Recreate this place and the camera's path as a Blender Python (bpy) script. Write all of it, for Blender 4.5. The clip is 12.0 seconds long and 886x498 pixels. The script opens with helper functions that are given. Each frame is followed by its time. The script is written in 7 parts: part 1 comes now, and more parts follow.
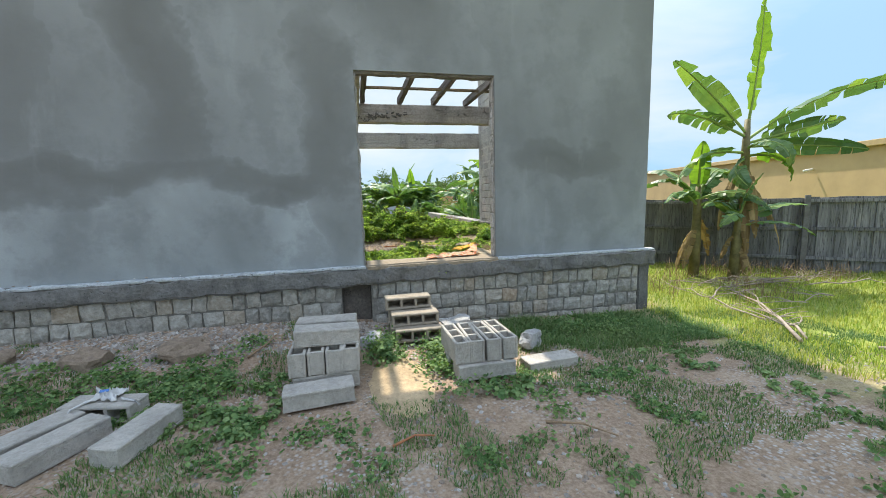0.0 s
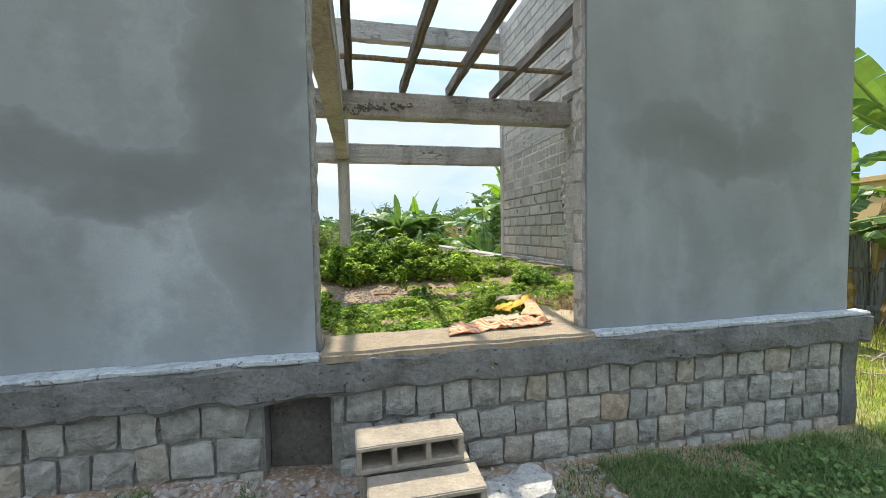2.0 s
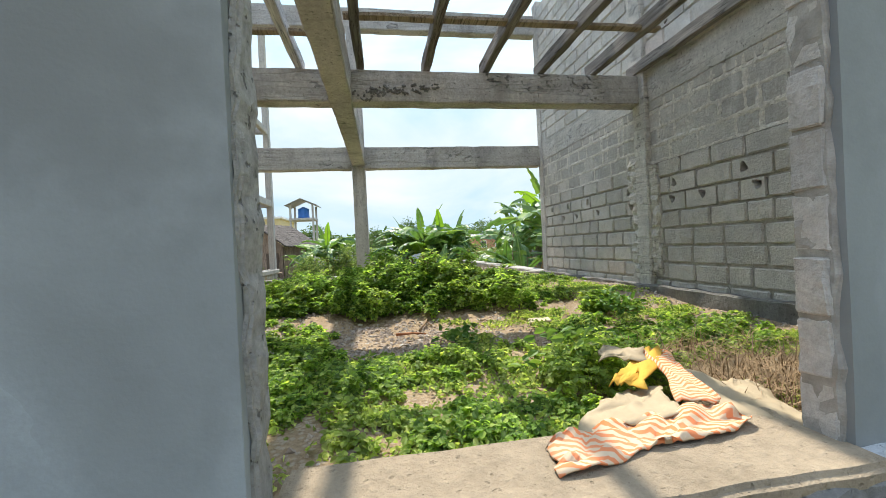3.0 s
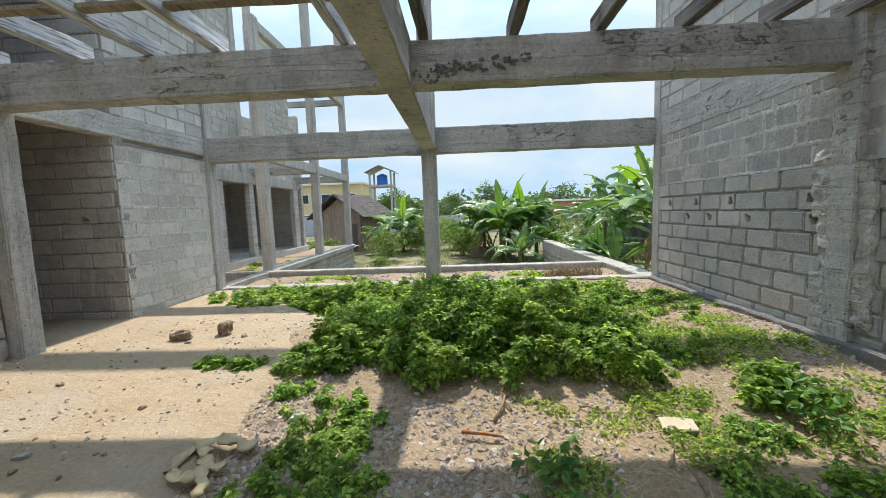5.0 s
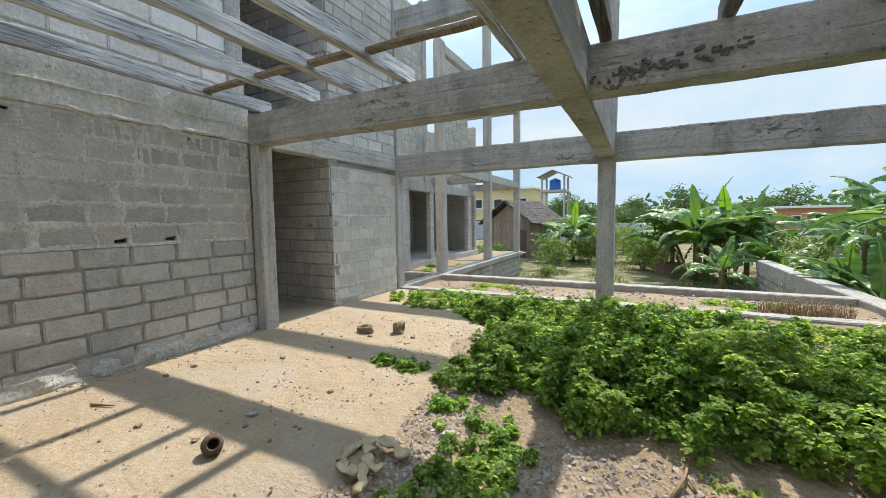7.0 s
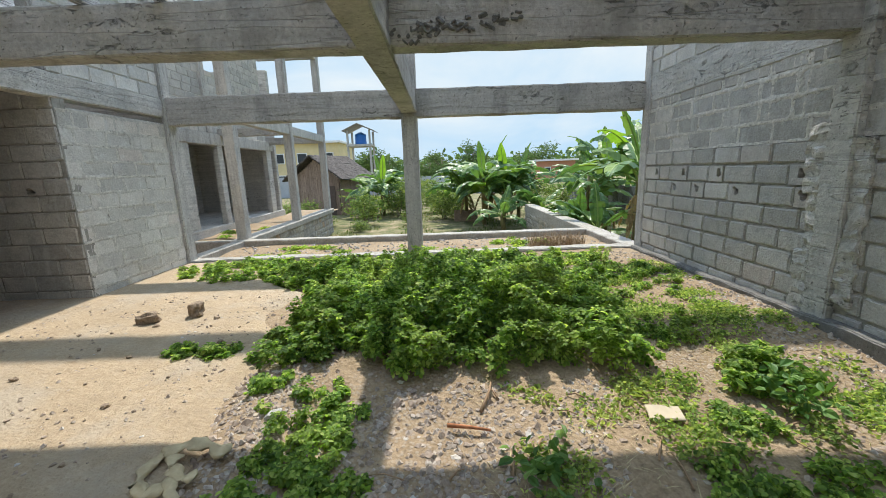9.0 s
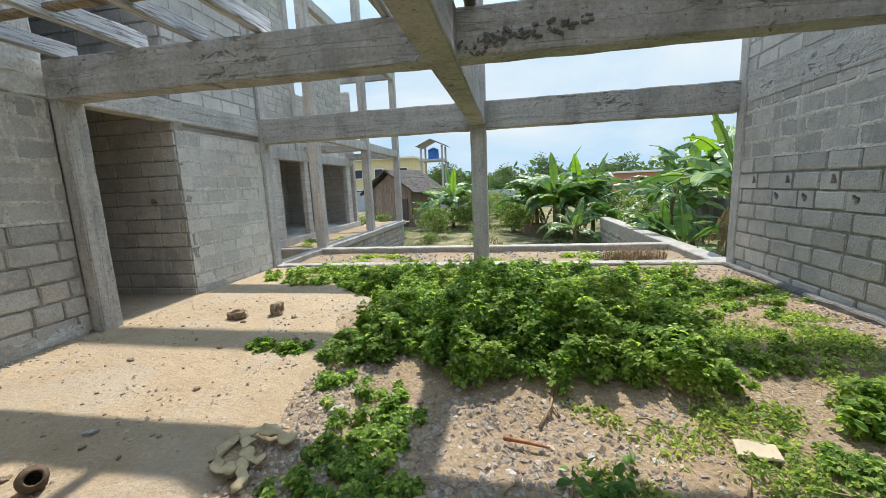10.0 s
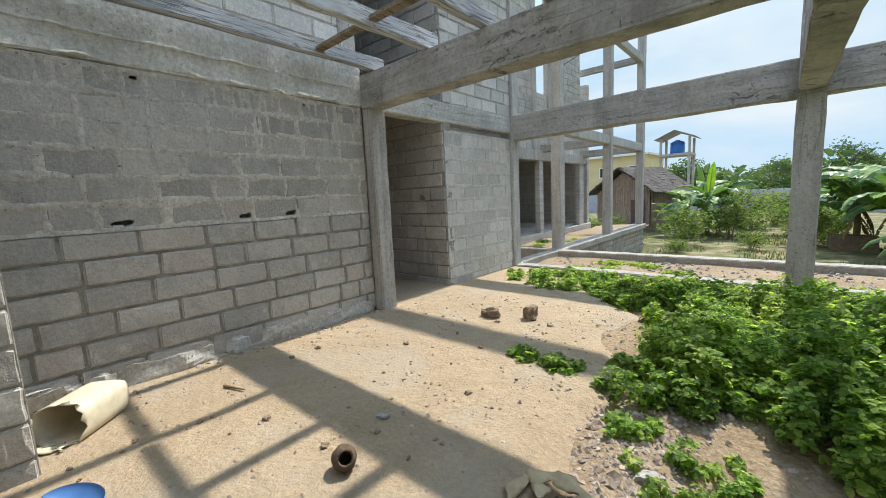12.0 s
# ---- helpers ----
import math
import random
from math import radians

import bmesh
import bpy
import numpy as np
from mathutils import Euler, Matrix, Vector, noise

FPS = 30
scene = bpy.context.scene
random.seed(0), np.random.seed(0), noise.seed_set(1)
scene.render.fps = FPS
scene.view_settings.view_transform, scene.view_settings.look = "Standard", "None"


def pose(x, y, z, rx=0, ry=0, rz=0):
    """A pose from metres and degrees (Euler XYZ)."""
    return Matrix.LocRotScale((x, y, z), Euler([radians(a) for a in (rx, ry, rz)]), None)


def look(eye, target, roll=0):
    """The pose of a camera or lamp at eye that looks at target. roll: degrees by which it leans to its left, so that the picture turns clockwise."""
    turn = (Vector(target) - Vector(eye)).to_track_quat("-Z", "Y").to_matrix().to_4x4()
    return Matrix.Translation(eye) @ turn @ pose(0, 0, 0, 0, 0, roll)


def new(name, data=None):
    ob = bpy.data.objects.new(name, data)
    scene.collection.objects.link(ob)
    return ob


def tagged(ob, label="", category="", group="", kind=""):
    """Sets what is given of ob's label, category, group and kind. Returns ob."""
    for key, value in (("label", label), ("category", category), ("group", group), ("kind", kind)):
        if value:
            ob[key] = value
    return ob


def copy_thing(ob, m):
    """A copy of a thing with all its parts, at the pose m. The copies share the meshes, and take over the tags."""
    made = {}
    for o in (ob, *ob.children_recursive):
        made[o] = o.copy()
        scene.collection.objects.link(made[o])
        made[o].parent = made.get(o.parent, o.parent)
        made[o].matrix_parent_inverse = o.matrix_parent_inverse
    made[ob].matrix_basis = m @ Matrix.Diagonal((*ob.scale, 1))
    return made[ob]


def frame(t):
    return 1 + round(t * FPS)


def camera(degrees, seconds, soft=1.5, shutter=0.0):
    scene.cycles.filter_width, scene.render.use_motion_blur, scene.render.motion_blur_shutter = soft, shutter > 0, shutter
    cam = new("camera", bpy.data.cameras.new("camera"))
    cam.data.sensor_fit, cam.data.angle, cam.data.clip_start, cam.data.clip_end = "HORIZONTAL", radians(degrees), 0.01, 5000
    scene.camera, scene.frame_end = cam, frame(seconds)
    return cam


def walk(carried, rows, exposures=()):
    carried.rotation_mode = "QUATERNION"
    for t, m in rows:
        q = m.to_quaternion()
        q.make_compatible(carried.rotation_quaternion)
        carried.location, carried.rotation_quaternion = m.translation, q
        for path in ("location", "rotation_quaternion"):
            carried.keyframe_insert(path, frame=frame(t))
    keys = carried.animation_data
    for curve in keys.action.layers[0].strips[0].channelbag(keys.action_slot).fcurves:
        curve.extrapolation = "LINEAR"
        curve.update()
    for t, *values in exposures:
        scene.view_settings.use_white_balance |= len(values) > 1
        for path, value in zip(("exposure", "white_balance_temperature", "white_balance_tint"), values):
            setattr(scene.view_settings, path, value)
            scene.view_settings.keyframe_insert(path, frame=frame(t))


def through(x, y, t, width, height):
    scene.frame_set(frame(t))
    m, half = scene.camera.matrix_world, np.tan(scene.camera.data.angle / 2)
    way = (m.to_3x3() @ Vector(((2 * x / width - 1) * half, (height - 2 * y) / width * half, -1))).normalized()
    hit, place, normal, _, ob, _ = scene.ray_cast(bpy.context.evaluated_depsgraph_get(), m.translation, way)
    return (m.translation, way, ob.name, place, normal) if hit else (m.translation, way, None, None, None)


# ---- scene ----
import collections

cam = camera(97.6, 12.0, soft=0.7)
PATH = [
    (0, (-0.019, 0.406, 1.519), (0.41, 2.342, 1.255), -1.6),
    (0.5, (0.006, 0.991, 1.515), (0.398, 2.936, 1.267), -1.7),
    (1, (0.137, 1.568, 1.452), (0.495, 3.521, 1.215), -0.6),
    (1.5, (0.219, 2.246, 1.394), (0.607, 4.2, 1.215), -0.1),
    (2, (0.3, 2.974, 1.386), (0.726, 4.926, 1.294), -1.0),
    (2.5, (0.361, 3.694, 1.396), (0.769, 5.651, 1.364), -2.8),
    (3, (0.387, 4.315, 1.385), (0.7, 6.291, 1.37), -2.8),
    (3.2, (0.414, 4.563, 1.4), (0.672, 6.546, 1.361), -2.6),
    (4.8, (0.539, 5.343, 1.919), (0.538, 7.334, 1.733), -1.7),
    (5, (0.506, 5.441, 2.02), (0.418, 7.429, 1.824), -2.1),
    (5.5, (0.422, 5.534, 2.085), (0.093, 7.495, 1.871), -2.8),
    (6, (0.448, 5.556, 2.137), (-0.147, 7.458, 1.968), -2.5),
    (6.5, (0.532, 5.593, 2.134), (-0.3, 7.406, 1.994), -1.1),
    (7, (0.527, 5.594, 2.147), (-0.382, 7.368, 1.993), -0.8),
    (7.5, (0.541, 5.599, 2.139), (-0.196, 7.448, 1.943), -2.1),
    (7.7, (0.563, 5.616, 2.136), (-0.019, 7.516, 1.909), -2.5),
    (9.3, (0.481, 5.654, 2.169), (0.501, 7.612, 1.758), -1.9),
    (9.5, (0.501, 5.647, 2.158), (0.459, 7.607, 1.764), -2.0),
    (10, (0.547, 5.656, 2.118), (0.194, 7.599, 1.798), -2.5),
    (10.5, (0.496, 5.642, 2.124), (-0.204, 7.493, 1.839), -2.3),
    (11, (0.409, 5.672, 2.107), (-0.604, 7.374, 1.826), -2.3),
    (11.5, (0.155, 5.737, 2.1), (-1.038, 7.317, 1.815), -2.6),
    (12, (-0.198, 5.983, 2.053), (-1.505, 7.475, 1.792), -2.8),
]
EXPOSURE = [(0, 0.90, 6750, 10), (1.5, 0.96, 7050, 10), (3.2, 1.0, 6800, 10), (4.8, 0.80, 6500, 10), (12, 0.78, 6500, 10)]
walk(cam, [(t, look(eye, target, roll)) for t, eye, target, roll in PATH], EXPOSURE)


# ---- sky and sun ----
SUN_DIR = Vector((-0.004, -0.662, -1.0)).normalized()      # the way the sunlight travels
world = bpy.data.worlds.new("sky")
scene.world = world
world.use_nodes = True
wn, wl = world.node_tree.nodes, world.node_tree.links
sky = wn.new("ShaderNodeTexSky")
sky.sky_type, sky.sun_disc = "NISHITA", False
sky.sun_elevation = math.asin(-SUN_DIR.z)
sky.sun_rotation = math.atan2(-SUN_DIR.x, -SUN_DIR.y)
sky.dust_density, sky.air_density, sky.ozone_density = 0.8, 1.0, 1.8
wco = wn.new("ShaderNodeTexCoord")
wmap = wn.new("ShaderNodeMapping")
wmap.inputs["Scale"].default_value = (1.0, 1.0, 2.6)
cloud = wn.new("ShaderNodeTexNoise")
cloud.inputs["Scale"].default_value, cloud.inputs["Detail"].default_value = 1.6, 6
cloud.inputs["Roughness"].default_value, cloud.inputs["Distortion"].default_value = 0.55, 0.4
cramp = wn.new("ShaderNodeValToRGB")
cramp.color_ramp.elements[0].position, cramp.color_ramp.elements[1].position = 0.40, 0.70
cmix = wn.new("ShaderNodeMix")
cmix.data_type = "RGBA"
cmix.inputs["B"].default_value = (3.5, 3.88, 4.1, 1)
back = wn["Background"]
back.inputs["Strength"].default_value = 0.15
wl.new(wco.outputs["Generated"], wmap.inputs["Vector"])
wl.new(wmap.outputs["Vector"], cloud.inputs["Vector"])
wl.new(cloud.outputs["Fac"], cramp.inputs["Fac"])
wl.new(cramp.outputs["Color"], cmix.inputs["Factor"])
haze = wn.new("ShaderNodeVectorMath")          # evens out the glare of the hazy sky
haze.operation = "MINIMUM"
haze.inputs[1].default_value = (1.8, 2.95, 4.05)
wl.new(sky.outputs["Color"], haze.inputs[0])
wl.new(haze.outputs["Vector"], cmix.inputs["A"])
rise = wn.new("ShaderNodeSeparateXYZ")         # a hazy sky grows brighter towards the zenith
zen = wn.new("ShaderNodeMapRange")
zen.interpolation_type = "SMOOTHSTEP"
for k, v in (("From Min", 0.25), ("From Max", 1.0), ("To Min", 0.92), ("To Max", 2.5)):
    zen.inputs[k].default_value = v
wl.new(wco.outputs["Generated"], rise.inputs[0])
wl.new(rise.outputs["Z"], zen.inputs["Value"])
dome = wn.new("ShaderNodeVectorMath")
dome.operation = "SCALE"
wl.new(cmix.outputs["Result"], dome.inputs[0])
wl.new(zen.outputs["Result"], dome.inputs["Scale"])
wl.new(dome.outputs["Vector"], back.inputs["Color"])
sun_lamp = bpy.data.lights.new("sun", "SUN")
sun_lamp.energy, sun_lamp.angle, sun_lamp.color = 3.7, radians(1.0), (1.0, 0.95, 0.87)
sun = new("sun", sun_lamp)
sun.matrix_world = look((0, 0, 30), Vector((0, 0, 30)) + SUN_DIR)

# ---- materials ----
class Nodes:
    """A node material in the making."""

    def __init__(self, name, rough=0.9, spec=0.3):
        self.m = bpy.data.materials.new(name)
        self.m.use_nodes = True
        self.t = self.m.node_tree
        self.b = self.t.nodes["Principled BSDF"]
        self.b.inputs["Roughness"].default_value = rough
        self.b.inputs["Specular IOR Level"].default_value = spec
        self.pos = self.t.nodes.new("ShaderNodeNewGeometry").outputs["Position"]

    def put(self, kind, **sets):
        n = self.t.nodes.new("ShaderNode" + kind)
        for k, v in sets.items():
            self.wire(n.inputs[k.replace("_", " ")], v)
        return n

    def wire(self, socket, v):
        if isinstance(v, bpy.types.NodeSocket):
            self.t.links.new(v, socket)
        else:
            socket.default_value = v

    def noise(self, scale, detail=4, rough=0.6, vector=None, stretch=None, distort=0.0):
        v = vector or self.pos
        if stretch:
            v = self.put("Mapping", Vector=v, Scale=stretch).outputs["Vector"]
        return self.put("TexNoise", Vector=v, Scale=scale, Detail=detail, Roughness=rough, Distortion=distort).outputs["Fac"]

    def ramp(self, fac, stops):
        n = self.put("ValToRGB", Fac=fac)
        e = n.color_ramp.elements
        while len(e) < len(stops):
            e.new(0.5)
        for el, (p, c) in zip(e, stops):
            el.position = p
            el.color = (c, c, c, 1) if isinstance(c, (int, float)) else (*c, 1)
        return n.outputs["Color"]

    def mix(self, fac, a, b, how="MIX"):
        n = self.t.nodes.new("ShaderNodeMix")
        n.data_type, n.blend_type = "RGBA", how
        for k, v in (("Factor", fac), ("A", a), ("B", b)):
            if k != "Factor" and isinstance(v, tuple):
                v = (*v, 1)
            self.wire(n.inputs[k], v)
        return n.outputs["Result"]

    def math(self, op, a, b=0.0, clamp=False):
        n = self.t.nodes.new("ShaderNodeMath")
        n.operation, n.use_clamp = op, clamp
        self.wire(n.inputs[0], a)
        self.wire(n.inputs[1], b)
        return n.outputs[0]

    def xyz(self):
        s = self.put("SeparateXYZ", Vector=self.pos)
        return s.outputs

    def colour(self, c):
        self.wire(self.b.inputs["Base Color"], c if isinstance(c, bpy.types.NodeSocket) else (*c, 1))
        return self

    def bump(self, height, strength=0.4, distance=0.01):
        n = self.put("Bump", Height=height, Strength=strength, Distance=distance)
        self.t.links.new(n.outputs["Normal"], self.b.inputs["Normal"])
        return self

    def random(self):
        return self.put("ObjectInfo").outputs["Random"]

    def island(self):
        return self.t.nodes.new("ShaderNodeNewGeometry").outputs["Random Per Island"]


def concrete(name, base, dark, grain=1.0, damp=0.5, boards=False, upright=False, pitted=0.8):
    def tone(k):
        return tuple(min(1.0, v * k) for v in base)

    n = Nodes(name, 0.92, 0.2)
    c = n.ramp(n.noise(0.9, 6, 0.65), [(0.3, dark), (0.62, base)])
    blot = n.noise(3.4, 8, 0.74)
    c = n.mix(0.55, c, n.ramp(blot, [(0.34, tone(0.5)), (0.52, tone(0.95)), (0.66, tone(1.35))]))
    fine = n.noise(26, 6, 0.7)
    c = n.mix(0.48 * grain, c, n.ramp(fine, [(0.3, tone(0.38)), (0.7, tone(1.5))]))
    h = n.math("ADD", fine, n.math("MULTIPLY", blot, 1.2))
    if boards or upright:
        stretch = (2.4, 2.4, 0.13) if upright else (0.13, 0.13, 2.4)
        grainy = n.noise(5.0, 5, 0.62, stretch=stretch)
        c = n.mix(0.3, c, n.ramp(grainy, [(0.32, tone(0.48)), (0.5, tone(0.95)), (0.68, tone(1.4))]))
        lines = n.ramp(n.noise(3.2, 3, 0.5, stretch=stretch), [(0.485, 0.0), (0.496, 0.4), (0.507, 0.0)])
        c = n.mix(lines, c, tone(0.3))
        h = n.math("ADD", h, n.math("SUBTRACT", grainy, n.math("MULTIPLY", lines, 0.8)))
    stains = n.noise(2.2, 5, 0.65, stretch=(1, 1, 0.35))
    c = n.mix(n.ramp(stains, [(0.5, 0.0), (0.68, damp)]), c, tone(0.4))
    pits = n.ramp(n.noise(38, 2, 0.5), [(0.66, 0.0), (0.72, pitted)])
    c = n.mix(pits, c, tone(0.35))
    h = n.math("SUBTRACT", h, n.math("MULTIPLY", pits, 0.8))
    if boards:
        broken = n.ramp(n.noise(1.1, 2, 0.5), [(0.5, 0.0), (0.6, 1.0)])
        spall = n.math("MULTIPLY", broken, n.ramp(n.noise(7.5, 6, 0.72, stretch=(0.7, 0.7, 1.5), distort=1.2), [(0.57, 0.0), (0.63, 0.6)]))
        c = n.mix(spall, c, tone(0.22))
        h = n.math("SUBTRACT", h, n.math("MULTIPLY", spall, 2.5))
    return n.colour(c).bump(h, 0.95, 0.018).m


def plaster_material():
    """Raw grey render on the front wall, with damp stains."""
    n = Nodes("grey_plaster", 0.86, 0.25)
    s = n.xyz()
    c = n.ramp(n.noise(0.55, 4, 0.5, distort=0.3), [(0.35, (0.215, 0.232, 0.230)), (0.66, (0.305, 0.330, 0.330))])
    # damp patches: x, z, half width, half height, depth of tone
    wx = n.math("ADD", n.math("ADD", s["X"], 0.14), n.math("MULTIPLY", n.math("SUBTRACT", n.noise(1.3, 4, 0.58), 0.5), 1.3))
    wz = n.math("ADD", n.math("ADD", s["Z"], 0.05), n.math("MULTIPLY", n.math("SUBTRACT", n.noise(1.1, 4, 0.58, stretch=(1, 1, 1.3)), 0.5), 1.0))
    damp = n.ramp(n.noise(0.62, 4, 0.55, stretch=(1, 1, 0.55), distort=0.5), [(0.44, 0.0), (0.64, 0.42)])
    for px, pz, rx, rz, deep in ((-1.85, 3.3, 0.42, 1.7, 0.75), (-2.7, 1.85, 1.7, 0.24, 0.8), (-0.75, 1.78, 0.95, 0.2, 0.8), (-0.12, 2.6, 0.42, 1.3, 0.8), (3.0, 2.02, 1.1, 0.30, 0.85),
                                 (3.25, 1.5, 0.75, 0.4, 0.4), (4.15, 3.0, 0.24, 2.0, 0.5), (-3.4, 3.1, 0.6, 1.2, 0.5), (2.9, 3.7, 1.3, 0.4, 0.3), (0.0, 1.2, 0.3, 0.7, 0.6)):
        ex, ez = n.math("DIVIDE", n.math("SUBTRACT", wx, px), rx), n.math("DIVIDE", n.math("SUBTRACT", wz, pz), rz)
        far = n.math("SQRT", n.math("ADD", n.math("MULTIPLY", ex, ex), n.math("MULTIPLY", ez, ez)))
        damp = n.math("MAXIMUM", damp, n.ramp(far, [(0.08, deep * 0.9), (0.7, deep * 0.65), (1.05, 0.15), (1.5, 0.0)]))
    lift = n.ramp(n.math("MULTIPLY", wz, 0.25), [(0.40, 1.0), (0.47, 0.0)])
    lift = n.math("MULTIPLY", lift, n.ramp(n.math("MULTIPLY", s["X"], 0.25), [(0.05, 1.0), (0.45, 0.25)]))
    c = n.mix(lift, c, n.ramp(n.noise(0.8, 5, 0.6), [(0.35, (0.285, 0.315, 0.32)), (0.65, (0.37, 0.405, 0.41))]))
    c = n.mix(damp, c, (0.115, 0.119, 0.108))
    pale = n.ramp(n.noise(1.7, 5, 0.6, stretch=(1.5, 1.5, 0.4)), [(0.6, 0.0), (0.75, 0.35)])
    c = n.mix(pale, c, (0.36, 0.395, 0.40))
    c = n.mix(n.ramp(n.noise(2.6, 6, 0.68), [(0.38, 0.4), (0.52, 0.0)]), c, (0.17, 0.182, 0.18))
    trowel = n.noise(7, 4, 0.55, stretch=(0.5, 0.5, 1.0))
    fine = n.noise(90, 3, 0.6)
    c = n.mix(n.ramp(fine, [(0.35, 0.14), (0.65, 0.0)]), c, (0.2, 0.2, 0.2))
    return n.colour(c).bump(n.math("ADD", trowel, n.math("MULTIPLY", fine, 0.18)), 0.22, 0.015).m


def block_material(name="concrete_block", bright=1.0, stain=1.0):
    n = Nodes(name, 0.95, 0.15)
    r = n.random()
    tone = n.ramp(r, [(p, tuple(min(0.8, v * bright) for v in k)) for p, k in ((0.0, (0.27, 0.25, 0.215)), (0.25, (0.40, 0.375, 0.33)), (0.7, (0.50, 0.465, 0.41)), (0.93, (0.62, 0.58, 0.51)), (1.0, (0.52, 0.42, 0.345)))])
    fine = n.noise(45, 5, 0.7)
    c = n.mix(0.52, tone, n.ramp(fine, [(0.3, tuple(v * bright for v in (0.27, 0.26, 0.24))), (0.7, tuple(v * bright for v in (0.60, 0.575, 0.53)))]))
    big = n.ramp(n.noise(1.1, 4, 0.6), [(0.42, 0.0), (0.68, 0.55 * stain)])
    c = n.mix(big, c, tuple(v * bright for v in (0.30, 0.29, 0.27)))
    blot = n.noise(5.5, 7, 0.72)
    c = n.mix(n.ramp(blot, [(0.3, 0.5 * stain), (0.48, 0.0)]), c, tuple(v * bright for v in (0.22, 0.21, 0.195)))
    c = n.mix(n.ramp(blot, [(0.56, 0.0), (0.72, 0.6)]), c, tuple(min(0.75, v * bright) for v in (0.60, 0.58, 0.54)))
    streak = n.ramp(n.noise(6, 4, 0.6, stretch=(1, 1, 0.2)), [(0.6, 0.0), (0.7, 0.6)])
    c = n.mix(streak, c, (0.56, 0.55, 0.52))
    return n.colour(c).bump(n.math("ADD", fine, n.noise(12, 3)), 0.95, 0.013).m


def mortar_material():
    n = Nodes("mortar", 0.95, 0.1)
    c = n.ramp(n.noise(9, 5, 0.7), [(0.3, (0.215, 0.203, 0.178)), (0.5, (0.31, 0.293, 0.259)), (0.72, (0.43, 0.41, 0.366))])
    return n.colour(c).bump(n.noise(30, 5, 0.7), 0.8, 0.012).m


def stone_material():
    n = Nodes("plinth_stone", 0.9, 0.25)
    r = n.random()
    tone = n.ramp(r, [(0.0, (0.20, 0.187, 0.158)), (0.4, (0.325, 0.302, 0.255)), (0.68, (0.44, 0.412, 0.352)), (0.84, (0.40, 0.34, 0.255)), (0.97, (0.38, 0.29, 0.19)), (1.0, (0.50, 0.25, 0.09))])
    f = n.noise(16, 6, 0.68)
    c = n.mix(0.5, tone, n.ramp(f, [(0.32, (0.16, 0.152, 0.135)), (0.5, (0.37, 0.352, 0.31)), (0.7, (0.62, 0.60, 0.545))]))
    return n.colour(c).bump(n.math("ADD", f, n.noise(40, 4, 0.7)), 0.9, 0.02).m


def timber_material(name, pale, dark, vary=0.0, upright=False):
    n = Nodes(name, 0.88, 0.2)
    def along(k, lengthwise):
        return (k, k, lengthwise) if upright else (k, lengthwise, k)

    g = n.noise(9, 5, 0.65, stretch=along(3.2, 0.22), distort=0.3)
    c = n.ramp(g, [(0.3, dark), (0.5, tuple((a + b) / 2 for a, b in zip(pale, dark))), (0.68, pale)])
    c = n.mix(n.ramp(n.noise(1.3, 4), [(0.5, 0.0), (0.75, 0.45)]), c, tuple(v * 0.6 for v in dark))
    if vary:
        c = n.mix(n.ramp(n.random(), [(0.2, 0.0), (0.9, vary)]), c, tuple(v * 0.75 for v in dark))
    cracks = n.ramp(n.noise(7, 3, 0.6, stretch=along(3.5, 0.12), distort=0.6), [(0.47, 0.0), (0.495, 0.9), (0.52, 0.0)])
    c = n.mix(cracks, c, tuple(v * 0.3 for v in dark))
    return n.colour(c).bump(n.math("SUBTRACT", n.noise(16, 5, 0.7, stretch=along(4, 0.2)), cracks), 0.7, 0.01).m


def sand_material():
    """Sandy screed on the room's floor."""
    n = Nodes("sandy_floor", 0.95, 0.15)
    c = n.ramp(n.noise(1.4, 5, 0.6), [(0.3, (0.31, 0.235, 0.15)), (0.55, (0.41, 0.315, 0.205)), (0.75, (0.46, 0.37, 0.26))])
    f = n.noise(38, 6, 0.72)
    c = n.mix(0.52, c, n.ramp(f, [(0.3, (0.25, 0.18, 0.11)), (0.7, (0.53, 0.43, 0.30))]))
    grey = n.ramp(n.noise(1.2, 6, 0.68), [(0.47, 0.0), (0.64, 0.6)])
    scuff = n.ramp(n.noise(6, 7, 0.75), [(0.50, 0.0), (0.64, 0.7)])
    c = n.mix(scuff, c, (0.33, 0.255, 0.17))
    c = n.mix(grey, c, (0.37, 0.32, 0.25))
    specks = n.ramp(n.noise(75, 2), [(0.7, 0.0), (0.76, 0.8)])
    c = n.mix(specks, c, (0.2, 0.16, 0.12))
    return n.colour(c).bump(n.math("ADD", f, n.math("MULTIPLY", n.noise(9, 5, 0.65), 2.0)), 0.75, 0.022).m


def earth_material(name, a, b, gravel):
    n = Nodes(name, 0.97, 0.1)
    c = n.ramp(n.noise(1.3, 5, 0.6), [(0.3, a), (0.7, b)])
    f = n.noise(30, 6, 0.72)
    c = n.mix(0.5, c, n.ramp(f, [(0.3, tuple(v * 0.5 for v in a)), (0.72, tuple(v * 1.35 for v in b))]))
    vo = n.put("TexVoronoi", Vector=n.pos, Scale=34.0)
    peb = n.ramp(n.noise(0.8, 3), [(0.45, 0.0), (0.6, 0.7)])
    c = n.mix(n.math("MULTIPLY", peb, n.ramp(vo.outputs["Distance"], [(0.25, 1.0), (0.5, 0.0)])), c, gravel)
    return n.colour(c).bump(n.math("ADD", f, n.math("MULTIPLY", vo.outputs["Distance"], -0.5)), 0.8, 0.02).m


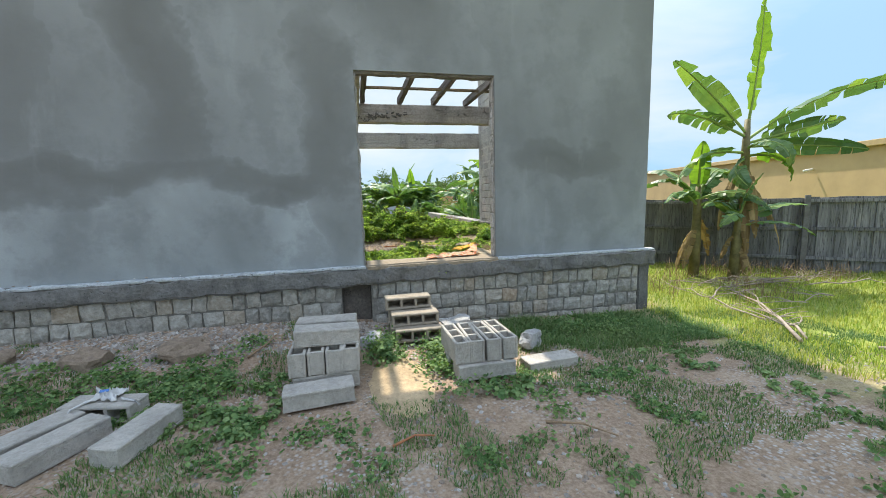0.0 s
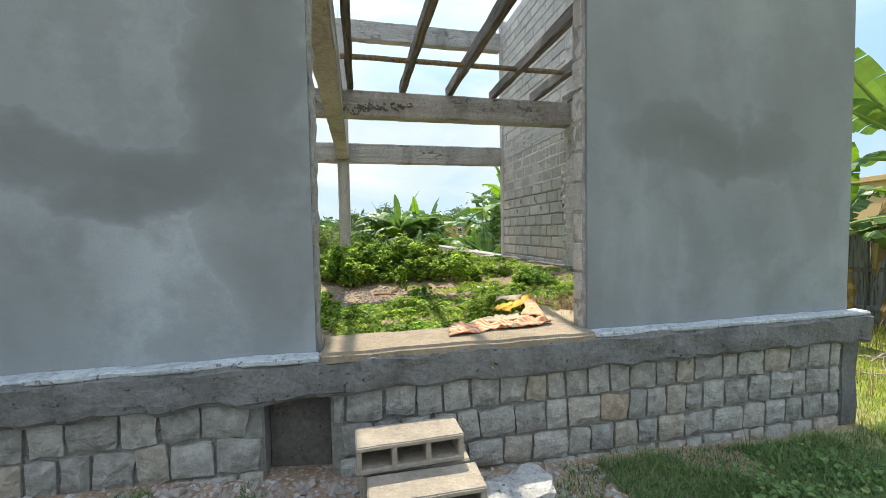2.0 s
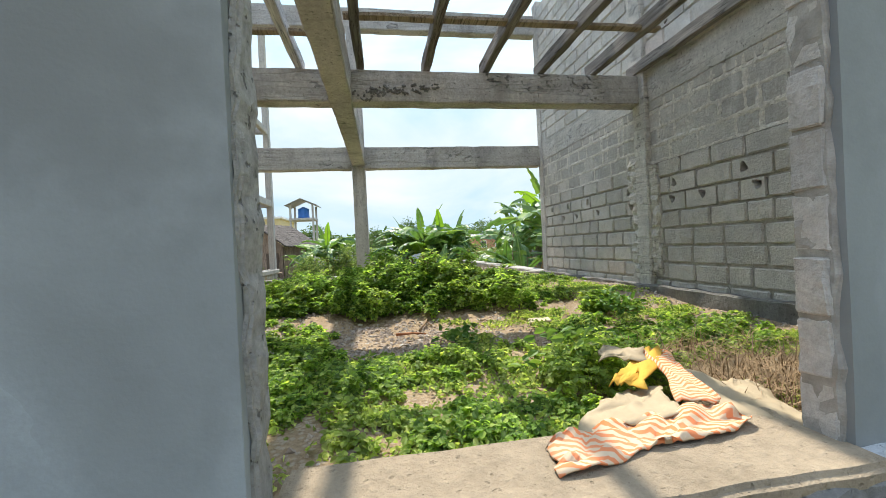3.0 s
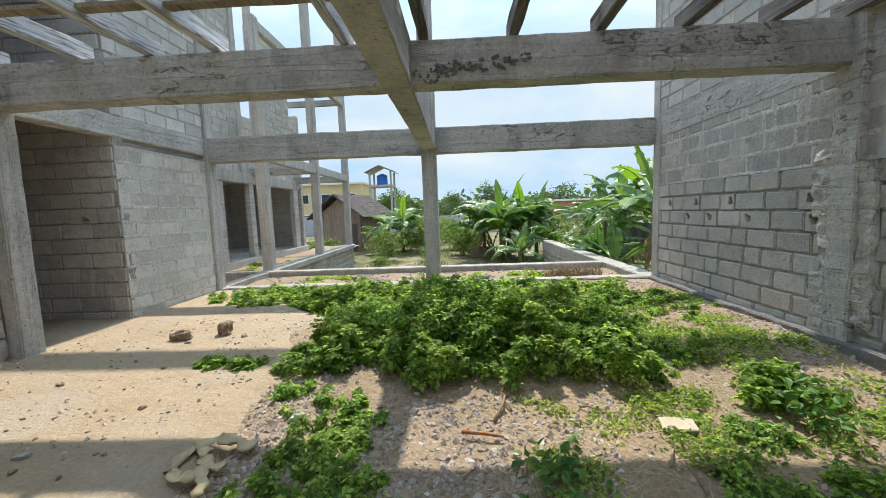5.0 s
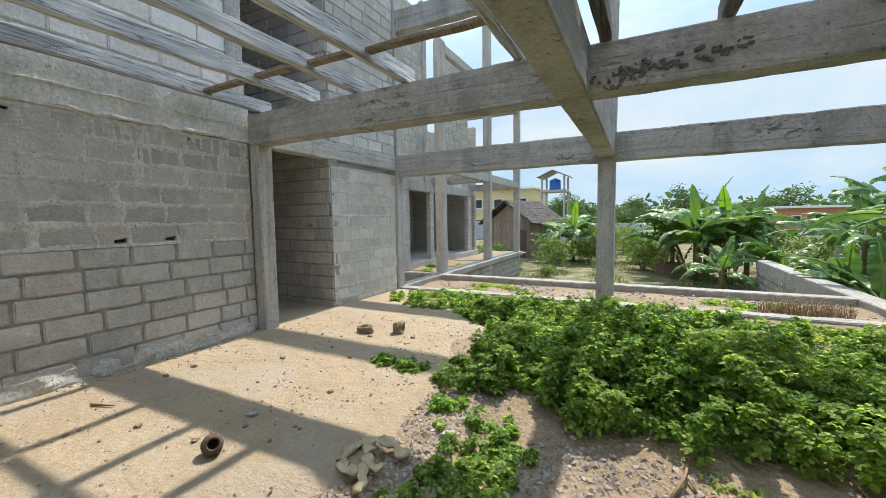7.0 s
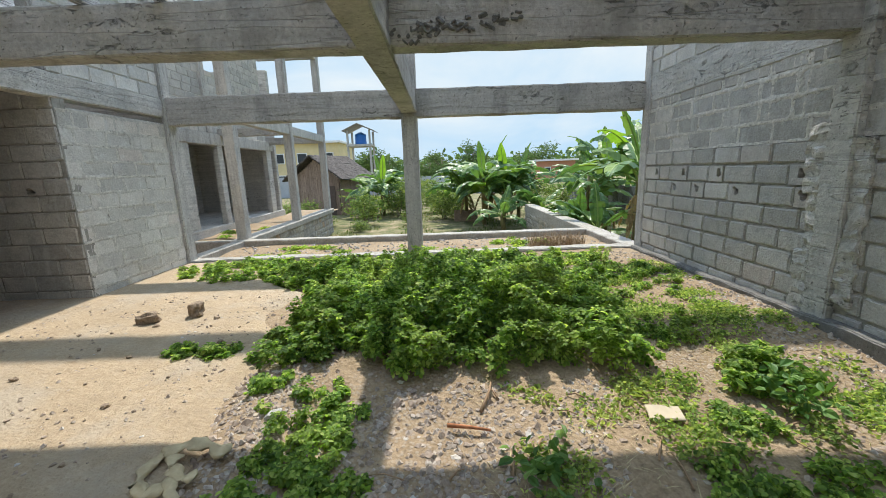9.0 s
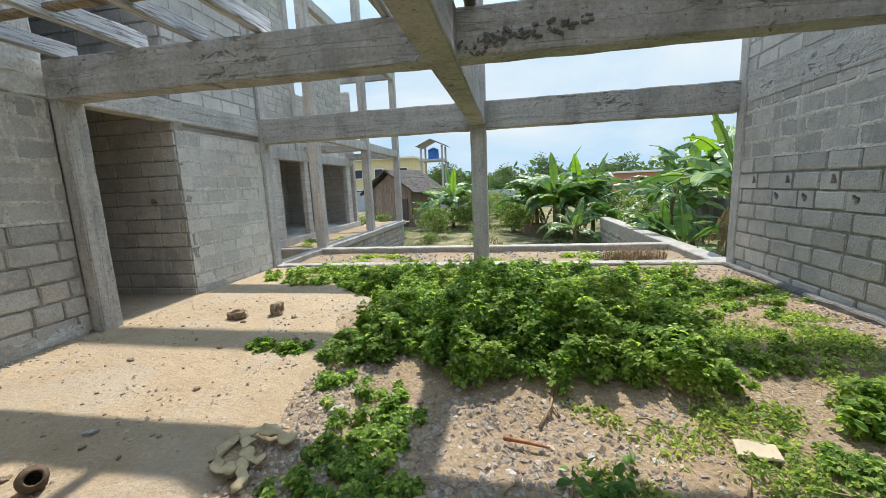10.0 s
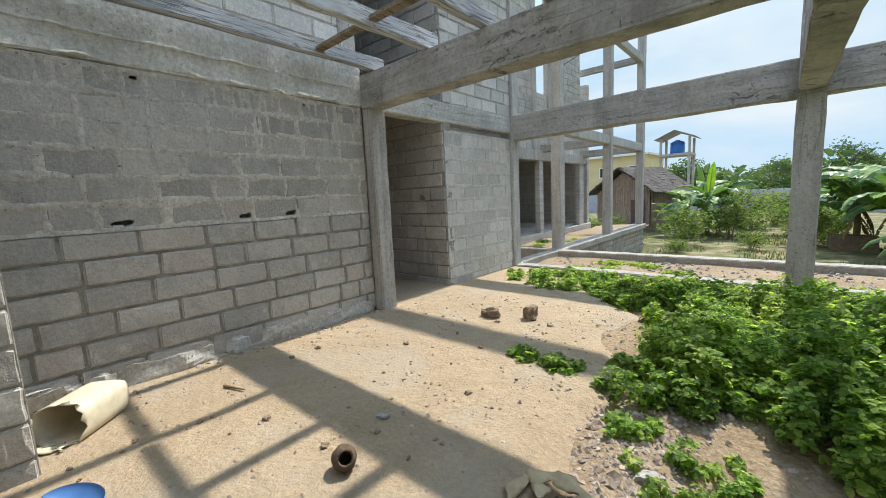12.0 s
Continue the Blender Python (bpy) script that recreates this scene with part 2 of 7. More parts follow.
def ground_material():
    """Bare earth and gravel by the house, turf to the side and behind."""
    n = Nodes("ground_earth", 0.97, 0.1)
    s = n.xyz()
    earth = n.ramp(n.noise(1.1, 5, 0.62), [(0.3, (0.22, 0.14, 0.085)), (0.52, (0.33, 0.23, 0.15)), (0.75, (0.42, 0.32, 0.225))])
    f = n.noise(34, 6, 0.72)
    blot = n.noise(4.5, 7, 0.75)
    earth = n.mix(n.ramp(blot, [(0.36, 0.75), (0.5, 0.0)]), earth, (0.20, 0.135, 0.095))
    earth = n.mix(n.ramp(blot, [(0.54, 0.0), (0.68, 0.6)]), earth, (0.50, 0.405, 0.31))
    earth = n.mix(0.5, earth, n.ramp(f, [(0.3, (0.12, 0.075, 0.045)), (0.7, (0.54, 0.41, 0.30))]))
    vo = n.put("TexVoronoi", Vector=n.pos, Scale=30.0)
    peb = n.ramp(n.noise(0.7, 3), [(0.44, 0.0), (0.6, 0.8)])
    earth = n.mix(n.math("MULTIPLY", peb, n.ramp(vo.outputs["Distance"], [(0.2, 1.0), (0.45, 0.0)])), earth, (0.50, 0.48, 0.45))
    turf = n.ramp(n.noise(5, 6, 0.7), [(0.3, (0.14, 0.18, 0.04)), (0.55, (0.29, 0.33, 0.08)), (0.75, (0.42, 0.38, 0.15))])
    side = n.math("ADD", s["X"], n.math("MULTIPLY", n.noise(0.9, 4), 2.4))
    far = n.math("MAXIMUM", n.ramp(n.math("MULTIPLY", side, 0.1), [(0.50, 0.0), (0.60, 1.0)]), n.ramp(n.math("MULTIPLY", s["Y"], 0.05), [(0.7, 0.0), (0.78, 0.92)]))
    garden = n.ramp(n.math("MULTIPLY", s["Y"], 0.05), [(0.6, 0.0), (0.68, 0.95)])
    turf = n.mix(garden, turf, n.ramp(n.noise(1.6, 6, 0.7), [(0.35, (0.05, 0.07, 0.03)), (0.48, (0.12, 0.125, 0.055)), (0.62, (0.28, 0.22, 0.145))]))
    c = n.mix(far, earth, turf)
    return n.colour(c).bump(n.math("ADD", f, n.math("MULTIPLY", vo.outputs["Distance"], -0.4)), 0.8, 0.02).m


def leaf_material(name, stops, rough=0.5, through=0.35, glow=1.6):
    n = Nodes(name, rough, 0.22)
    c = n.ramp(n.island(), stops)
    c = n.mix(n.ramp(n.noise(3.0, 3), [(0.35, 0.35), (0.65, 0.0)]), c, tuple(v * 0.55 for v in stops[0][1]))
    c = n.mix(n.ramp(n.noise(1.1, 3), [(0.48, 0.0), (0.68, 0.25)]), c, tuple(min(1.0, v * k) for v, k in zip(stops[-1][1], (1.05, 0.9, 0.9))))
    n.colour(c)
    tr = n.put("BsdfTranslucent", Color=n.mix(1.0, c, (glow, glow * 1.05, glow * 0.5), "MULTIPLY"))
    mx = n.put("MixShader", Fac=through)
    n.t.links.new(n.b.outputs[0], mx.inputs[1])
    n.t.links.new(tr.outputs[0], mx.inputs[2])
    n.t.links.new(mx.outputs[0], n.t.nodes["Material Output"].inputs["Surface"])
    return n.m


def plain(name, c, rough=0.8, metal=0.0, vary=0.25, scale=8.0, spec=0.3):
    n = Nodes(name, rough, spec)
    n.b.inputs["Metallic"].default_value = metal
    f = n.noise(scale, 5, 0.65)
    n.colour(n.ramp(f, [(0.3, tuple(v * (1 - vary) for v in c)), (0.7, tuple(min(1, v * (1 + vary)) for v in c))]))
    return n.bump(f, 0.3, 0.006).m


M_PLASTER = plaster_material()
M_CONC = concrete("weathered_concrete", (0.47, 0.445, 0.405), (0.33, 0.31, 0.28), damp=0.6, boards=True)
M_COLUMN = concrete("pale_concrete", (0.50, 0.475, 0.435), (0.37, 0.35, 0.32), damp=0.35, upright=True)
# one dark tone for the ledge, doorway head, corner pier and east footing
M_LEDGE = concrete("dark_concrete", (0.20, 0.195, 0.18), (0.105, 0.10, 0.093), damp=0.6, grain=0.9)
M_BAND = concrete("rough_concrete_band", (0.55, 0.525, 0.475), (0.41, 0.39, 0.355), damp=0.4, boards=True)
M_RAW = concrete("raw_concrete", (0.36, 0.35, 0.325), (0.25, 0.24, 0.225), damp=0.4)
M_SILL = concrete("sandy_concrete", (0.33, 0.265, 0.185), (0.245, 0.195, 0.135), damp=0.15, grain=0.5, pitted=0.4)
M_BLOCK, M_MORTAR, M_STONE = block_material("concrete_block", 1.13), mortar_material(), stone_material()
# upper west wall: brighter block copy, missing bounce light put into the colour
M_BLOCK_PALE = block_material("brightened_block", 1.7, 0.45)
M_BLOCK_MID = block_material("pale_grey_block", 1.3, 0.8)
M_KERB = concrete("worn_kerb_concrete", (0.40, 0.375, 0.33), (0.27, 0.25, 0.22), damp=0.4)
M_BLOCK_DUSK = block_material("dusky_block", 1.06)
M_JOINT = concrete("pale_joint_mortar", (0.60, 0.575, 0.52), (0.46, 0.44, 0.40), damp=0.2)
M_SKIM = concrete("squeezed_mortar", (0.62, 0.585, 0.515), (0.47, 0.44, 0.385), damp=0.3)
M_RING = concrete("yellowed_concrete_band", (0.78, 0.745, 0.65), (0.60, 0.57, 0.495), damp=0.5, pitted=0.4)
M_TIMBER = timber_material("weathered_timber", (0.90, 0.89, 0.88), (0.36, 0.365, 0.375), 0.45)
M_TIMBER_DARK = timber_material("dark_timber", (0.34, 0.31, 0.28), (0.12, 0.105, 0.09), 0.4)
M_BATTEN = timber_material("brown_batten", (0.40, 0.33, 0.24), (0.22, 0.17, 0.115))
M_FENCE = timber_material("grey_fence_board", (0.31, 0.305, 0.30), (0.14, 0.138, 0.136), 0.6, True)
M_SAND, M_GROUND = sand_material(), ground_material()
M_DIRT = earth_material("room_soil", (0.22, 0.155, 0.095), (0.36, 0.275, 0.18), (0.36, 0.31, 0.245))

# ---- mesh helpers ----
def slab(lo, hi, step=0.3, bevel=0.012, rough=0.0, seed=0.0, scale=4.0):
    """A box with chamfered, uneven edges: vertices and faces."""
    axes = []
    for a, b in zip(lo, hi):
        w = min(bevel, (b - a) * 0.3)
        axes.append(np.r_[a, np.linspace(a + w, b - w, max(1, int(round((b - a) / step))) + 1), b])
    n = [len(a) for a in axes]
    index, verts, faces = {}, [], []

    def vid(ijk):
        if ijk not in index:
            ends = [i in (0, m - 1) for i, m in zip(ijk, n)]
            p = [a[i] for a, i in zip(axes, ijk)]
            if sum(ends) > 1:
                p = [p[d] + (0.7 * bevel if ijk[d] == 0 else -0.7 * bevel) * ends[d] for d in range(3)]
            p = Vector(p)
            if rough:
                p += noise.noise_vector(p * scale + Vector((seed, seed * 1.7, seed * 0.6))) * rough
            index[ijk] = len(verts)
            verts.append(tuple(p))
        return index[ijk]

    for d in range(3):
        u, v = (d + 1) % 3, (d + 2) % 3
        for end in (0, n[d] - 1):
            for i in range(n[u] - 1):
                for j in range(n[v] - 1):
                    q = []
                    for di, dj in ((0, 0), (1, 0), (1, 1), (0, 1)):
                        k = [0, 0, 0]
                        k[d], k[u], k[v] = end, i + di, j + dj
                        q.append(vid(tuple(k)))
                    faces.append(q if end else q[::-1])
    return verts, faces


def join(*pieces):
    verts, faces = [], []
    for v, f in pieces:
        o = len(verts)
        verts += [tuple(p) for p in v]
        faces += [[i + o for i in q] for q in f]
    return verts, faces


def moved(vf, m):
    return [tuple(m @ Vector(p)) for p in vf[0]], vf[1]


def tube(points, radii, sides=10, cap=True):
    """A round bar along points."""
    verts, faces = [], []
    pts = [Vector(p) for p in points]
    for i, p in enumerate(pts):
        d = (pts[min(i + 1, len(pts) - 1)] - pts[max(i - 1, 0)]).normalized()
        a = d.orthogonal().normalized() if abs(d.z) < 0.95 else Vector((1, 0, 0))
        a = (a - d * a.dot(d)).normalized()
        b = d.cross(a)
        r = radii[i] if isinstance(radii, (list, tuple)) else radii
        verts += [tuple(p + (a * math.cos(t) + b * math.sin(t)) * r) for t in [2 * math.pi * k / sides for k in range(sides)]]
    for i in range(len(pts) - 1):
        for k in range(sides):
            faces.append([i * sides + k, i * sides + (k + 1) % sides, (i + 1) * sides + (k + 1) % sides, (i + 1) * sides + k])
    if cap:
        faces.append(list(range(sides))[::-1])
        faces.append([(len(pts) - 1) * sides + k for k in range(sides)])
    return verts, faces


def mesh_of(name, vf, material, smooth=False):
    me = bpy.data.meshes.new(name)
    me.from_pydata([tuple(p) for p in vf[0]], [], [tuple(q) for q in vf[1]])
    me.materials.append(material)
    if smooth:
        me.polygons.foreach_set("use_smooth", [True] * len(me.polygons))
    me.update()
    return me


def thing(name, vf, material, label, category, kind="", group="", smooth=False, at=None):
    ob = new(name, mesh_of(name, vf, material, smooth) if vf else None)
    if at is not None:
        ob.matrix_world = at
    return tagged(ob, label, category, group, kind)


def part(name, vf, material, parent, label="", smooth=False, at=None):
    ob = new(name, vf if isinstance(vf, bpy.types.Mesh) else mesh_of(name, vf, material, smooth))
    ob.parent = parent
    if at is not None:
        ob.matrix_basis = at
    return tagged(ob, label)


def beam(name, lo, hi, label, material=None, rough=0.009, seed=0.0, step=0.16, category="beam"):
    return thing(name, slab(lo, hi, step, 0.014, rough, seed), material or M_CONC, label, category, "structure")


ZF = 0.72                    # the room's floor
X_L, X_R = -3.98, 3.9        # faces of the side walls
Y_F = 4.89                   # face of the front wall
Y_1, Y_2 = 8.95, 12.3        # front faces of the cross beams

OUT = Vector((-0.14, 0.40, -0.05))      # the yard and the front wall are laid out from this origin
Y_IN = 5.42                  # inner face of the front wall


def outside(ob):
    ob.location = ob.location + OUT
    return ob


# ---- ground: one sheet to the horizon ----
def ground_height(x, y):
    z = -0.02 - 0.035 * max(0.0, min(x, 6.0)) * min(1.0, max(0.0, (y - 1.0) / 3.0))
    bank = max(0.0, 1.0 - abs(y - 4.85) / 1.25) if y < 4.85 else 1.0
    if y < 6:
        z += 0.17 * bank * max(0.0, min(1.0, (0.9 - x) / 1.6))
    if y > 9:
        z -= min(0.22, 0.03 * (y - 9))
    d = math.hypot(x, y)
    if d < 40:
        z += 0.035 * noise.noise(Vector((x * 0.9, y * 0.9, 0))) + 0.016 * noise.noise(Vector((x * 3.7, y * 3.7, 4)))
    return z


def ground_sheet():
    xs = np.r_[-900, -400, -200, -100, -60, -40, -25, -15, -9, np.arange(-7, 12.01, 0.16), 14, 17, 22, 30, 45, 70, 120, 250, 500, 900]
    ys = np.r_[-900, -300, -100, -40, -20, -10, -6, np.arange(-4, 8.01, 0.16), np.arange(8.5, 30, 0.7), 34, 40, 50, 70, 110, 200, 400, 900]
    verts = []
    for y in ys:
        near = max(0.0, min(1.0, (12.0 - y) / 3.0)) if y > 0 else max(0.0, min(1.0, (y + 100) / 60))
        verts += [(x + OUT.x * near, y + OUT.y * near, ground_height(x, y) + OUT.z * near) for x in xs]
    n = len(xs)
    faces = [(j * n + i, j * n + i + 1, (j + 1) * n + i + 1, (j + 1) * n + i) for j in range(len(ys) - 1) for i in range(n - 1)]
    return verts, faces


thing("ground", ground_sheet(), M_GROUND, "bare brown earth with gravel turning to turf", "ground", "structure", smooth=True)

# ---- the front wall: render on blocks, with a doorway through it ----
OP_L, OP_R, OP_T = 0.185, 1.93, 3.08
H_TOP = 6.75


def front_wall():
    """Both skins of the front wall with the doorway left open, and its ends."""
    xs = np.r_[np.linspace(-6.6, OP_L, 28), np.linspace(OP_L, OP_R, 8)[1:], np.linspace(OP_R, 4.25, 11)[1:]]
    zs = np.r_[np.linspace(0.70, OP_T, 11), np.linspace(OP_T, H_TOP, 16)[1:]]
    nx, nz, verts, faces = len(xs), len(zs), [], []
    for y in (Y_F, 5.02):
        for z in zs:
            for x in xs:
                verts.append((x - (0.012 if x > 4.24 else 0), y + 0.006 * noise.noise(Vector((x * 1.5, 3, z * 1.5))), z))
    one = nx * nz
    for j in range(nz - 1):
        for i in range(nx - 1):
            if OP_L - 0.01 < xs[i] < OP_R - 0.01 and zs[j] < OP_T - 0.01:
                continue
            q = [j * nx + i, j * nx + i + 1, (j + 1) * nx + i + 1, (j + 1) * nx + i]
            faces += [q, [k + one for k in q[::-1]]]
    for j in range(nz - 1):
        for i in (0, nx - 1, int(np.argmin(abs(xs - OP_L))), int(np.argmin(abs(xs - OP_R)))):
            if i in (0, nx - 1) or zs[j] < OP_T - 0.01:
                faces.append([j * nx + i, (j + 1) * nx + i, (j + 1) * nx + i + one, j * nx + i + one])
    for i in range(nx - 1):
        for j in (nz - 1,) + ((10,) if OP_L - 0.01 < xs[i] < OP_R - 0.01 else ()):
            faces.append([j * nx + i, j * nx + i + 1, j * nx + i + 1 + one, j * nx + i + one])
    return verts, faces


front = outside(thing("wall_south", front_wall(), M_PLASTER, "tall grey rendered wall with damp stains and a doorway", "wall", "structure"))
# raw edges of the doorway
part("jamb", slab((OP_L - 0.012, Y_F + 0.03, 0.735), (OP_L + 0.022, 5.035, OP_T), 0.06, 0.012, 0.022, 5.0, 9.0), M_RAW, front, "rough broken concrete edge of the doorway")
for k in range(11):
    part("jamb_block", slab((OP_R - 0.02 - 0.006 * (k % 3), Y_F + 0.035, 0.748 + 0.203 * k), (OP_R + 0.01, 5.03, 0.748 + 0.203 * k + 0.186), 0.07, 0.006, 0.010, 6.0 + 5 * k, 14.0), M_BLOCK_DUSK, front, "raw block end at the doorway")
part("jamb", slab((OP_R - 0.019, Y_F + 0.022, 0.735), (OP_R + 0.012, 5.032, OP_T), 0.05, 0.008, 0.016, 6.0, 11.0), M_MORTAR, front, "mortar between the block ends")
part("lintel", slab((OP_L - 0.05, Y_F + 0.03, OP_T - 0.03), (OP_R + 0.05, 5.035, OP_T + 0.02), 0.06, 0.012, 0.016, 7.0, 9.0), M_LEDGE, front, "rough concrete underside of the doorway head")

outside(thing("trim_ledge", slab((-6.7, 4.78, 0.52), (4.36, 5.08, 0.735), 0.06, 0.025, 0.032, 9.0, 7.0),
              M_LEDGE, "dark concrete ledge along the foot of the rendered wall", "ledge", "structure"))
outside(thing("trim_ledge_top", join(
    slab((-6.7, 4.795, 0.722), (OP_L + 0.03, 4.9, 0.756), 0.08, 0.008, 0.010, 19.0, 7.0),
    slab((OP_R + 0.0, 4.795, 0.722), (4.34, 4.9, 0.756), 0.08, 0.008, 0.010, 20.0, 7.0)),
    concrete("pale_screed", (0.50, 0.53, 0.535), (0.38, 0.405, 0.41), damp=0.1), "pale cement topping on the ledge", "ledge", "structure"))
outside(thing("door_sill", slab((OP_L + 0.02, 4.79, 0.69), (OP_R + 0.02, 5.19, 0.766), 0.06, 0.02, 0.008, 11.0, 5.0), M_SILL, "sandy concrete door sill with chipped edges", "sill", "structure"))
plinth = outside(thing("plinth_south", join(
    slab((-6.6, 4.862, -0.5), (-0.10, 5.06, 0.55), 0.3, 0.01, 0.01, 12.0),
    slab((0.26, 4.862, -0.5), (4.12, 5.06, 0.55), 0.3, 0.01, 0.01, 13.0),
    slab((-0.12, 5.02, -0.5), (0.28, 5.06, 0.55), 0.3, 0.01, 0.01, 14.0)),
    concrete("plinth_mortar", (0.28, 0.262, 0.228), (0.17, 0.16, 0.14)), "plinth of rough squared grey stones in mortar", "plinth", "structure"))
# back of the square opening, coloured darker than the plinth's mortar
part("hole_lining", slab((-0.10, 4.975, -0.2), (0.26, 5.018, 0.52), 0.1, 0.01, 0.01, 15.0), concrete("dark_cement", (0.16, 0.14, 0.12), (0.10, 0.09, 0.08)), plinth, "dark cement back of a square opening in the plinth")
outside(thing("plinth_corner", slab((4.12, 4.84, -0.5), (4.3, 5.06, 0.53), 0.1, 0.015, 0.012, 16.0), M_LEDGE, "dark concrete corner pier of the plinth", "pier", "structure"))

# ---- the room: floor, soil, side walls ----
def floor_edge(y):
    return -1.15 - 0.25 * math.sin(y * 1.3 + 0.6) - 0.12 * math.sin(y * 4.1)


def sand_floor():
    ys, verts, faces, n = np.arange(Y_IN, 12.31, 0.12), [], [], 26
    for y in ys:
        e = floor_edge(y) - max(0.0, (y - 10.4)) * 0.9
        for i in range(n):
            x = -5.6 + (e + 5.6) * i / (n - 1)
            verts.append((x, y, ZF - 0.001 + 0.008 * noise.noise(Vector((x * 2, y * 2, 7))) - (0.05 if i == n - 1 else 0)))
    faces = [(j * n + i, j * n + i + 1, (j + 1) * n + i + 1, (j + 1) * n + i) for j in range(len(ys) - 1) for i in range(n - 1)]
    return verts, faces


thing("floor", sand_floor(), M_SAND, "sandy cement floor with scattered grit", "floor", "structure", smooth=True)


def soil_height(x, y):
    z = ZF - 0.02 + 0.03 * noise.noise(Vector((x * 1.1, y * 1.1, 2))) + 0.018 * noise.noise(Vector((x * 4.3, y * 4.3, 5)))
    z += 0.07 * math.exp(-((x - 0.8) ** 2 + (y - 9.4) ** 2) / 2.2)
    if x < floor_edge(y) + 0.25:
        z -= 0.05 * min(1.0, max(0.0, (floor_edge(y) + 0.25 - x) / 0.4))
    z -= 0.12 * max(0.0, min(1.0, (8.9 - y) / 0.9)) * max(0.0, min(1.0, (x - floor_edge(y) - 0.2) / 0.5))
    if y < 5.75 and -0.15 < x < 1.95:
        z = min(z, ZF - 0.09 + 0.35 * max(0.0, y - 5.55))
    return z


def soil_sheet(x0, x1, y0, y1, step, height):
    xs, ys = np.arange(x0, x1 + 0.001, step), np.arange(y0, y1 + 0.001, step)
    n = len(xs)
    return [(x, y, height(x, y)) for y in ys for x in xs], [(j * n + i, j * n + i + 1, (j + 1) * n + i + 1, (j + 1) * n + i) for j in range(len(ys) - 1) for i in range(n - 1)]


thing("floor_soil", soil_sheet(-2.9, X_R, Y_IN + 0.02, 12.36, 0.08, soil_height), M_DIRT, "stony brown soil filling the room", "soil", "structure", smooth=True)
thing("terrace_soil", soil_sheet(-4.0, X_R + 0.1, 12.5, 14.3, 0.1, lambda x, y: ZF - 0.09 + 0.03 * noise.noise(Vector((x * 1.5, y * 1.5, 3)))), M_DIRT, "sandy soil of the terrace", "soil", "structure", smooth=True)

# ---- walls of concrete blocks ----
ROWS_H, BLOCK_L = 0.2, 0.425
PIECES = []                  # walls whose blocks are laid at the end of the file


def hole_gaps(lo, hi, holes, half):
    cuts = sorted((max(lo, u - half), min(hi, u + half)) for u in holes)
    out, at = [], lo
    for a, b in cuts:
        if a > at:
            out.append((at, a))
        at = max(at, b)
    if at < hi:
        out.append((at, hi))
    return out


def block_wall(name, run, plane, face, a0, a1, z0, z1, label, holes=(), depth=0.17, seed=0, lay=True, row_h=ROWS_H, flush=99.0):
    """A mortar core with room for blocks. run: the axis along the wall; face: +1 or -1, the way its seen side looks."""
    pieces = []

    def box(u0, u1, d0, d1, w0, w1):
        lo_d, hi_d = sorted((plane - face * d0, plane - face * d1))
        lo, hi = ((lo_d, u0, w0), (hi_d, u1, w1)) if run == "y" else ((u0, lo_d, w0), (u1, hi_d, w1))
        pieces.append(slab(lo, hi, 0.5, 0.004, 0.003, seed))

    rows = int(math.ceil((z1 - z0) / row_h))
    flat = z0
    for r in range(rows):
        w0, w1 = z0 + r * row_h, min(z1, z0 + (r + 1) * row_h)
        here = [u for u, w in holes if w0 <= w < w1]
        if here:
            if w0 > flat:
                box(a0, a1, 0.008, 0.11, flat, w0)
            box(a0, a1, 0.008, 0.11, w0, w0 + 0.03)
            box(a0, a1, 0.008, 0.11, w1 - 0.03, w1)
            for u0, u1 in hole_gaps(a0, a1, here, 0.10):
                box(u0, u1, 0.008, 0.11, w0 + 0.03, w1 - 0.03)
            flat = w1
    if flat < z1:
        box(a0, a1, 0.008, 0.11, flat, z1)
    box(a0, a1, 0.11, depth, z0, z1)
    ob = thing(name, join(*pieces), M_JOINT if "upper" in name or "beside" in name else M_MORTAR, label, "wall", "structure")
    if lay:
        PIECES.append((ob, run, plane, face, a0, a1, z0, z1, list(holes), seed, row_h, flush))
    return ob


block_wall("wall_west", "y", X_L, 1, Y_IN, Y_1 + 0.02, ZF - 0.19, 3.16, "grey concrete block wall with open holes and mortar smears",
           [(6.61, 1.95), (7.53, 1.96), (8.0, 1.96), (6.87, 3.08), (7.51, 3.08), (8.22, 3.08)], seed=1, flush=1.92)
block_wall("wall_west_upper", "y", X_L - 0.02, 1, Y_IN, 8.8, 3.58, 6.75, "pale grey block wall of the upper storey", seed=2)
block_wall("wall_east", "y", X_R, -1, Y_IN, 12.2, 0.616, 3.12, "grey concrete block wall with rows of open holes",
           [(11.79, 2.01), (11.15, 2.01), (10.4, 2.01), (10.85, 1.81), (10.78, 1.81), (11.36, 1.81), (10.15, 1.81), (9.35, 2.01), (9.3, 1.81),
            (6.73, 2.01), (7.57, 2.01), (7.44, 1.83), (6.83, 1.83), (8.49, 2.01), (8.52, 1.83), (8.07, 1.83)], seed=3, row_h=0.213, flush=2.31)
block_wall("wall_east_upper", "y", X_R - 0.004, -1, Y_IN, 12.2, 3.5, 6.35, "grey block wall of the upper storey", [(7.9, 4.4), (8.5, 3.95), (6.9, 4.3)], seed=4)
block_wall("wall_passage", "x", 10.42, -1, -7.6, X_L, ZF - 0.1, 6.9, "shaded block wall beside the passage", [(-4.46, 2.07), (-4.6, 4.7)], seed=5)
block_wall("wall_beside_passage", "y", X_L, 1, 10.43, 12.28, ZF - 0.1, 3.05, "pale grey block wall beside the passage", seed=6, flush=0.0)
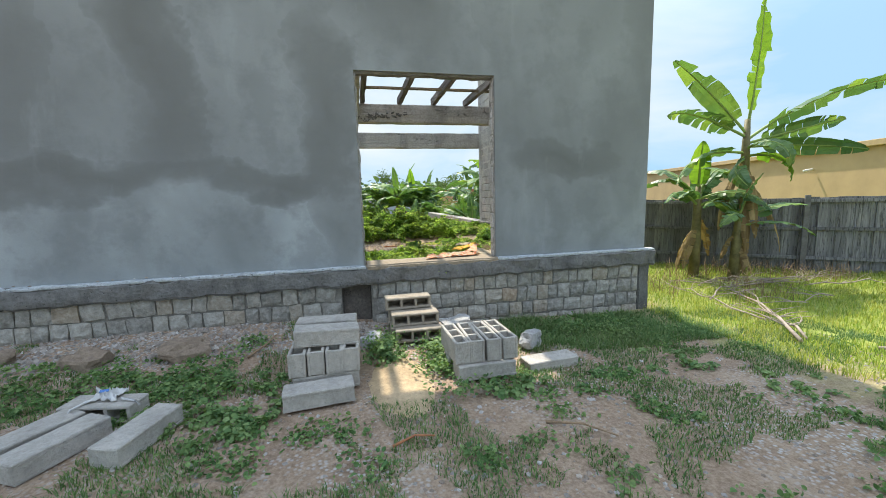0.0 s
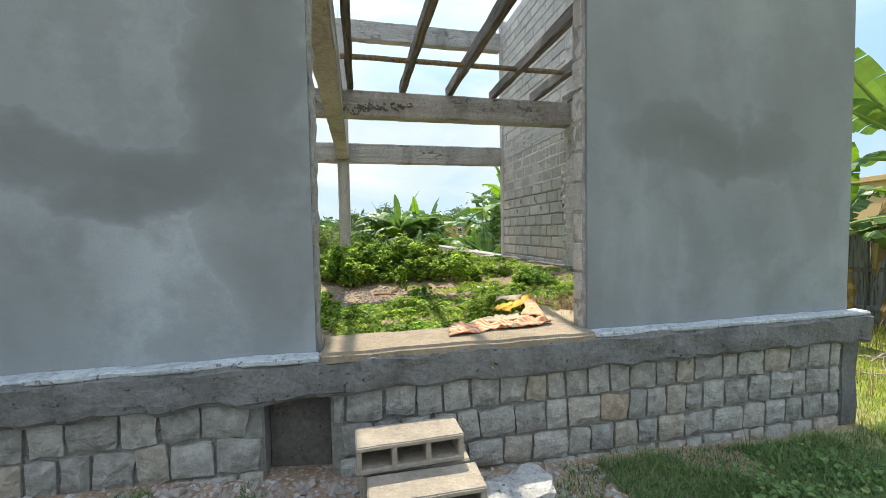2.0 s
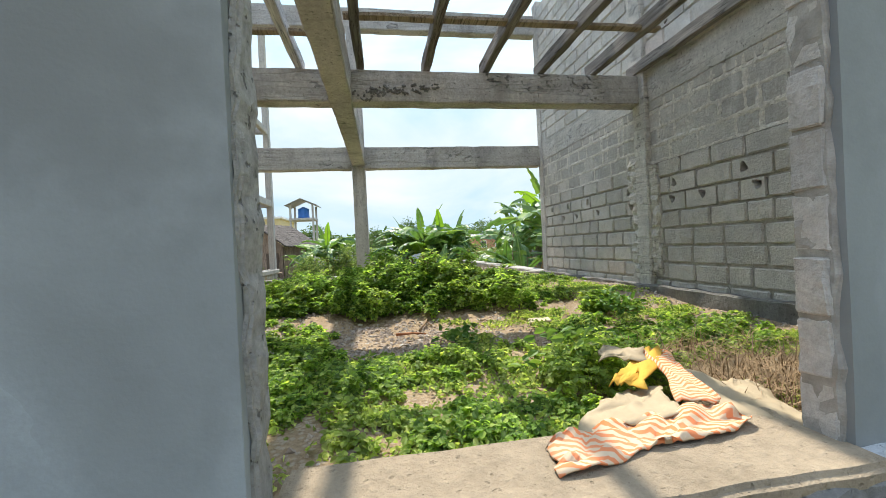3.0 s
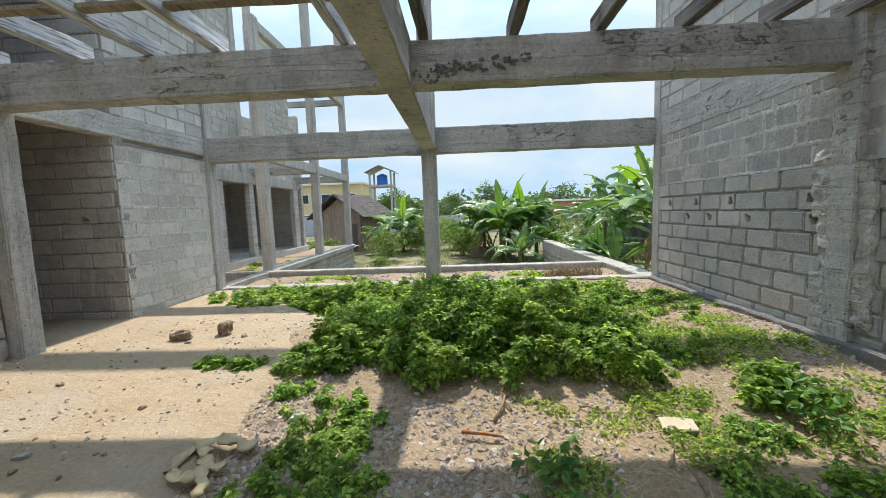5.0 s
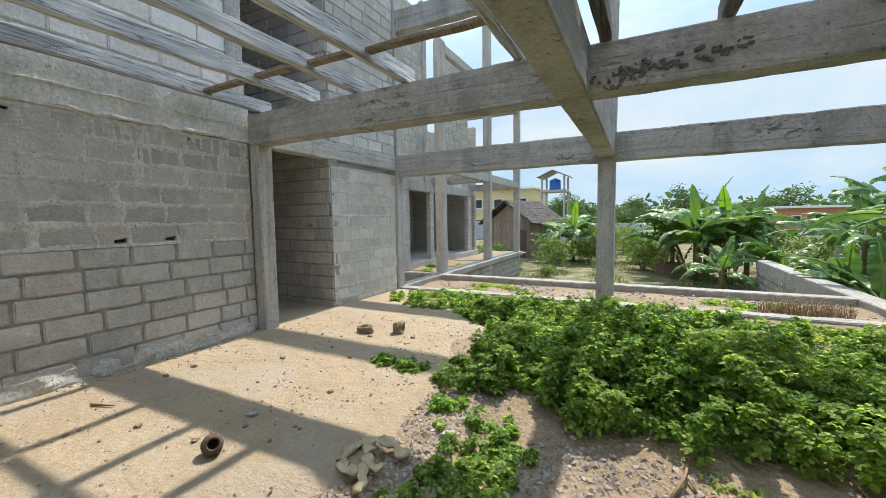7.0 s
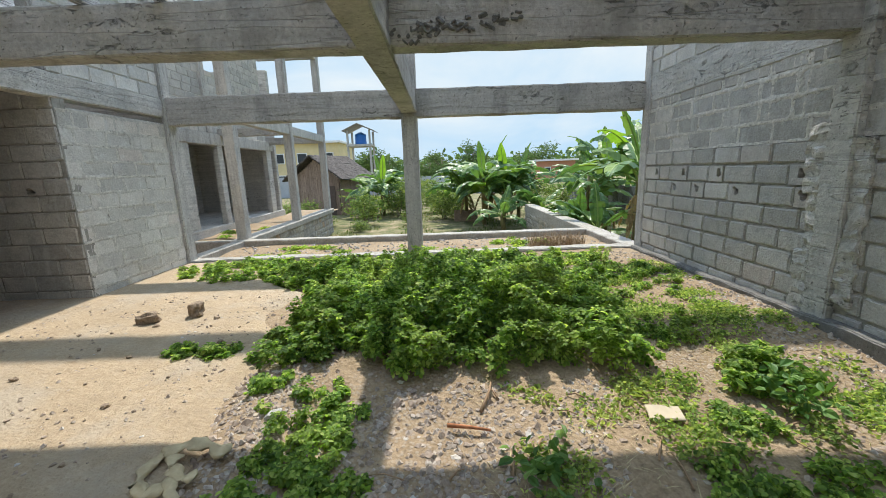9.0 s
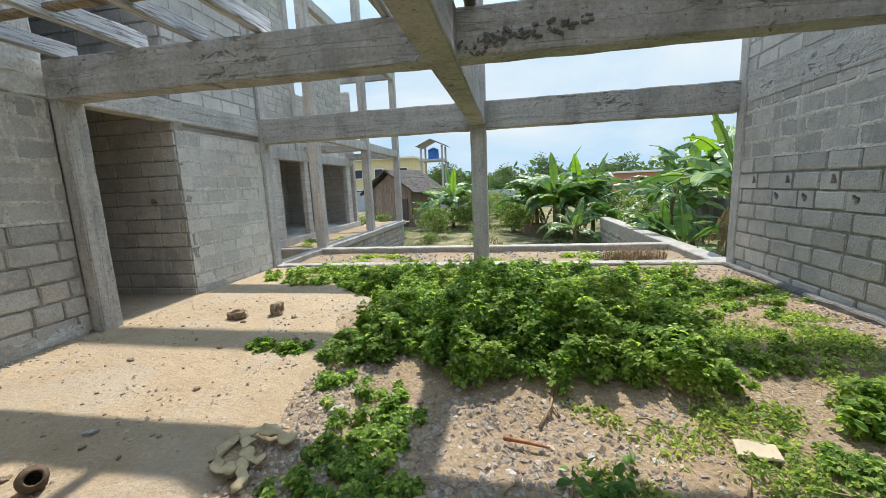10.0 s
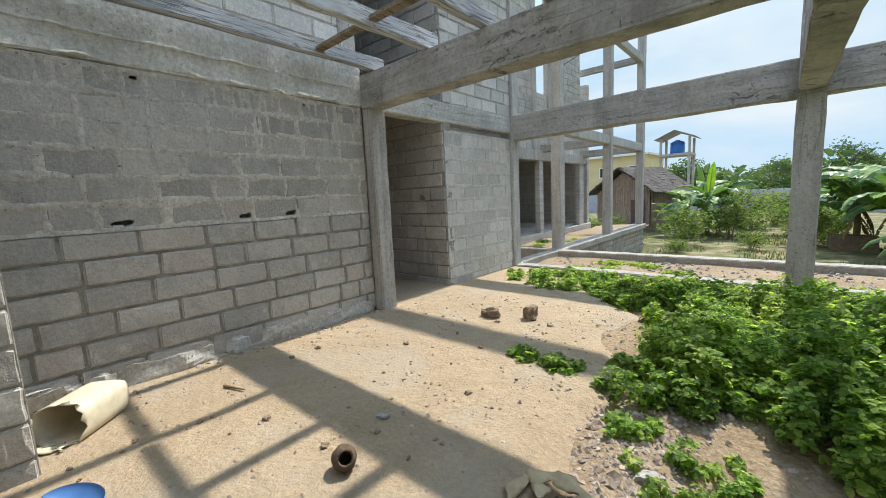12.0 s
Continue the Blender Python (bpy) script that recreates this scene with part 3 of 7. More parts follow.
block_wall("wall_beside_passage_upper", "y", X_L, 1, 10.43, 12.28, 3.42, 6.9, "pale grey block wall of the upper storey", seed=7)
block_wall("wall_stub", "y", -3.05, 1, Y_IN, 5.97, ZF - 0.1, 3.1, "end of a grey block partition", seed=8)
block_wall("wall_passage_back", "y", -7.4, 1, Y_IN, 10.4, ZF - 0.1, 6.9, "shaded block wall at the back of the passage", seed=9, lay=False)

beam("beam_ring_west", (X_L - 0.2, Y_IN, 3.14), (X_L + 0.015, Y_1 + 0.03, 3.60), "rough yellowish concrete ring beam with a crumbled edge", M_RING, 0.022, 2.0, 0.09)
ring_ledge = join(slab((X_L + 0.0, Y_IN + 0.02, 3.335), (X_L + 0.026, 8.8, 3.358), 0.06, 0.008, 0.020, 3.0, 7.0), slab((X_L - 0.01, Y_IN + 0.02, 3.15), (X_L + 0.024, 8.9, 3.185), 0.05, 0.01, 0.030, 4.0, 9.0))
part("concrete_seam", ring_ledge, M_RING, bpy.data.objects["beam_ring_west"], "ragged seam of squeezed-out concrete")
beam("beam_ring_east", (X_R - 0.012, Y_IN, 3.10), (X_R + 0.2, 12.2, 3.52), "rough concrete ring beam", M_BAND, 0.014, 3.0)
beam("beam_passage_head", (X_L - 0.17, 8.97, 3.14), (X_L + 0.02, 12.28, 3.43), "concrete lintel with rough mortar above the passage", M_BAND, 0.014, 4.0)
beam("beam_cross_front", (X_L + 0.02, Y_1, 3.12), (X_R - 0.01, Y_1 + 0.22, 3.50), "weathered concrete beam with broken honeycombed patches", None, 0.011, 5.0)
rh_ = random.Random(31)
lumps = []
for _ in range(60):
    x = rh_.uniform(0.15, 1.25)
    z = 3.19 + 0.10 * x + rh_.gauss(0, 0.035)
    a, b = rh_.uniform(0.008, 0.035), rh_.uniform(0.006, 0.018)
    lumps.append(moved(slab((-a, -0.010, -b), (a, 0.012, b), 0.03, 0.006, 0.010, x * 50, 20.0), pose(x, Y_1 - 0.002, z, rh_.uniform(-30, 30), rh_.uniform(-50, 50), 0)))
part("honeycomb_patch", join(*lumps), M_LEDGE, bpy.data.objects["beam_cross_front"], "dark broken honeycombed concrete")
beam("beam_cross_back", (X_L + 0.05, Y_2, 3.02), (X_R, Y_2 + 0.22, 3.46), "board-marked weathered concrete beam", None, 0.011, 6.0)
beam("beam_middle", (-0.115, Y_IN, 3.09), (0.135, Y_2 + 0.06, 3.51), "long weathered concrete beam", None, 0.010, 7.0)
beam("beam_upper_back", (X_L, Y_2, 5.85), (X_R, Y_2 + 0.22, 6.27), "upper concrete ring beam with bare reinforcement stubs", None, 0.011, 8.0)
beam("column_middle", (-0.12, Y_2 + 0.005, 0.4), (0.14, Y_2 + 0.235, 5.97), "pale concrete post", M_COLUMN, 0.007, 9.0, 0.16, "column")
beam("column_west", (X_L + 0.0, 8.97, ZF - 0.1), (X_L + 0.16, 9.19, 3.16), "pale concrete post beside the passage", M_COLUMN, 0.007, 10.0, 0.14, "column")
beam("column_west_upper", (X_L - 0.2, 8.72, 3.6), (X_L + 0.03, 8.93, 6.75), "pale concrete post of the upper storey", M_COLUMN, 0.007, 11.0, 0.16, "column")
beam("column_west_back", (X_L - 0.2, 12.28, 0.5), (X_L + 0.06, 12.50, 6.9), "pale concrete post at the wall's end", M_COLUMN, 0.008, 12.0, 0.16, "column")
beam("column_east", (X_R - 0.075, 8.86, ZF - 0.1), (X_R + 0.12, 9.1, 6.5), "rough concrete post in the block wall", M_BAND, 0.011, 13.0, 0.12, "column")
for k, (y0, y1, z0, z1) in enumerate(((9.09, 9.27, ZF - 0.05, 1.32), (9.09, 9.22, 1.30, 1.86), (9.09, 9.29, 1.84, 2.44), (8.72, 8.87, 0.9, 2.3))):
    part("spill", slab((X_R - 0.045, y0, z0), (X_R + 0.02, y1, z1), 0.035, 0.01, 0.034, 91.0 + k, 11.0), M_BAND, bpy.data.objects["column_east"], "ragged concrete spilled from the post's formwork")
beam("column_east_back", (X_R - 0.03, 12.16, 0.4), (X_R + 0.2, 12.38, 6.5), "concrete post at the wall's end", M_COLUMN, 0.007, 14.0, 0.16, "column")
beam("footing_east", (X_R - 0.13, Y_IN + 0.02, ZF - 0.2), (X_R + 0.02, 12.3, ZF + 0.035), "rough concrete footing along the block wall", M_LEDGE, 0.025, 15.0, 0.12, "footing")
beam("kerb_threshold", (X_L - 0.1, 12.30, 0.3), (X_R, 12.55, 0.745), "concrete kerb under the back beam", M_KERB, 0.014, 16.0, 0.2, "kerb")
beam("kerb_terrace_back", (-6.2, 14.2, 0.1), (3.78, 14.46, 0.75), "pale concrete kerb at the terrace's edge", M_KERB, 0.012, 17.0, 0.2, "kerb")
beam("wall_terrace_east", (3.72, 14.4, -0.5), (4.02, 20.56, 0.6), "low stone wall", M_MORTAR, 0.01, 18.5, 0.3, "wall")
beam("kerb_terrace_east", (3.7, 12.38, 0.45), (4.06, 20.6, 0.752), "low wall coping of pale concrete", M_KERB, 0.012, 18.0, 0.25, "kerb")
beam("kerb_terrace_west", (-4.22, 12.5, 0.1), (-3.95, 14.3, 0.748), "pale concrete kerb", M_KERB, 0.012, 19.0, 0.2, "kerb")

# ---- the far wing: posts, beams and walls in two storeys ----
for i, (y, top) in enumerate(((14.58, 6.6), (17.98, 9.6), (21.42, 10.8))):
    beam("column_wing", (-4.23, y - 0.11, 0.4), (-3.99, y + 0.11, top), "slender concrete post", M_COLUMN, 0.008, 20.0 + i, 0.25, "column")
beam("plinth_wing", (-4.3, 14.46, -0.5), (-4.02, 21.6, 0.6), "stone plinth of the wing", M_MORTAR, 0.01, 24.0, 0.3, "plinth")
beam("kerb_wing", (-4.32, 14.4, 0.6), (-3.92, 21.65, 0.76), "pale concrete coping on the plinth", M_KERB, 0.012, 25.0, 0.2, "kerb")
beam("beam_wing_lower", (-4.2, 14.6, 3.36), (-4.02, 21.5, 3.62), "concrete beam between posts", M_COLUMN, 0.009, 26.0, 0.25)
beam("beam_wing_cross", (-6.3, 21.34, 3.34), (-4.2, 21.52, 3.60), "concrete beam between posts", None, 0.009, 27.0, 0.25)
beam("beam_wing_cross", (-6.3, 17.9, 3.36), (-4.2, 18.08, 3.60), "concrete beam between posts", None, 0.009, 28.0, 0.25)
beam("beam_wing_upper", (-4.2, 14.6, 6.35), (-4.03, 21.5, 6.58), "concrete beam between upper posts", M_COLUMN, 0.009, 29.0, 0.25)
beam("beam_wing_upper", (-6.3, 21.34, 6.40), (-4.2, 21.52, 6.62), "concrete beam between upper posts", None, 0.009, 30.0, 0.25)
beam("beam_wing_upper", (-6.3, 17.9, 6.35), (-4.2, 18.08, 6.58), "concrete beam between upper posts", None, 0.009, 31.0, 0.25)
beam("floor_wing", (-9.6, 12.6, 0.2), (-6.15, 22.2, 0.74), "raised concrete floor of the wing", M_BAND, 0.01, 32.0, 0.4, "floor")
for i, (y0, y1) in enumerate(((12.5, 16.36), (17.75, 18.02), (21.1, 21.5))):
    beam("wall_wing", (-6.36, y0, 0.7), (-6.18, y1, 3.12), "shaded block wall of the wing", M_BAND, 0.008, 33.0 + i, 0.3, "wall")
beam("column_wing", (-6.3, 17.3, 3.44), (-6.12, 17.52, 9.4), "slender concrete post", M_COLUMN, 0.008, 47.5, 0.25, "column")
beam("column_wing", (-6.3, 18.4, 3.44), (-6.12, 18.62, 9.4), "slender concrete post", M_COLUMN, 0.008, 48.5, 0.25, "column")
beam("beam_wing_wall", (-6.4, 12.5, 3.10), (-6.14, 21.6, 3.44), "pale lintel beam above the wing's openings", M_COLUMN, 0.009, 36.0, 0.3)
for i, (y0, y1, z0, z1) in enumerate(((12.5, 17.4, 3.44, 9.0), (18.5, 21.2, 3.44, 8.3), (17.4, 18.5, 3.44, 5.2))):
    block_wall("wall_wing_upper", "y", -6.2 - 0.006 * i, 1, y0, y1, z0, z1, "grey block wall of the wing's upper storey", seed=40 + i)
beam("wall_wing_back", (-9.6, 12.6, 0.7), (-9.4, 22.0, 6.4), "back wall of the wing", M_BAND, 0.005, 43.0, 0.6, "wall")
beam("wall_wing_end", (-9.6, 21.9, 0.7), (-6.2, 22.1, 6.2), "end wall of the wing", M_BAND, 0.005, 44.0, 0.6, "wall")
beam("wall_wing_near", (-9.6, 12.5, 0.7), (X_L - 0.15, 12.66, 6.8), "end wall of the wing", M_BAND, 0.005, 45.0, 0.6, "wall")
beam("ceiling_wing", (-9.5, 12.66, 3.44), (-6.4, 21.9, 3.58), "concrete slab of the wing", M_BAND, 0.005, 46.0, 0.8, "ceiling")
thing("wing_soil", soil_sheet(-6.15, -4.3, 14.4, 24.0, 0.15, lambda x, y: 0.52 + 0.05 * noise.noise(Vector((x * 1.5, y * 1.5, 3)))), M_DIRT, "sandy soil inside the wing's plinth", "soil", "structure", smooth=True)

# ---- timber joists laid from the front wall to the cross beam ----
def joist(x, tilt, w, h, seed, y0=Y_IN, y1=9.13):
    bar = slab((-w / 2, y0, 3.515), (w / 2, y1, 3.515 + h), 0.13, 0.006, 0.013, seed, 3.0)
    m = Matrix.Translation((x, 0, 0)) @ Matrix.Translation((0, 9, 3.5)) @ Matrix.Rotation(radians(tilt), 4, "Z") @ Matrix.Translation((0, -9, -3.5))
    # joists from x = 0 eastward take the darker timber colour
    return thing("joist", moved(bar, m), M_TIMBER if x < 0 else M_TIMBER_DARK, "weathered grey timber joist with cracked faces" if x < 0 else "dark timber joist with cracked faces", "joist", group="timber joists")


for i, (x, tilt) in enumerate(((-3.76, 0.3), (-2.92, -0.4), (-2.24, 0.5), (-1.62, -0.3), (-0.45, 0.2), (0.24, 0.0), (1.03, 0.3), (1.77, -0.3), (2.50, 0.2), (3.22, -0.2), (3.82, 0.1))):
    joist(x, tilt, 0.09, 0.135 + 0.02 * (i % 2), 50.0 + i)


def batten(x0, x1, y, seed):
    return thing("batten", slab((x0, y - 0.045, 3.555), (x1, y + 0.045, 3.59), 0.15, 0.004, 0.008, seed, 3.0), M_BATTEN, "thin brown batten wedged between the joists", "batten", group="battens between joists")


batten(-3.72, -2.96, 8.3, 70.0), batten(-2.87, -2.28, 8.28, 71.0), batten(-2.2, -1.66, 8.3, 72.0), batten(-1.57, -0.12, 8.34, 73.0)
batten(0.14, 3.4, 8.02, 74.0)

beam("ceiling_passage", (-7.5, Y_IN, 3.44), (X_L - 0.2, 10.4, 3.58), "concrete slab over the passage", M_BAND, 0.005, 47.0, 0.8, "ceiling")
beam("ceiling_upper", (-7.5, Y_IN, 6.76), (X_L - 0.1, 10.5, 6.9), "concrete slab over the upper room", M_BAND, 0.005, 48.0, 0.8, "ceiling")
thing("trim_mortar_smear", slab((X_L - 0.02, Y_IN + 0.02, ZF - 0.05), (X_L + 0.024, 8.9, ZF + 0.15), 0.05, 0.02, 0.055, 49.0, 7.0), M_JOINT, "rough mortar smeared along the foot of the wall", "mortar", "structure")

# ---- loose hollow blocks, steps and stones in front of the house ----
B_L, B_T, B_H = 0.53, 0.135, 0.2
M_GREYB = concrete("pale_block", (0.47, 0.435, 0.375), (0.36, 0.332, 0.288), damp=0.2, grain=0.5, pitted=0.2)
M_SANDB = concrete("sandy_block", (0.37, 0.315, 0.24), (0.27, 0.24, 0.195), damp=0.25, grain=0.5, pitted=0.2)


def hollow_block_mesh(seed):
    """Length along x, thickness along y, three cells open along z."""
    s, w = 0.026, 0.03
    cell = (B_L - 4 * w) / 3
    out = [slab((-B_L / 2, -B_T / 2, 0), (B_L / 2, -B_T / 2 + s, B_H), 0.12, 0.006, 0.004, seed, 9.0), slab((-B_L / 2, B_T / 2 - s, 0), (B_L / 2, B_T / 2, B_H), 0.12, 0.006, 0.004, seed + 1, 9.0)]
    for k in range(4):
        x = -B_L / 2 + k * (cell + w) + 0.0015
        out.append(slab((x, -B_T / 2 + s - 0.006, 0.012), (x + w - 0.003, B_T / 2 - s + 0.006, B_H - 0.003), 0.1, 0.004, 0.002, seed + 2 + k))
    out.append(slab((-B_L / 2 + 0.004, -B_T / 2 + s - 0.004, 0.002), (B_L / 2 - 0.004, B_T / 2 - s + 0.004, 0.02), 0.1, 0.003, 0.002, seed))
    return mesh_of("hollow_block", join(*out), M_GREYB)


HOLLOW = [hollow_block_mesh(80.0 + 7 * k) for k in range(3)]
HOLLOW_SANDY = HOLLOW[0].copy()
HOLLOW_SANDY.materials[0] = M_SANDB


def hollow_block(x, y, z, turn=0, flat=False, tip=0, mesh=None, label="grey hollow concrete block lying on bare ground", group="loose hollow blocks"):
    ob = new("hollow_block", mesh or HOLLOW[int(abs(x * 31 + y * 17)) % 3])
    m = Matrix.Translation((x, y, z)) @ Matrix.Rotation(radians(turn), 4, "Z") @ Matrix.Rotation(radians(tip), 4, "Y")
    if flat:
        m = m @ Matrix.Translation((0, B_H / 2, B_T / 2)) @ Matrix.Rotation(radians(90), 4, "X")
    ob.matrix_world = m
    return outside(tagged(ob, label, "block", group))


S_LAB = "sandy hollow block laid flat as a step below the doorway"
for k, (y, x, lift) in enumerate(((4.15, 0.74, 0.0), (4.29, 0.70, 0.0), (4.29, 0.715, 0.138), (4.51, 0.68, 0.0), (4.52, 0.70, 0.138), (4.50, 0.665, 0.276))):
    hollow_block(x, y, 0.012 + lift, (-2, 2, -1, 3, -2, 1)[k], True, mesh=HOLLOW_SANDY, label=S_LAB, group="blocks of the steps")
# pile beside the steps
for k in range(4):
    hollow_block(-0.425 + 0.142 * k + 0.02, 3.42 + 0.01 * (k % 2), 0.158, 90 + (k % 3 - 1), label="grey hollow block stood on edge in a pile", group="pile of blocks")
hollow_block(-0.19, 3.27, 0.018, 182, True, label="grey hollow block at the foot of a pile", group="pile of blocks")
hollow_block(-0.2, 3.55, 0.018, -1, True, label="grey hollow block at the foot of a pile", group="pile of blocks")
hollow_block(-0.18, 3.36, 0.363, 184, True, -3, label="grey hollow block lying across the top of a pile", group="pile of blocks")
hollow_block(-0.19, 3.62, 0.363, 178, True, label="grey hollow block lying across the top of a pile", group="pile of blocks")
hollow_block(-0.235, 3.03, 0.005, 185, True, label="grey hollow block lying in front of a pile")
# second pile
for k in range(4):
    hollow_block(0.95 + 0.146 * k, 3.36, 0.128, 90 + (1, -2, 1, 2)[k], label="grey hollow block stood with open cells up", group="second pile of blocks")
hollow_block(1.17, 3.16, -0.012, 181, True, label="grey hollow block at the foot of the second pile", group="second pile of blocks")
hollow_block(1.15, 3.43, -0.012, -2, True, label="grey hollow block at the foot of the second pile", group="second pile of blocks")
hollow_block(1.88, 3.30, -0.125, 185, True, label="pale block sunk in the grass")
# blocks strewn near the path's start
hollow_block(-1.80, 3.24, -0.005, -12, True)
hollow_block(-1.37, 2.82, -0.01, 252, True)
hollow_block(-1.83, 2.80, -0.01, 242, True)
hollow_block(-2.06, 2.93, -0.01, 240, True)


def rock_mesh(name, seed, squash, material, rough=0.28, q=0.8):
    bm = bmesh.new()
    bmesh.ops.create_icosphere(bm, subdivisions=3, radius=1.0)
    for v in bm.verts:
        d = noise.noise(v.co * 0.9 + Vector((seed, 0, seed))) * rough * 1.6 + noise.noise(v.co * 2.4 + Vector((0, seed, 0))) * rough * 0.5
        v.co = v.co * (1 + d)
        v.co = Vector((max(-q, min(q, v.co.x)), max(-q, min(q, v.co.y)), max(-q, min(q, v.co.z)))) / q
        v.co.z *= squash
    me = bpy.data.meshes.new(name)
    bm.to_mesh(me)
    bm.free()
    me.materials.append(material)
    return me


M_ROCK = concrete("field_rock", (0.31, 0.235, 0.17), (0.20, 0.15, 0.11), damp=0.3, pitted=0.2)
M_PALE = concrete("pale_rock", (0.44, 0.43, 0.40), (0.31, 0.305, 0.285), damp=0.35)
ROCKS = [rock_mesh("rock", 3.0 * k, 0.6, M_ROCK, 0.42) for k in range(3)]
M_CLOD = concrete("brown_clod", (0.31, 0.235, 0.165), (0.20, 0.15, 0.10), damp=0.2, pitted=0.2)
CLODS = [rock_mesh("rock", 70 + 3.0 * k, 0.6, M_CLOD, 0.75, 1.05) for k in range(3)]
PALES = [rock_mesh("rock", 40 + 3.0 * k, 0.45, M_PALE, 0.5) for k in range(2)]


def rock(x, y, z, sx, sy, sz, turn, mesh, label):
    ob = new("rock", mesh)
    ob.matrix_world = Matrix.Translation((x, y, z)) @ Matrix.Rotation(radians(turn), 4, "Z") @ Matrix.Diagonal((sx, sy, sz, 1))
    return tagged(ob, label, "rock")


outside(rock(-1.62, 4.20, 0.12, 0.22, 0.14, 0.17, 20, ROCKS[0], "rounded tan rock at the foot of the plinth"))
outside(rock(-2.48, 4.25, 0.12, 0.20, 0.14, 0.16, -20, ROCKS[1], "brown rock at the foot of the plinth"))
outside(rock(-3.3, 4.4, 0.14, 0.12, 0.1, 0.12, 40, ROCKS[2], "brown rock on the rubble bank"))
outside(rock(1.22, 4.42, 0.06, 0.19, 0.15, 0.15, 15, PALES[0], "flat pale stone beside the steps"))
outside(rock(1.28, 4.12, 0.04, 0.24, 0.13, 0.10, 12, PALES[1], "flat pale slab beside the steps"))
outside(rock(0.22, 4.12, 0.05, 0.11, 0.12, 0.17, 50, PALES[0], "pale broken stone beside the steps"))
outside(rock(1.9, 3.8, 0.0, 0.12, 0.09, 0.20, 35, PALES[1], "pale broken stone in the grass"))
rock(-2.58, 9.45, ZF + 0.035, 0.11, 0.07, 0.12, 20, CLODS[0], "small brown stone on the sandy floor")
rock(-2.17, 9.62, ZF + 0.045, 0.085, 0.07, 0.16, -30, CLODS[1], "small brown stone on the sandy floor")
rock(-2.0, 7.4, ZF + 0.005, 0.035, 0.025, 0.04, 10, PALES[0], "small pale stone on the sandy floor")

rc = random.Random(17)
for k in range(46):
    x, y = rc.uniform(-3.7, -1.5), rc.uniform(5.6, 9.6)
    s = rc.choice((0.012, 0.016, 0.022, 0.03))
    rock(x, y, ZF + 0.004, s, s * rc.uniform(0.6, 0.9), s, rc.uniform(0, 180), CLODS[k % 3], "small brown clod on the sandy floor")

# a patch of sand before the steps; sunlight through the doorway is painted into its yellow
def sand_patch():
    verts, faces = [(0.43, 3.28, ground_height(0.43, 3.28) + 0.024)], []
    for r in range(1, 7):
        for k in range(28):
            a = 2 * math.pi * k / 28
            e = r / 6 * (1 + 0.16 * noise.noise(Vector((math.cos(a) * 1.5, math.sin(a) * 1.5, 3))))
            x, y = 0.43 + (0.30 - 0.06 * math.sin(a)) * e * math.cos(a), 3.28 + 0.62 * e * math.sin(a)
            verts.append((x, y, ground_height(x, y) + 0.024 - 0.03 * (r / 6) ** 3))
    for k in range(28):
        faces.append((0, 1 + k, 1 + (k + 1) % 28))
        for r in range(5):
            faces.append((1 + r * 28 + k, 1 + (r + 1) * 28 + k, 1 + (r + 1) * 28 + (k + 1) % 28, 1 + r * 28 + (k + 1) % 28))
    return verts, faces


outside(thing("sand_patch", sand_patch(), concrete("sunlit_sand", (0.52, 0.385, 0.23), (0.42, 0.305, 0.18), damp=0.1, grain=0.6, pitted=0.3), "patch of sand before the steps, doorway sunlight put into its yellow", "sand", "structure", smooth=True))

# ---- things in the room ----
def cloth_sheet(corners, nu, nv, ripple, seed, thick=0.006, base=0.0):
    """A crumpled sheet over four corners."""
    a, b, c, d = [Vector(p) for p in corners]
    top, bottom = [], []
    for j in range(nv + 1):
        for i in range(nu + 1):
            u, v = i / nu, j / nv
            p = (a * (1 - u) + b * u) * (1 - v) + (d * (1 - u) + c * u) * v
            w = noise.noise_vector(Vector((u * 2.6, v * 2.6, seed)))
            h = abs(noise.noise(Vector((u * 4.5, v * 3.2, seed + 3)))) + 0.5 * abs(noise.noise(Vector((u * 11, v * 6, seed + 6))))
            p = p + Vector((w.x * 0.05, w.y * 0.05, base + ripple * h))
            top.append(p + Vector((0, 0, thick)))
            bottom.append(p)
    n, verts, faces = nu + 1, top + bottom, []
    o = len(top)
    for j in range(nv):
        for i in range(nu):
            q = [j * n + i, j * n + i + 1, (j + 1) * n + i + 1, (j + 1) * n + i]
            faces += [q, [k + o for k in q[::-1]]]
    rim = [i for i in range(n)] + [j * n + nu for j in range(1, nv + 1)] + [nv * n + i for i in range(nu - 1, -1, -1)] + [j * n for j in range(nv - 1, 0, -1)]
    for k in range(len(rim)):
        p, q = rim[k], rim[(k + 1) % len(rim)]
        faces.append([p, p + o, q + o, q])
    return [tuple(p) for p in verts], faces


def stripe_material():
    n = Nodes("striped_cloth", 0.9, 0.1)
    s = n.xyz()
    along = n.math("ADD", n.math("MULTIPLY", s["X"], 0.38), s["Y"])
    st = n.math("SINE", n.math("MULTIPLY", n.math("ADD", along, n.math("MULTIPLY", n.noise(5, 2), 0.03)), 230.0))
    c = n.ramp(n.math("ADD", n.math("MULTIPLY", st, 0.5), 0.5), [(0.36, (0.66, 0.20, 0.075)), (0.58, (0.58, 0.45, 0.31))])
    return n.colour(n.mix(n.ramp(n.noise(4, 4), [(0.4, 0.0), (0.7, 0.3)]), c, (0.5, 0.36, 0.25))).bump(n.noise(120, 2), 0.3, 0.003).m


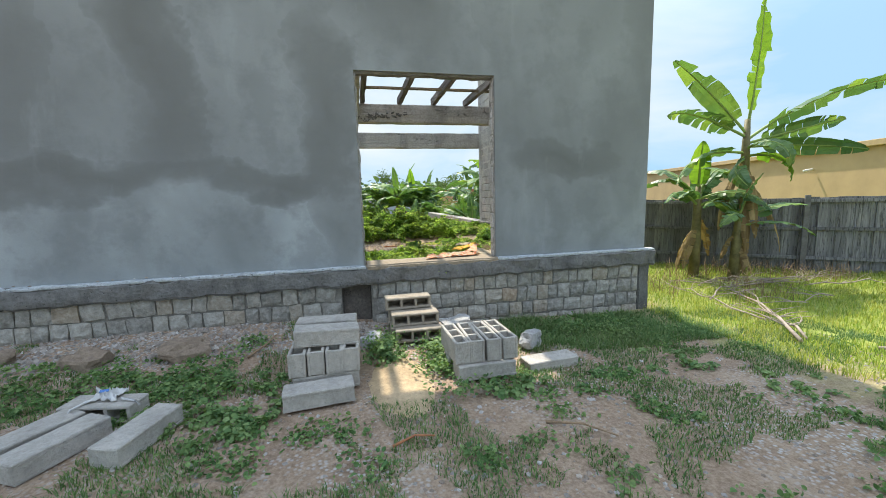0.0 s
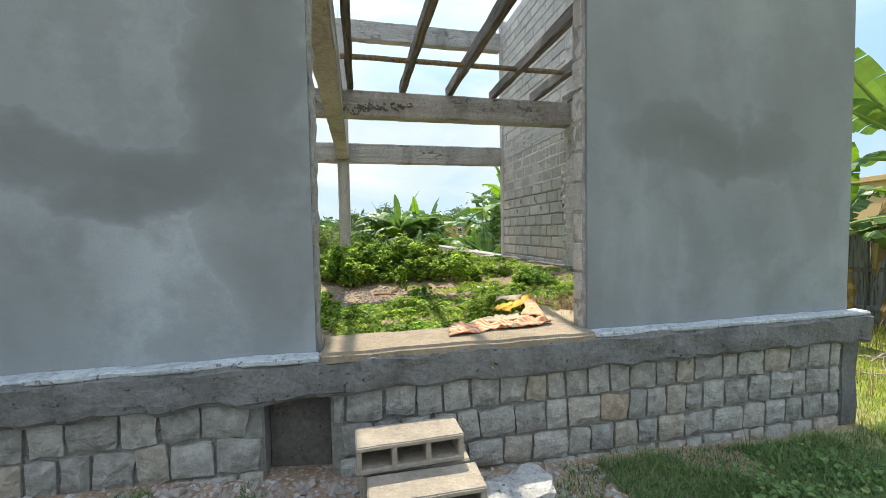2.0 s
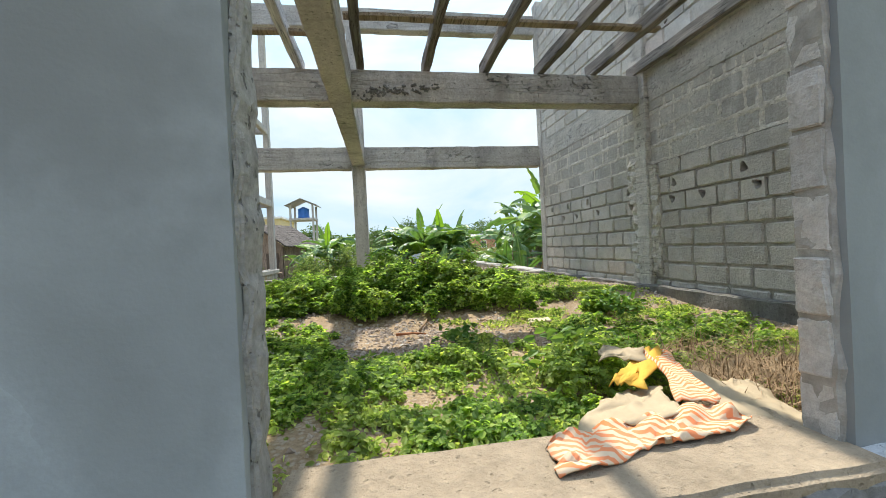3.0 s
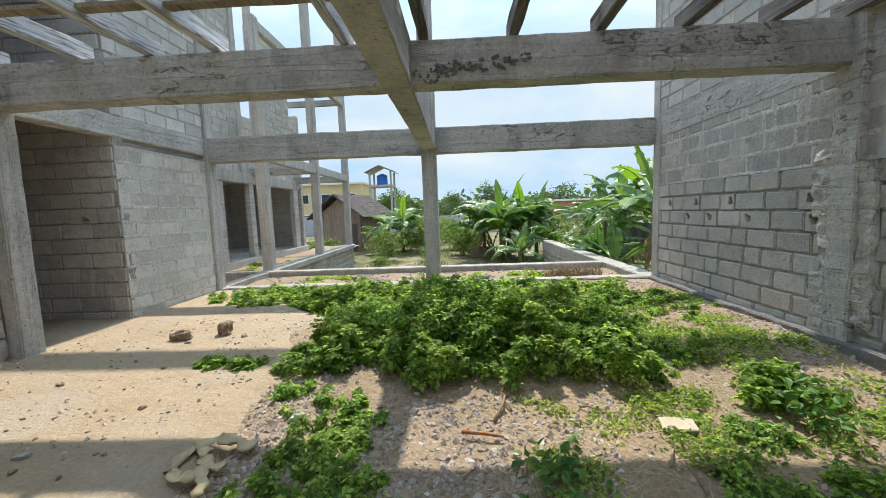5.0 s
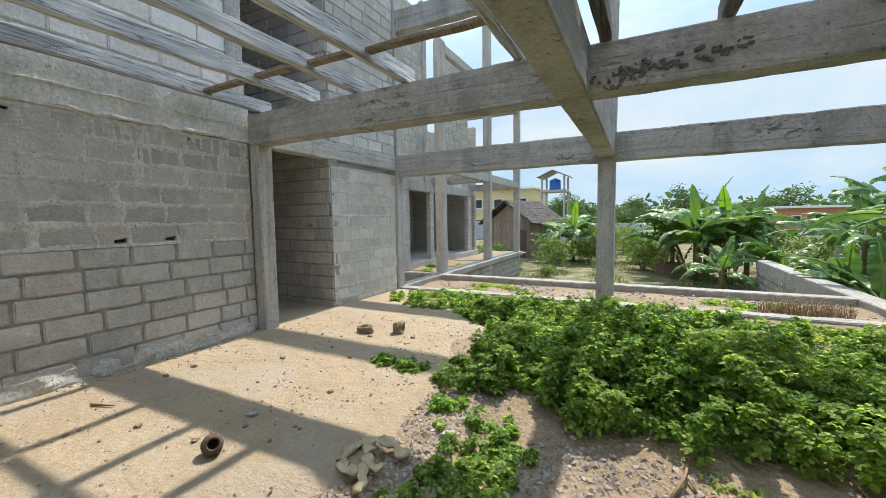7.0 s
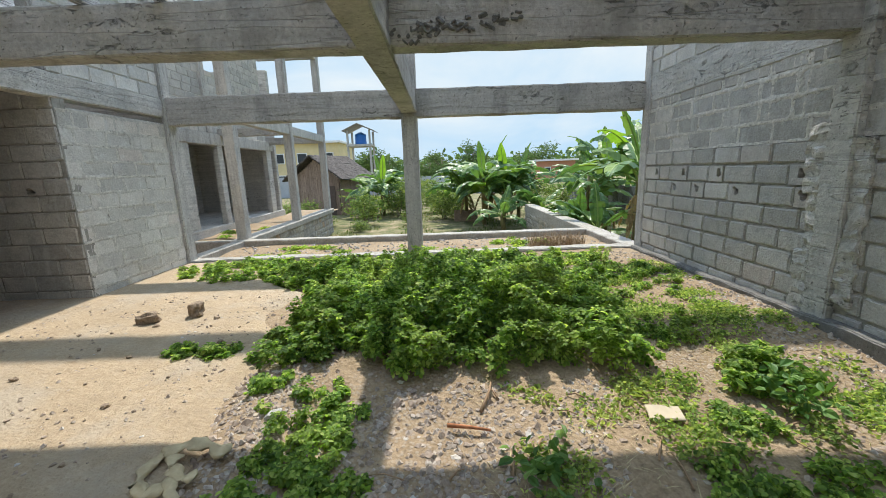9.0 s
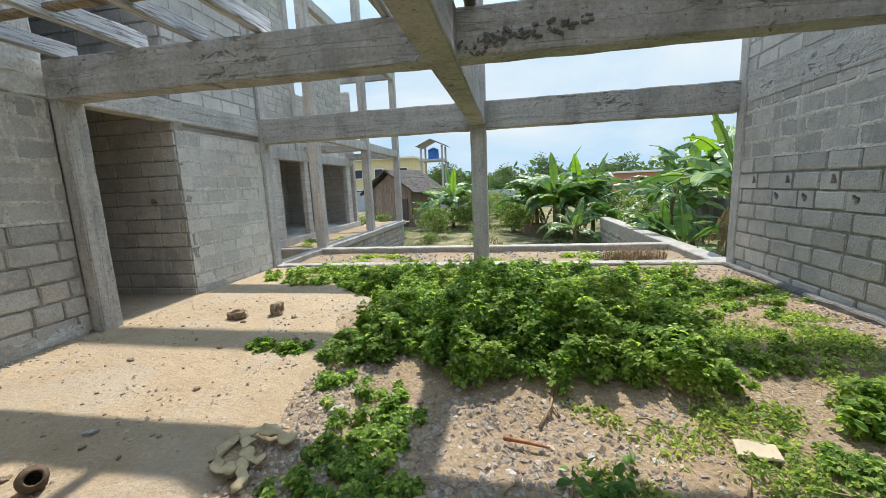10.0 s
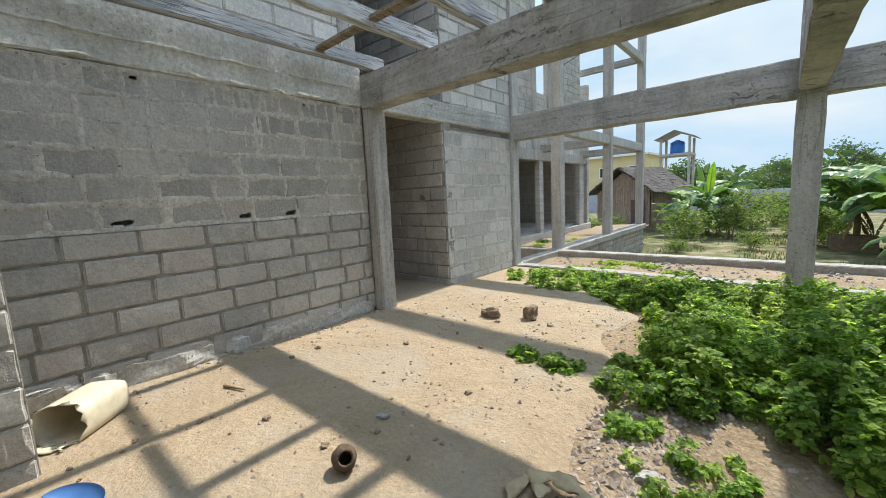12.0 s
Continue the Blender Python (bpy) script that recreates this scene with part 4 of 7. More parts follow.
M_STRIPE = stripe_material()
M_CREAM = plain("cream_cloth", (0.36, 0.29, 0.19), 0.9, vary=0.14, scale=9)
M_YELLOW = plain("yellow_cloth", (0.60, 0.34, 0.05), 0.85, vary=0.2)
M_KHAKI = plain("khaki_cloth", (0.44, 0.36, 0.22), 0.95, vary=0.25)
cloth = outside(thing("mattress_cover", cloth_sheet([(1.0, 4.95, 0.768), (1.72, 5.05, 0.768), (1.76, 5.22, 0.78), (1.02, 5.09, 0.768)], 34, 10, 0.06, 2.0), M_STRIPE,
              "torn orange-striped mattress cover crumpled on the door sill", "cloth", smooth=True))
part("panel", cloth_sheet([(1.10, 5.08, 0.772), (1.55, 5.14, 0.80), (1.70, 5.46, 0.76), (1.38, 5.40, 0.76)], 20, 14, 0.03, 5.0), M_CREAM, cloth, "cream backing of the cover", True)
part("panel", cloth_sheet([(1.72, 5.18, 0.76), (1.99, 5.06, 0.74), (2.10, 5.36, 0.76), (1.84, 5.62, 0.78)], 18, 14, 0.035, 8.0), M_CREAM, cloth, "cream backing of the cover", True)
part("band", cloth_sheet([(1.62, 5.22, 0.80), (1.76, 5.18, 0.80), (1.93, 5.72, 0.83), (1.80, 5.74, 0.83)], 8, 18, 0.04, 11.0), M_STRIPE, cloth, smooth=True)
part("lining", cloth_sheet([(1.44, 5.42, 0.80), (1.56, 5.38, 0.80), (1.92, 5.70, 0.84), (1.80, 5.74, 0.82)], 14, 6, 0.05, 14.0), M_YELLOW, cloth, "yellow lining of the cover", True)
part("patch", cloth_sheet([(1.56, 5.72, 0.82), (1.72, 5.58, 0.84), (1.80, 5.68, 0.86), (1.66, 5.84, 0.84)], 8, 6, 0.04, 17.0), M_CREAM, cloth, smooth=True)
def folded_strip(points, r, seed):
    """A flattened, wrinkled roll of cloth along points."""
    fine = [Vector(points[0])]
    for a, b in zip(points, points[1:]):
        fine += [Vector(a).lerp(Vector(b), k / 5) for k in range(1, 6)]
    n = len(fine) - 1
    verts, faces = tube(fine, [r * (0.8 + 0.35 * math.sin(seed + 0.9 * k) * (0 < k < n)) for k in range(n + 1)], 14)
    base = min(p[2] for p in points)
    out = []
    for v in verts:
        p = Vector(v)
        w = noise.noise_vector(p * 22 + Vector((seed, 0, 0)))
        out.append((p.x + 0.022 * w.x, p.y + 0.022 * w.y, base - 0.01 + (p.z - base) * 0.42 + 0.02 * w.z))
    return out, faces


rag = thing("rag", folded_strip([(-1.03, 7.46, ZF + 0.03), (-0.94, 7.53, ZF + 0.06), (-0.82, 7.52, ZF + 0.05), (-0.70, 7.46, ZF + 0.02)], 0.05, 1.0), M_KHAKI, "dusty khaki rag crumpled on the rubble", "rag", smooth=True)
for k, pts in enumerate(([(-1.03, 7.46, ZF + 0.02), (-1.05, 7.36, ZF + 0.03), (-1.02, 7.26, ZF + 0.02), (-0.95, 7.20, ZF + 0.02), (-0.88, 7.24, ZF + 0.03)], [(-0.97, 7.46, ZF + 0.03), (-0.92, 7.36, ZF + 0.05), (-0.84, 7.30, ZF + 0.04), (-0.77, 7.30, ZF + 0.02)],
                         [(-0.90, 7.36, ZF + 0.04), (-0.87, 7.26, ZF + 0.03), (-0.80, 7.18, ZF + 0.02), (-0.77, 7.10, ZF + 0.01)])):
    part("fold", folded_strip(pts, 0.034, 4.0 + 3 * k), M_KHAKI, rag, smooth=True)
rock(-0.62, 7.86, soil_height(-0.62, 7.86) + 0.01, 0.05, 0.04, 0.04, 10, PALES[1], "pale stone among the rubble")

M_SLABP = plain("pale_board", (0.46, 0.39, 0.28), 0.85, vary=0.1)
thing("board_offcut", moved(slab((-0.10, -0.065, 0), (0.10, 0.065, 0.018), 0.06, 0.004, 0.01, 3.0, 8.0), pose(1.83, 7.80, soil_height(1.83, 7.80) + 0.03, 4, -5, -12)), M_SLABP, "broken pale board lying on the weedy soil", "board")

# jerrycan with its end cut away
M_JERRY = plain("cream_plastic", (0.62, 0.55, 0.40), 0.6, vary=0.2, scale=7, spec=0.4)


def open_box(length, wide, high, thick, seed):
    """A round-edged plastic body, open and torn at one end."""
    ring = []
    for k in range(24):
        a = 2 * math.pi * k / 24
        c, s = math.cos(a), math.sin(a)
        r = (abs(c) ** 5 + abs(s) ** 5) ** -0.2
        ring.append((c * r, s * r))
    verts, faces, rows = [], [], 9
    for skin in (1.0, 1.0 - thick):
        for j in range(rows):
            t = j / (rows - 1)
            shrink = 1.0 - 0.16 * max(0, (t - 0.86) / 0.14) ** 2
            for k, (c, s) in enumerate(ring):
                x = length * t
                if j == 0:
                    x += 0.12 * noise.noise(Vector((c * 2.3, s * 2.3, seed))) + (0.10 if s > 0.4 else 0.0) * (1 - abs(c))
                verts.append((x, c * wide / 2 * shrink * skin, s * high / 2 * shrink * skin))
    o = rows * 24
    for j in range(rows - 1):
        for k in range(24):
            q = [j * 24 + k, j * 24 + (k + 1) % 24, (j + 1) * 24 + (k + 1) % 24, (j + 1) * 24 + k]
            faces += [q[::-1], [i + o for i in q]]
    for k in range(24):
        faces.append([k, (k + 1) % 24, (k + 1) % 24 + o, k + o])
    faces += [[(rows - 1) * 24 + k for k in range(24)], [(rows - 1) * 24 + k + o for k in range(24)][::-1]]
    return verts, faces


jerry_at = pose(-3.34, 6.06, ZF + 0.108, 0, 0, 135)
jerry = thing("jerrycan", open_box(0.42, 0.27, 0.22, 0.03, 4.0), M_JERRY, "cream plastic jerrycan with one end cut away, on the sandy floor", "jerrycan", smooth=True, at=jerry_at)
part("torn_flap", cloth_sheet([(-0.02, -0.10, -0.100), (-0.09, -0.09, -0.104), (-0.08, 0.06, -0.104), (0.0, 0.09, -0.100)], 8, 8, 0.02, 61.0), M_JERRY, jerry, "torn plastic flap", True)

M_BLUE = plain("blue_plastic", (0.07, 0.19, 0.46), 0.55, vary=0.15, spec=0.5)


def shell_dish(r, depth):
    verts, faces, n = [], [], 18
    for skin in (0.0, 0.008):
        for i in range(6):
            t = i / 5
            for k in range(n + 1):
                a = math.pi * k / n
                verts.append((r * t * math.cos(a) * 1.5, r * t * math.sin(a), depth * t * t + skin))
    o, m = 6 * (n + 1), n + 1
    for i in range(5):
        for k in range(n):
            q = [i * m + k, i * m + k + 1, (i + 1) * m + k + 1, (i + 1) * m + k]
            faces += [q[::-1], [j + o for j in q]]
    for k in range(n):
        faces.append([5 * m + k, 5 * m + k + 1, 5 * m + k + 1 + o, 5 * m + k + o])
    return verts, faces


thing("basin_shard", shell_dish(0.10, 0.06), M_BLUE, "broken piece of a blue plastic basin on the floor", "basin", smooth=True, at=pose(-2.55, 6.04, ZF + 0.004, 4, 3, 32))

# dry coconut shell, open at one end
M_COIR = plain("dry_husk", (0.11, 0.075, 0.05), 0.95, vary=0.4, scale=40)


def shell_ball(r, mouth, skin):
    verts, faces, n, rows = [], [], 20, 12
    for w in (1.0, skin):
        for j in range(rows):
            t = mouth + (math.pi - mouth) * j / (rows - 1)
            for k in range(n):
                a = 2 * math.pi * k / n
                p = Vector((math.sin(t) * math.cos(a), math.sin(t) * math.sin(a), math.cos(t) * 1.15)) * r * w
                p *= 1 + 0.09 * noise.noise(p * 26) + 0.05 * noise.noise(p * 70)
                if j == 0:
                    p.z += 0.012 * noise.noise(Vector((math.cos(a) * 3, math.sin(a) * 3, 1)))
                verts.append(tuple(p))
    o = rows * n
    for j in range(rows - 1):
        for k in range(n):
            q = [j * n + k, j * n + (k + 1) % n, (j + 1) * n + (k + 1) % n, (j + 1) * n + k]
            faces += [q[::-1], [i + o for i in q]]
    for k in range(n):
        faces.append([k, (k + 1) % n, (k + 1) % n + o, k + o])
    return verts, faces


thing("coconut_husk", shell_ball(0.064, 0.62, 0.8), M_COIR, "dry brown coconut husk with an open end", "coconut", smooth=True, at=pose(-1.80, 6.98, ZF + 0.060, 62, 0, 62))

# foam offcut and dead stems by the wall
thing("foam_offcut", moved(slab((-0.17, -0.11, 0), (0.17, 0.11, 0.12), 0.05, 0.02, 0.03, 5.0, 7.0), pose(3.28, 6.3, soil_height(3.28, 6.3) + 0.02, 6, 10, 25)), plain("white_foam", (0.72, 0.71, 0.68), 0.95, vary=0.12), "dirty white foam offcut beside dead stems", "foam")


def stick(points, r, material, label, name="stick"):
    return thing(name, tube(points, [r * (1 - 0.5 * i / (len(points) - 1)) for i in range(len(points))], 6), material, label, "stick", smooth=True)


M_STICK = plain("dry_stick", (0.30, 0.20, 0.12), 0.9, vary=0.3, scale=20)
M_RUST = plain("rusty_stick", (0.36, 0.15, 0.07), 0.9, vary=0.3, scale=20)
stick([(0.48, 7.78, ZF - 0.10), (0.62, 7.74, ZF - 0.09), (0.74, 7.72, ZF - 0.10)], 0.014, M_RUST, "reddish dry palm stalk on the soil")
stick([(0.70, 7.92, ZF - 0.11), (0.78, 8.1, ZF - 0.07), (0.82, 8.28, ZF - 0.06)], 0.012, M_STICK, "dry stick on the soil")
stick([(0.92, 7.48, ZF - 0.12), (1.02, 7.62, ZF - 0.09)], 0.012, M_STICK, "dry stick on the soil")
rs_ = random.Random(44)
for _ in range(26):
    x, y, a, r = rs_.uniform(-0.1, 3.2), rs_.uniform(7.0, 8.6), rs_.uniform(0, math.pi), rs_.uniform(0.05, 0.14)
    ends = [(x + k * r * math.cos(a), y + k * r * math.sin(a)) for k in (-1, 0, 1)]
    stick([(u, v, soil_height(u, v) + 0.012 + 0.02 * (q == 1)) for q, (u, v) in enumerate(ends)], rs_.uniform(0.004, 0.008), M_STICK, "thin dry stalk on the soil")
stick([(-3.3, 6.95, ZF + 0.012), (-3.1, 7.02, ZF + 0.014)], 0.012, M_STICK, "short dry stick on the sandy floor")
outside(stick([(0.27, 2.32, 0.0), (0.42, 2.37, 0.02), (0.55, 2.35, 0.01)], 0.010, M_RUST, "dry twig on the bare earth"))
outside(stick([(1.35, 2.35, -0.02), (1.55, 2.2, 0.02), (1.72, 2.06, -0.01)], 0.010, M_STICK, "dry twig on the bare earth"))
outside(stick([(-1.0, 4.0, 0.06), (-0.85, 4.15, 0.12), (-0.78, 4.3, 0.16)], 0.012, M_STICK, "dry twig on the rubble bank"))

# dead branches on the lawn
M_DEADWOOD = plain("grey_deadwood", (0.36, 0.29, 0.23), 0.95, vary=0.3, scale=15)


def dead_branch(x, y, heading, length, r, seed, label="dry bare branch lying on the grass"):
    rnd = random.Random(seed)
    a, p, pts = radians(heading), Vector((x, y, ground_height(x, y) + 0.05)), []
    for k in range(9):
        pts.append(p.copy())
        a += rnd.uniform(-0.22, 0.22)
        p = p + Vector((math.cos(a), math.sin(a), 0)) * length / 8
        p.z = ground_height(p.x, p.y) + 0.04 + rnd.uniform(0.0, 0.1)
    root = thing("dead_branch", tube(pts, [r * (1 - 0.09 * k) for k in range(9)], 6), M_DEADWOOD, label, "branch", group="dead branches", smooth=True)
    for k in range(int(length * 5)):
        s, b = pts[rnd.randrange(1, 8)], a + rnd.choice((-1, 1)) * rnd.uniform(0.3, 1.1)
        run, up = rnd.uniform(0.25, 0.7), rnd.uniform(-0.02, 0.3)
        mid = s + Vector((math.cos(b), math.sin(b), up)) * run * 0.5
        b += rnd.uniform(-0.5, 0.5)
        tip = mid + Vector((math.cos(b), math.sin(b), up * 0.7)) * run * 0.5
        part("twig", tube([s, mid, tip], [r * 0.4, r * 0.28, r * 0.12], 5), M_DEADWOOD, root, smooth=True)
    return root


for k, (x, y, heading, length, r) in enumerate(((4.75, 3.1, 57, 3.4, 0.022), (4.9, 3.15, 50, 2.6, 0.016), (5.3, 3.9, 62, 2.4, 0.014), (5.6, 5.0, 30, 2.2, 0.014), (6.3, 5.9, 10, 2.0, 0.012), (6.6, 5.6, -10, 2.4, 0.016),
                                                  (7.2, 5.6, 20, 2.2, 0.014), (8.0, 5.3, -20, 2.2, 0.014), (8.4, 5.5, 160, 2.0, 0.012), (5.2, 2.7, -35, 1.0, 0.02), (6.0, 6.3, -40, 1.8, 0.012), (7.6, 4.6, 200, 1.6, 0.012))):
    outside(dead_branch(x, y, heading, length, r, 60 + k))

# white plastic scrap on a block
M_SCRAP = plain("white_plastic", (0.58, 0.57, 0.54), 0.6, vary=0.3)
scrap = outside(thing("plastic_scrap", cloth_sheet([(-1.90, 3.22, 0.132), (-1.70, 3.20, 0.132), (-1.68, 3.31, 0.132), (-1.88, 3.33, 0.132)], 18, 14, 0.10, 31.0), M_SCRAP, "crumpled white plastic scrap with strings on a block", "plastic scrap", smooth=True))
part("string", tube([(-1.88, 3.22, 0.15), (-1.94, 3.12, 0.14), (-1.97, 3.06, 0.06), (-1.99, 3.02, 0.03)], 0.008, 6), M_SCRAP, scrap, smooth=True)
part("string", tube([(-1.66, 3.2, 0.15), (-1.56, 3.16, 0.14), (-1.50, 3.10, 0.13)], 0.008, 6), M_SCRAP, scrap, smooth=True)
part("label", moved(slab((-0.03, -0.012, 0), (0.03, 0.012, 0.004), 0.03, 0.001), pose(-1.79, 3.25, 0.2, 30, 0, 10)), M_BLUE, scrap, "blue printed patch")
M_CONC_STUB = plain("rusty_bar", (0.16, 0.10, 0.07), 0.8, 0.3)
for i, (x, y, z) in enumerate(((3.98, 12.7, 0.75), (3.98, 13.6, 0.75), (3.8, 12.4, 6.35), (-0.02, 12.4, 6.35), (0.06, 12.44, 6.35), (3.95, 9.0, 6.48))):
    thing("rebar_stub", tube([(x, y, z - 0.05), (x + 0.01, y, z + 0.14), (x + 0.015, y + 0.01, z + 0.26)], 0.006, 6), M_CONC_STUB, "rusty reinforcement bar standing out of the concrete", "rebar", group="reinforcement stubs")

# ---- plants ----
RNG = np.random.default_rng(7)
GREENS = [(0.0, (0.06, 0.115, 0.03)), (0.45, (0.15, 0.25, 0.052)), (0.8, (0.28, 0.395, 0.088)), (1.0, (0.48, 0.54, 0.18))]
M_WEED = leaf_material("weed_leaf", GREENS, 0.6, 0.5, 2.2)
M_WEED_PALE = leaf_material("pale_weed_leaf", [(0.0, (0.09, 0.15, 0.045)), (0.5, (0.25, 0.35, 0.095)), (1.0, (0.50, 0.54, 0.21))], 0.7, 0.42, 1.9)
M_WEED2 = leaf_material("broad_weed_leaf", [(0.0, (0.06, 0.14, 0.04)), (0.5, (0.12, 0.235, 0.06)), (1.0, (0.22, 0.34, 0.085))], 0.5, 0.3, 1.5)
M_GRASS = leaf_material("grass_blade", [(0.0, (0.14, 0.22, 0.045)), (0.45, (0.27, 0.36, 0.065)), (0.8, (0.42, 0.46, 0.10)), (1.0, (0.55, 0.48, 0.19))], 0.6, 0.35, 1.5)
M_WEED_YARD = leaf_material("yard_weed_leaf", [(0.0, (0.075, 0.155, 0.055)), (0.5, (0.155, 0.26, 0.09)), (1.0, (0.29, 0.39, 0.16))], 0.6, 0.3, 1.4)
# yard grass: the wall's shade is put into this darker, bluer green
M_GRASS_SHADE = leaf_material("shade_grass_blade", [(0.0, (0.07, 0.15, 0.05)), (0.6, (0.13, 0.235, 0.075)), (1.0, (0.26, 0.32, 0.13))], 0.6, 0.3, 1.3)
M_BANANA = leaf_material("banana_leaf", [(0.0, (0.06, 0.125, 0.05)), (0.5, (0.10, 0.19, 0.07)), (0.85, (0.13, 0.235, 0.065)), (1.0, (0.24, 0.34, 0.08))], 0.36, 0.28, 1.6)
M_YOUNG = leaf_material("young_banana_leaf", [(0.0, (0.13, 0.25, 0.03)), (1.0, (0.22, 0.35, 0.05))], 0.5, 0.42, 1.4)
M_DRYLEAF = leaf_material("dry_banana_leaf", [(0.0, (0.20, 0.13, 0.06)), (1.0, (0.42, 0.31, 0.15))], 0.8, 0.2, 1.0)
M_STEM = plain("banana_stem", (0.17, 0.145, 0.06), 0.6, vary=0.45, scale=5)
M_TREE = leaf_material("tree_leaf", [(0.0, (0.07, 0.12, 0.05)), (0.6, (0.11, 0.18, 0.065)), (1.0, (0.17, 0.24, 0.085))], 0.6, 0.25, 1.4)
M_SHRUB = leaf_material("shrub_leaf", [(0.0, (0.08, 0.135, 0.045)), (0.6, (0.19, 0.275, 0.08)), (1.0, (0.38, 0.43, 0.15))], 0.6, 0.3, 1.5)
M_BARK = plain("bark", (0.20, 0.16, 0.12), 0.95, vary=0.35, scale=12)
M_STRAW = plain("dead_stem", (0.27, 0.185, 0.105), 0.95, vary=0.35, scale=25)


def unit(v):
    return v / np.maximum(np.linalg.norm(v, axis=1, keepdims=True), 1e-9)


def leaf_cloud(p, size, upright=0.7, aspect=0.7, fold=0.25, lift=0.2):
    """Many small folded leaves at the points p."""
    k = len(p)
    size = np.broadcast_to(size, (k,)) * RNG.uniform(0.65, 1.3, k)
    nrm = RNG.normal(0, 0.55, (k, 3))
    nrm[:, 2] += upright * 1.2
    nrm = unit(nrm)
    d = RNG.normal(0, 1, (k, 3))
    d[:, 2] = lift
    t = unit(d - nrm * np.sum(d * nrm, 1, keepdims=True))
    s = np.cross(nrm, t)
    L, W = size[:, None], size[:, None] * aspect / 2
    v = np.stack([p, p + t * L * 0.3 + s * W * 0.9 + nrm * fold * W, p + t * L * 0.75 + s * W * 0.75 + nrm * fold * W, p + t * L - nrm * 0.12 * L,
                  p + t * L * 0.75 - s * W * 0.75 + nrm * fold * W, p + t * L * 0.3 - s * W * 0.9 + nrm * fold * W], 1)
    b = np.arange(k)[:, None] * 6
    f = np.concatenate([b + np.array([[0, 5, 4, 3]]), b + np.array([[0, 3, 2, 1]])], 0)
    return v.reshape(-1, 3), f


def blades(p, height, width=0.007, bend=0.5):
    k = len(p)
    h = np.broadcast_to(height, (k,)) * RNG.uniform(0.5, 1.3, k)
    a = RNG.uniform(0, 2 * np.pi, k)
    out = np.stack([np.cos(a), np.sin(a), np.zeros(k)], 1)
    side = np.stack([-np.sin(a), np.cos(a), np.zeros(k)], 1) * width / 2
    up = np.array([[0, 0, 1.0]])
    b = (RNG.uniform(0.1, 1, k) * bend * h)[:, None]
    v = np.stack([p - side, p + side, p + up * h[:, None] * 0.6 + out * b * 0.35 + side * 0.7, p + up * h[:, None] * 0.6 + out * b * 0.35 - side * 0.7, p + up * h[:, None] * 0.95 + out * b], 1)
    i = np.arange(k)[:, None] * 5
    quads, tips = i + np.array([[0, 1, 2, 3]]), i + np.array([[3, 2, 4]])
    return v.reshape(-1, 3), [list(q) for q in quads] + [list(q) for q in tips]


def stuff(name, vf, material, label, category):
    me = bpy.data.meshes.new(name)
    me.from_pydata(np.asarray(vf[0]).tolist(), [], [list(map(int, q)) for q in vf[1]])
    me.materials.append(material)
    return tagged(new(name, me), label, category, "", "stuff")


def cat(*parts_):
    vs, fs, o = [], [], 0
    for v, f in parts_:
        vs.append(np.asarray(v))
        fs += [[int(i) + o for i in q] for q in f]
        o += len(v)
    return np.concatenate(vs), fs


def mounds(spots, per_leaf, ground):
    """Leaf positions of low plants: spots of x, y, rx, ry, height, number of plants."""
    pts, sizes = [], []
    for cx, cy, rx, ry, h, k in spots:
        for _ in range(max(1, k // 5)):
            r, a = math.sqrt(RNG.uniform()), RNG.uniform(0, 2 * math.pi)
            bx, by = cx + rx * r * math.cos(a), cy + ry * r * math.sin(a)
            tall = h * (1 - 0.5 * r ** 2) * RNG.uniform(0.35, 1.35)
            for _ in range(5):
                x, y = bx + RNG.normal(0, 0.07), by + RNG.normal(0, 0.07)
                ph = tall * RNG.uniform(0.6, 1.15)
                n = int(per_leaf * RNG.uniform(0.6, 1.3))
                w = 0.05 + 0.2 * ph
                q = RNG.normal(0, 1, (n, 3)) * np.array([[w, w, 0]])
                q[:, 2] = ph * RNG.uniform(0.08, 1, n) ** 0.6
                q[:, :2] *= (1.25 - 0.6 * (q[:, 2:3] / max(ph, 0.01)) ** 2)
                q += np.array([[x, y, ground(x, y)]])
                pts.append(q)
    return np.concatenate(pts)


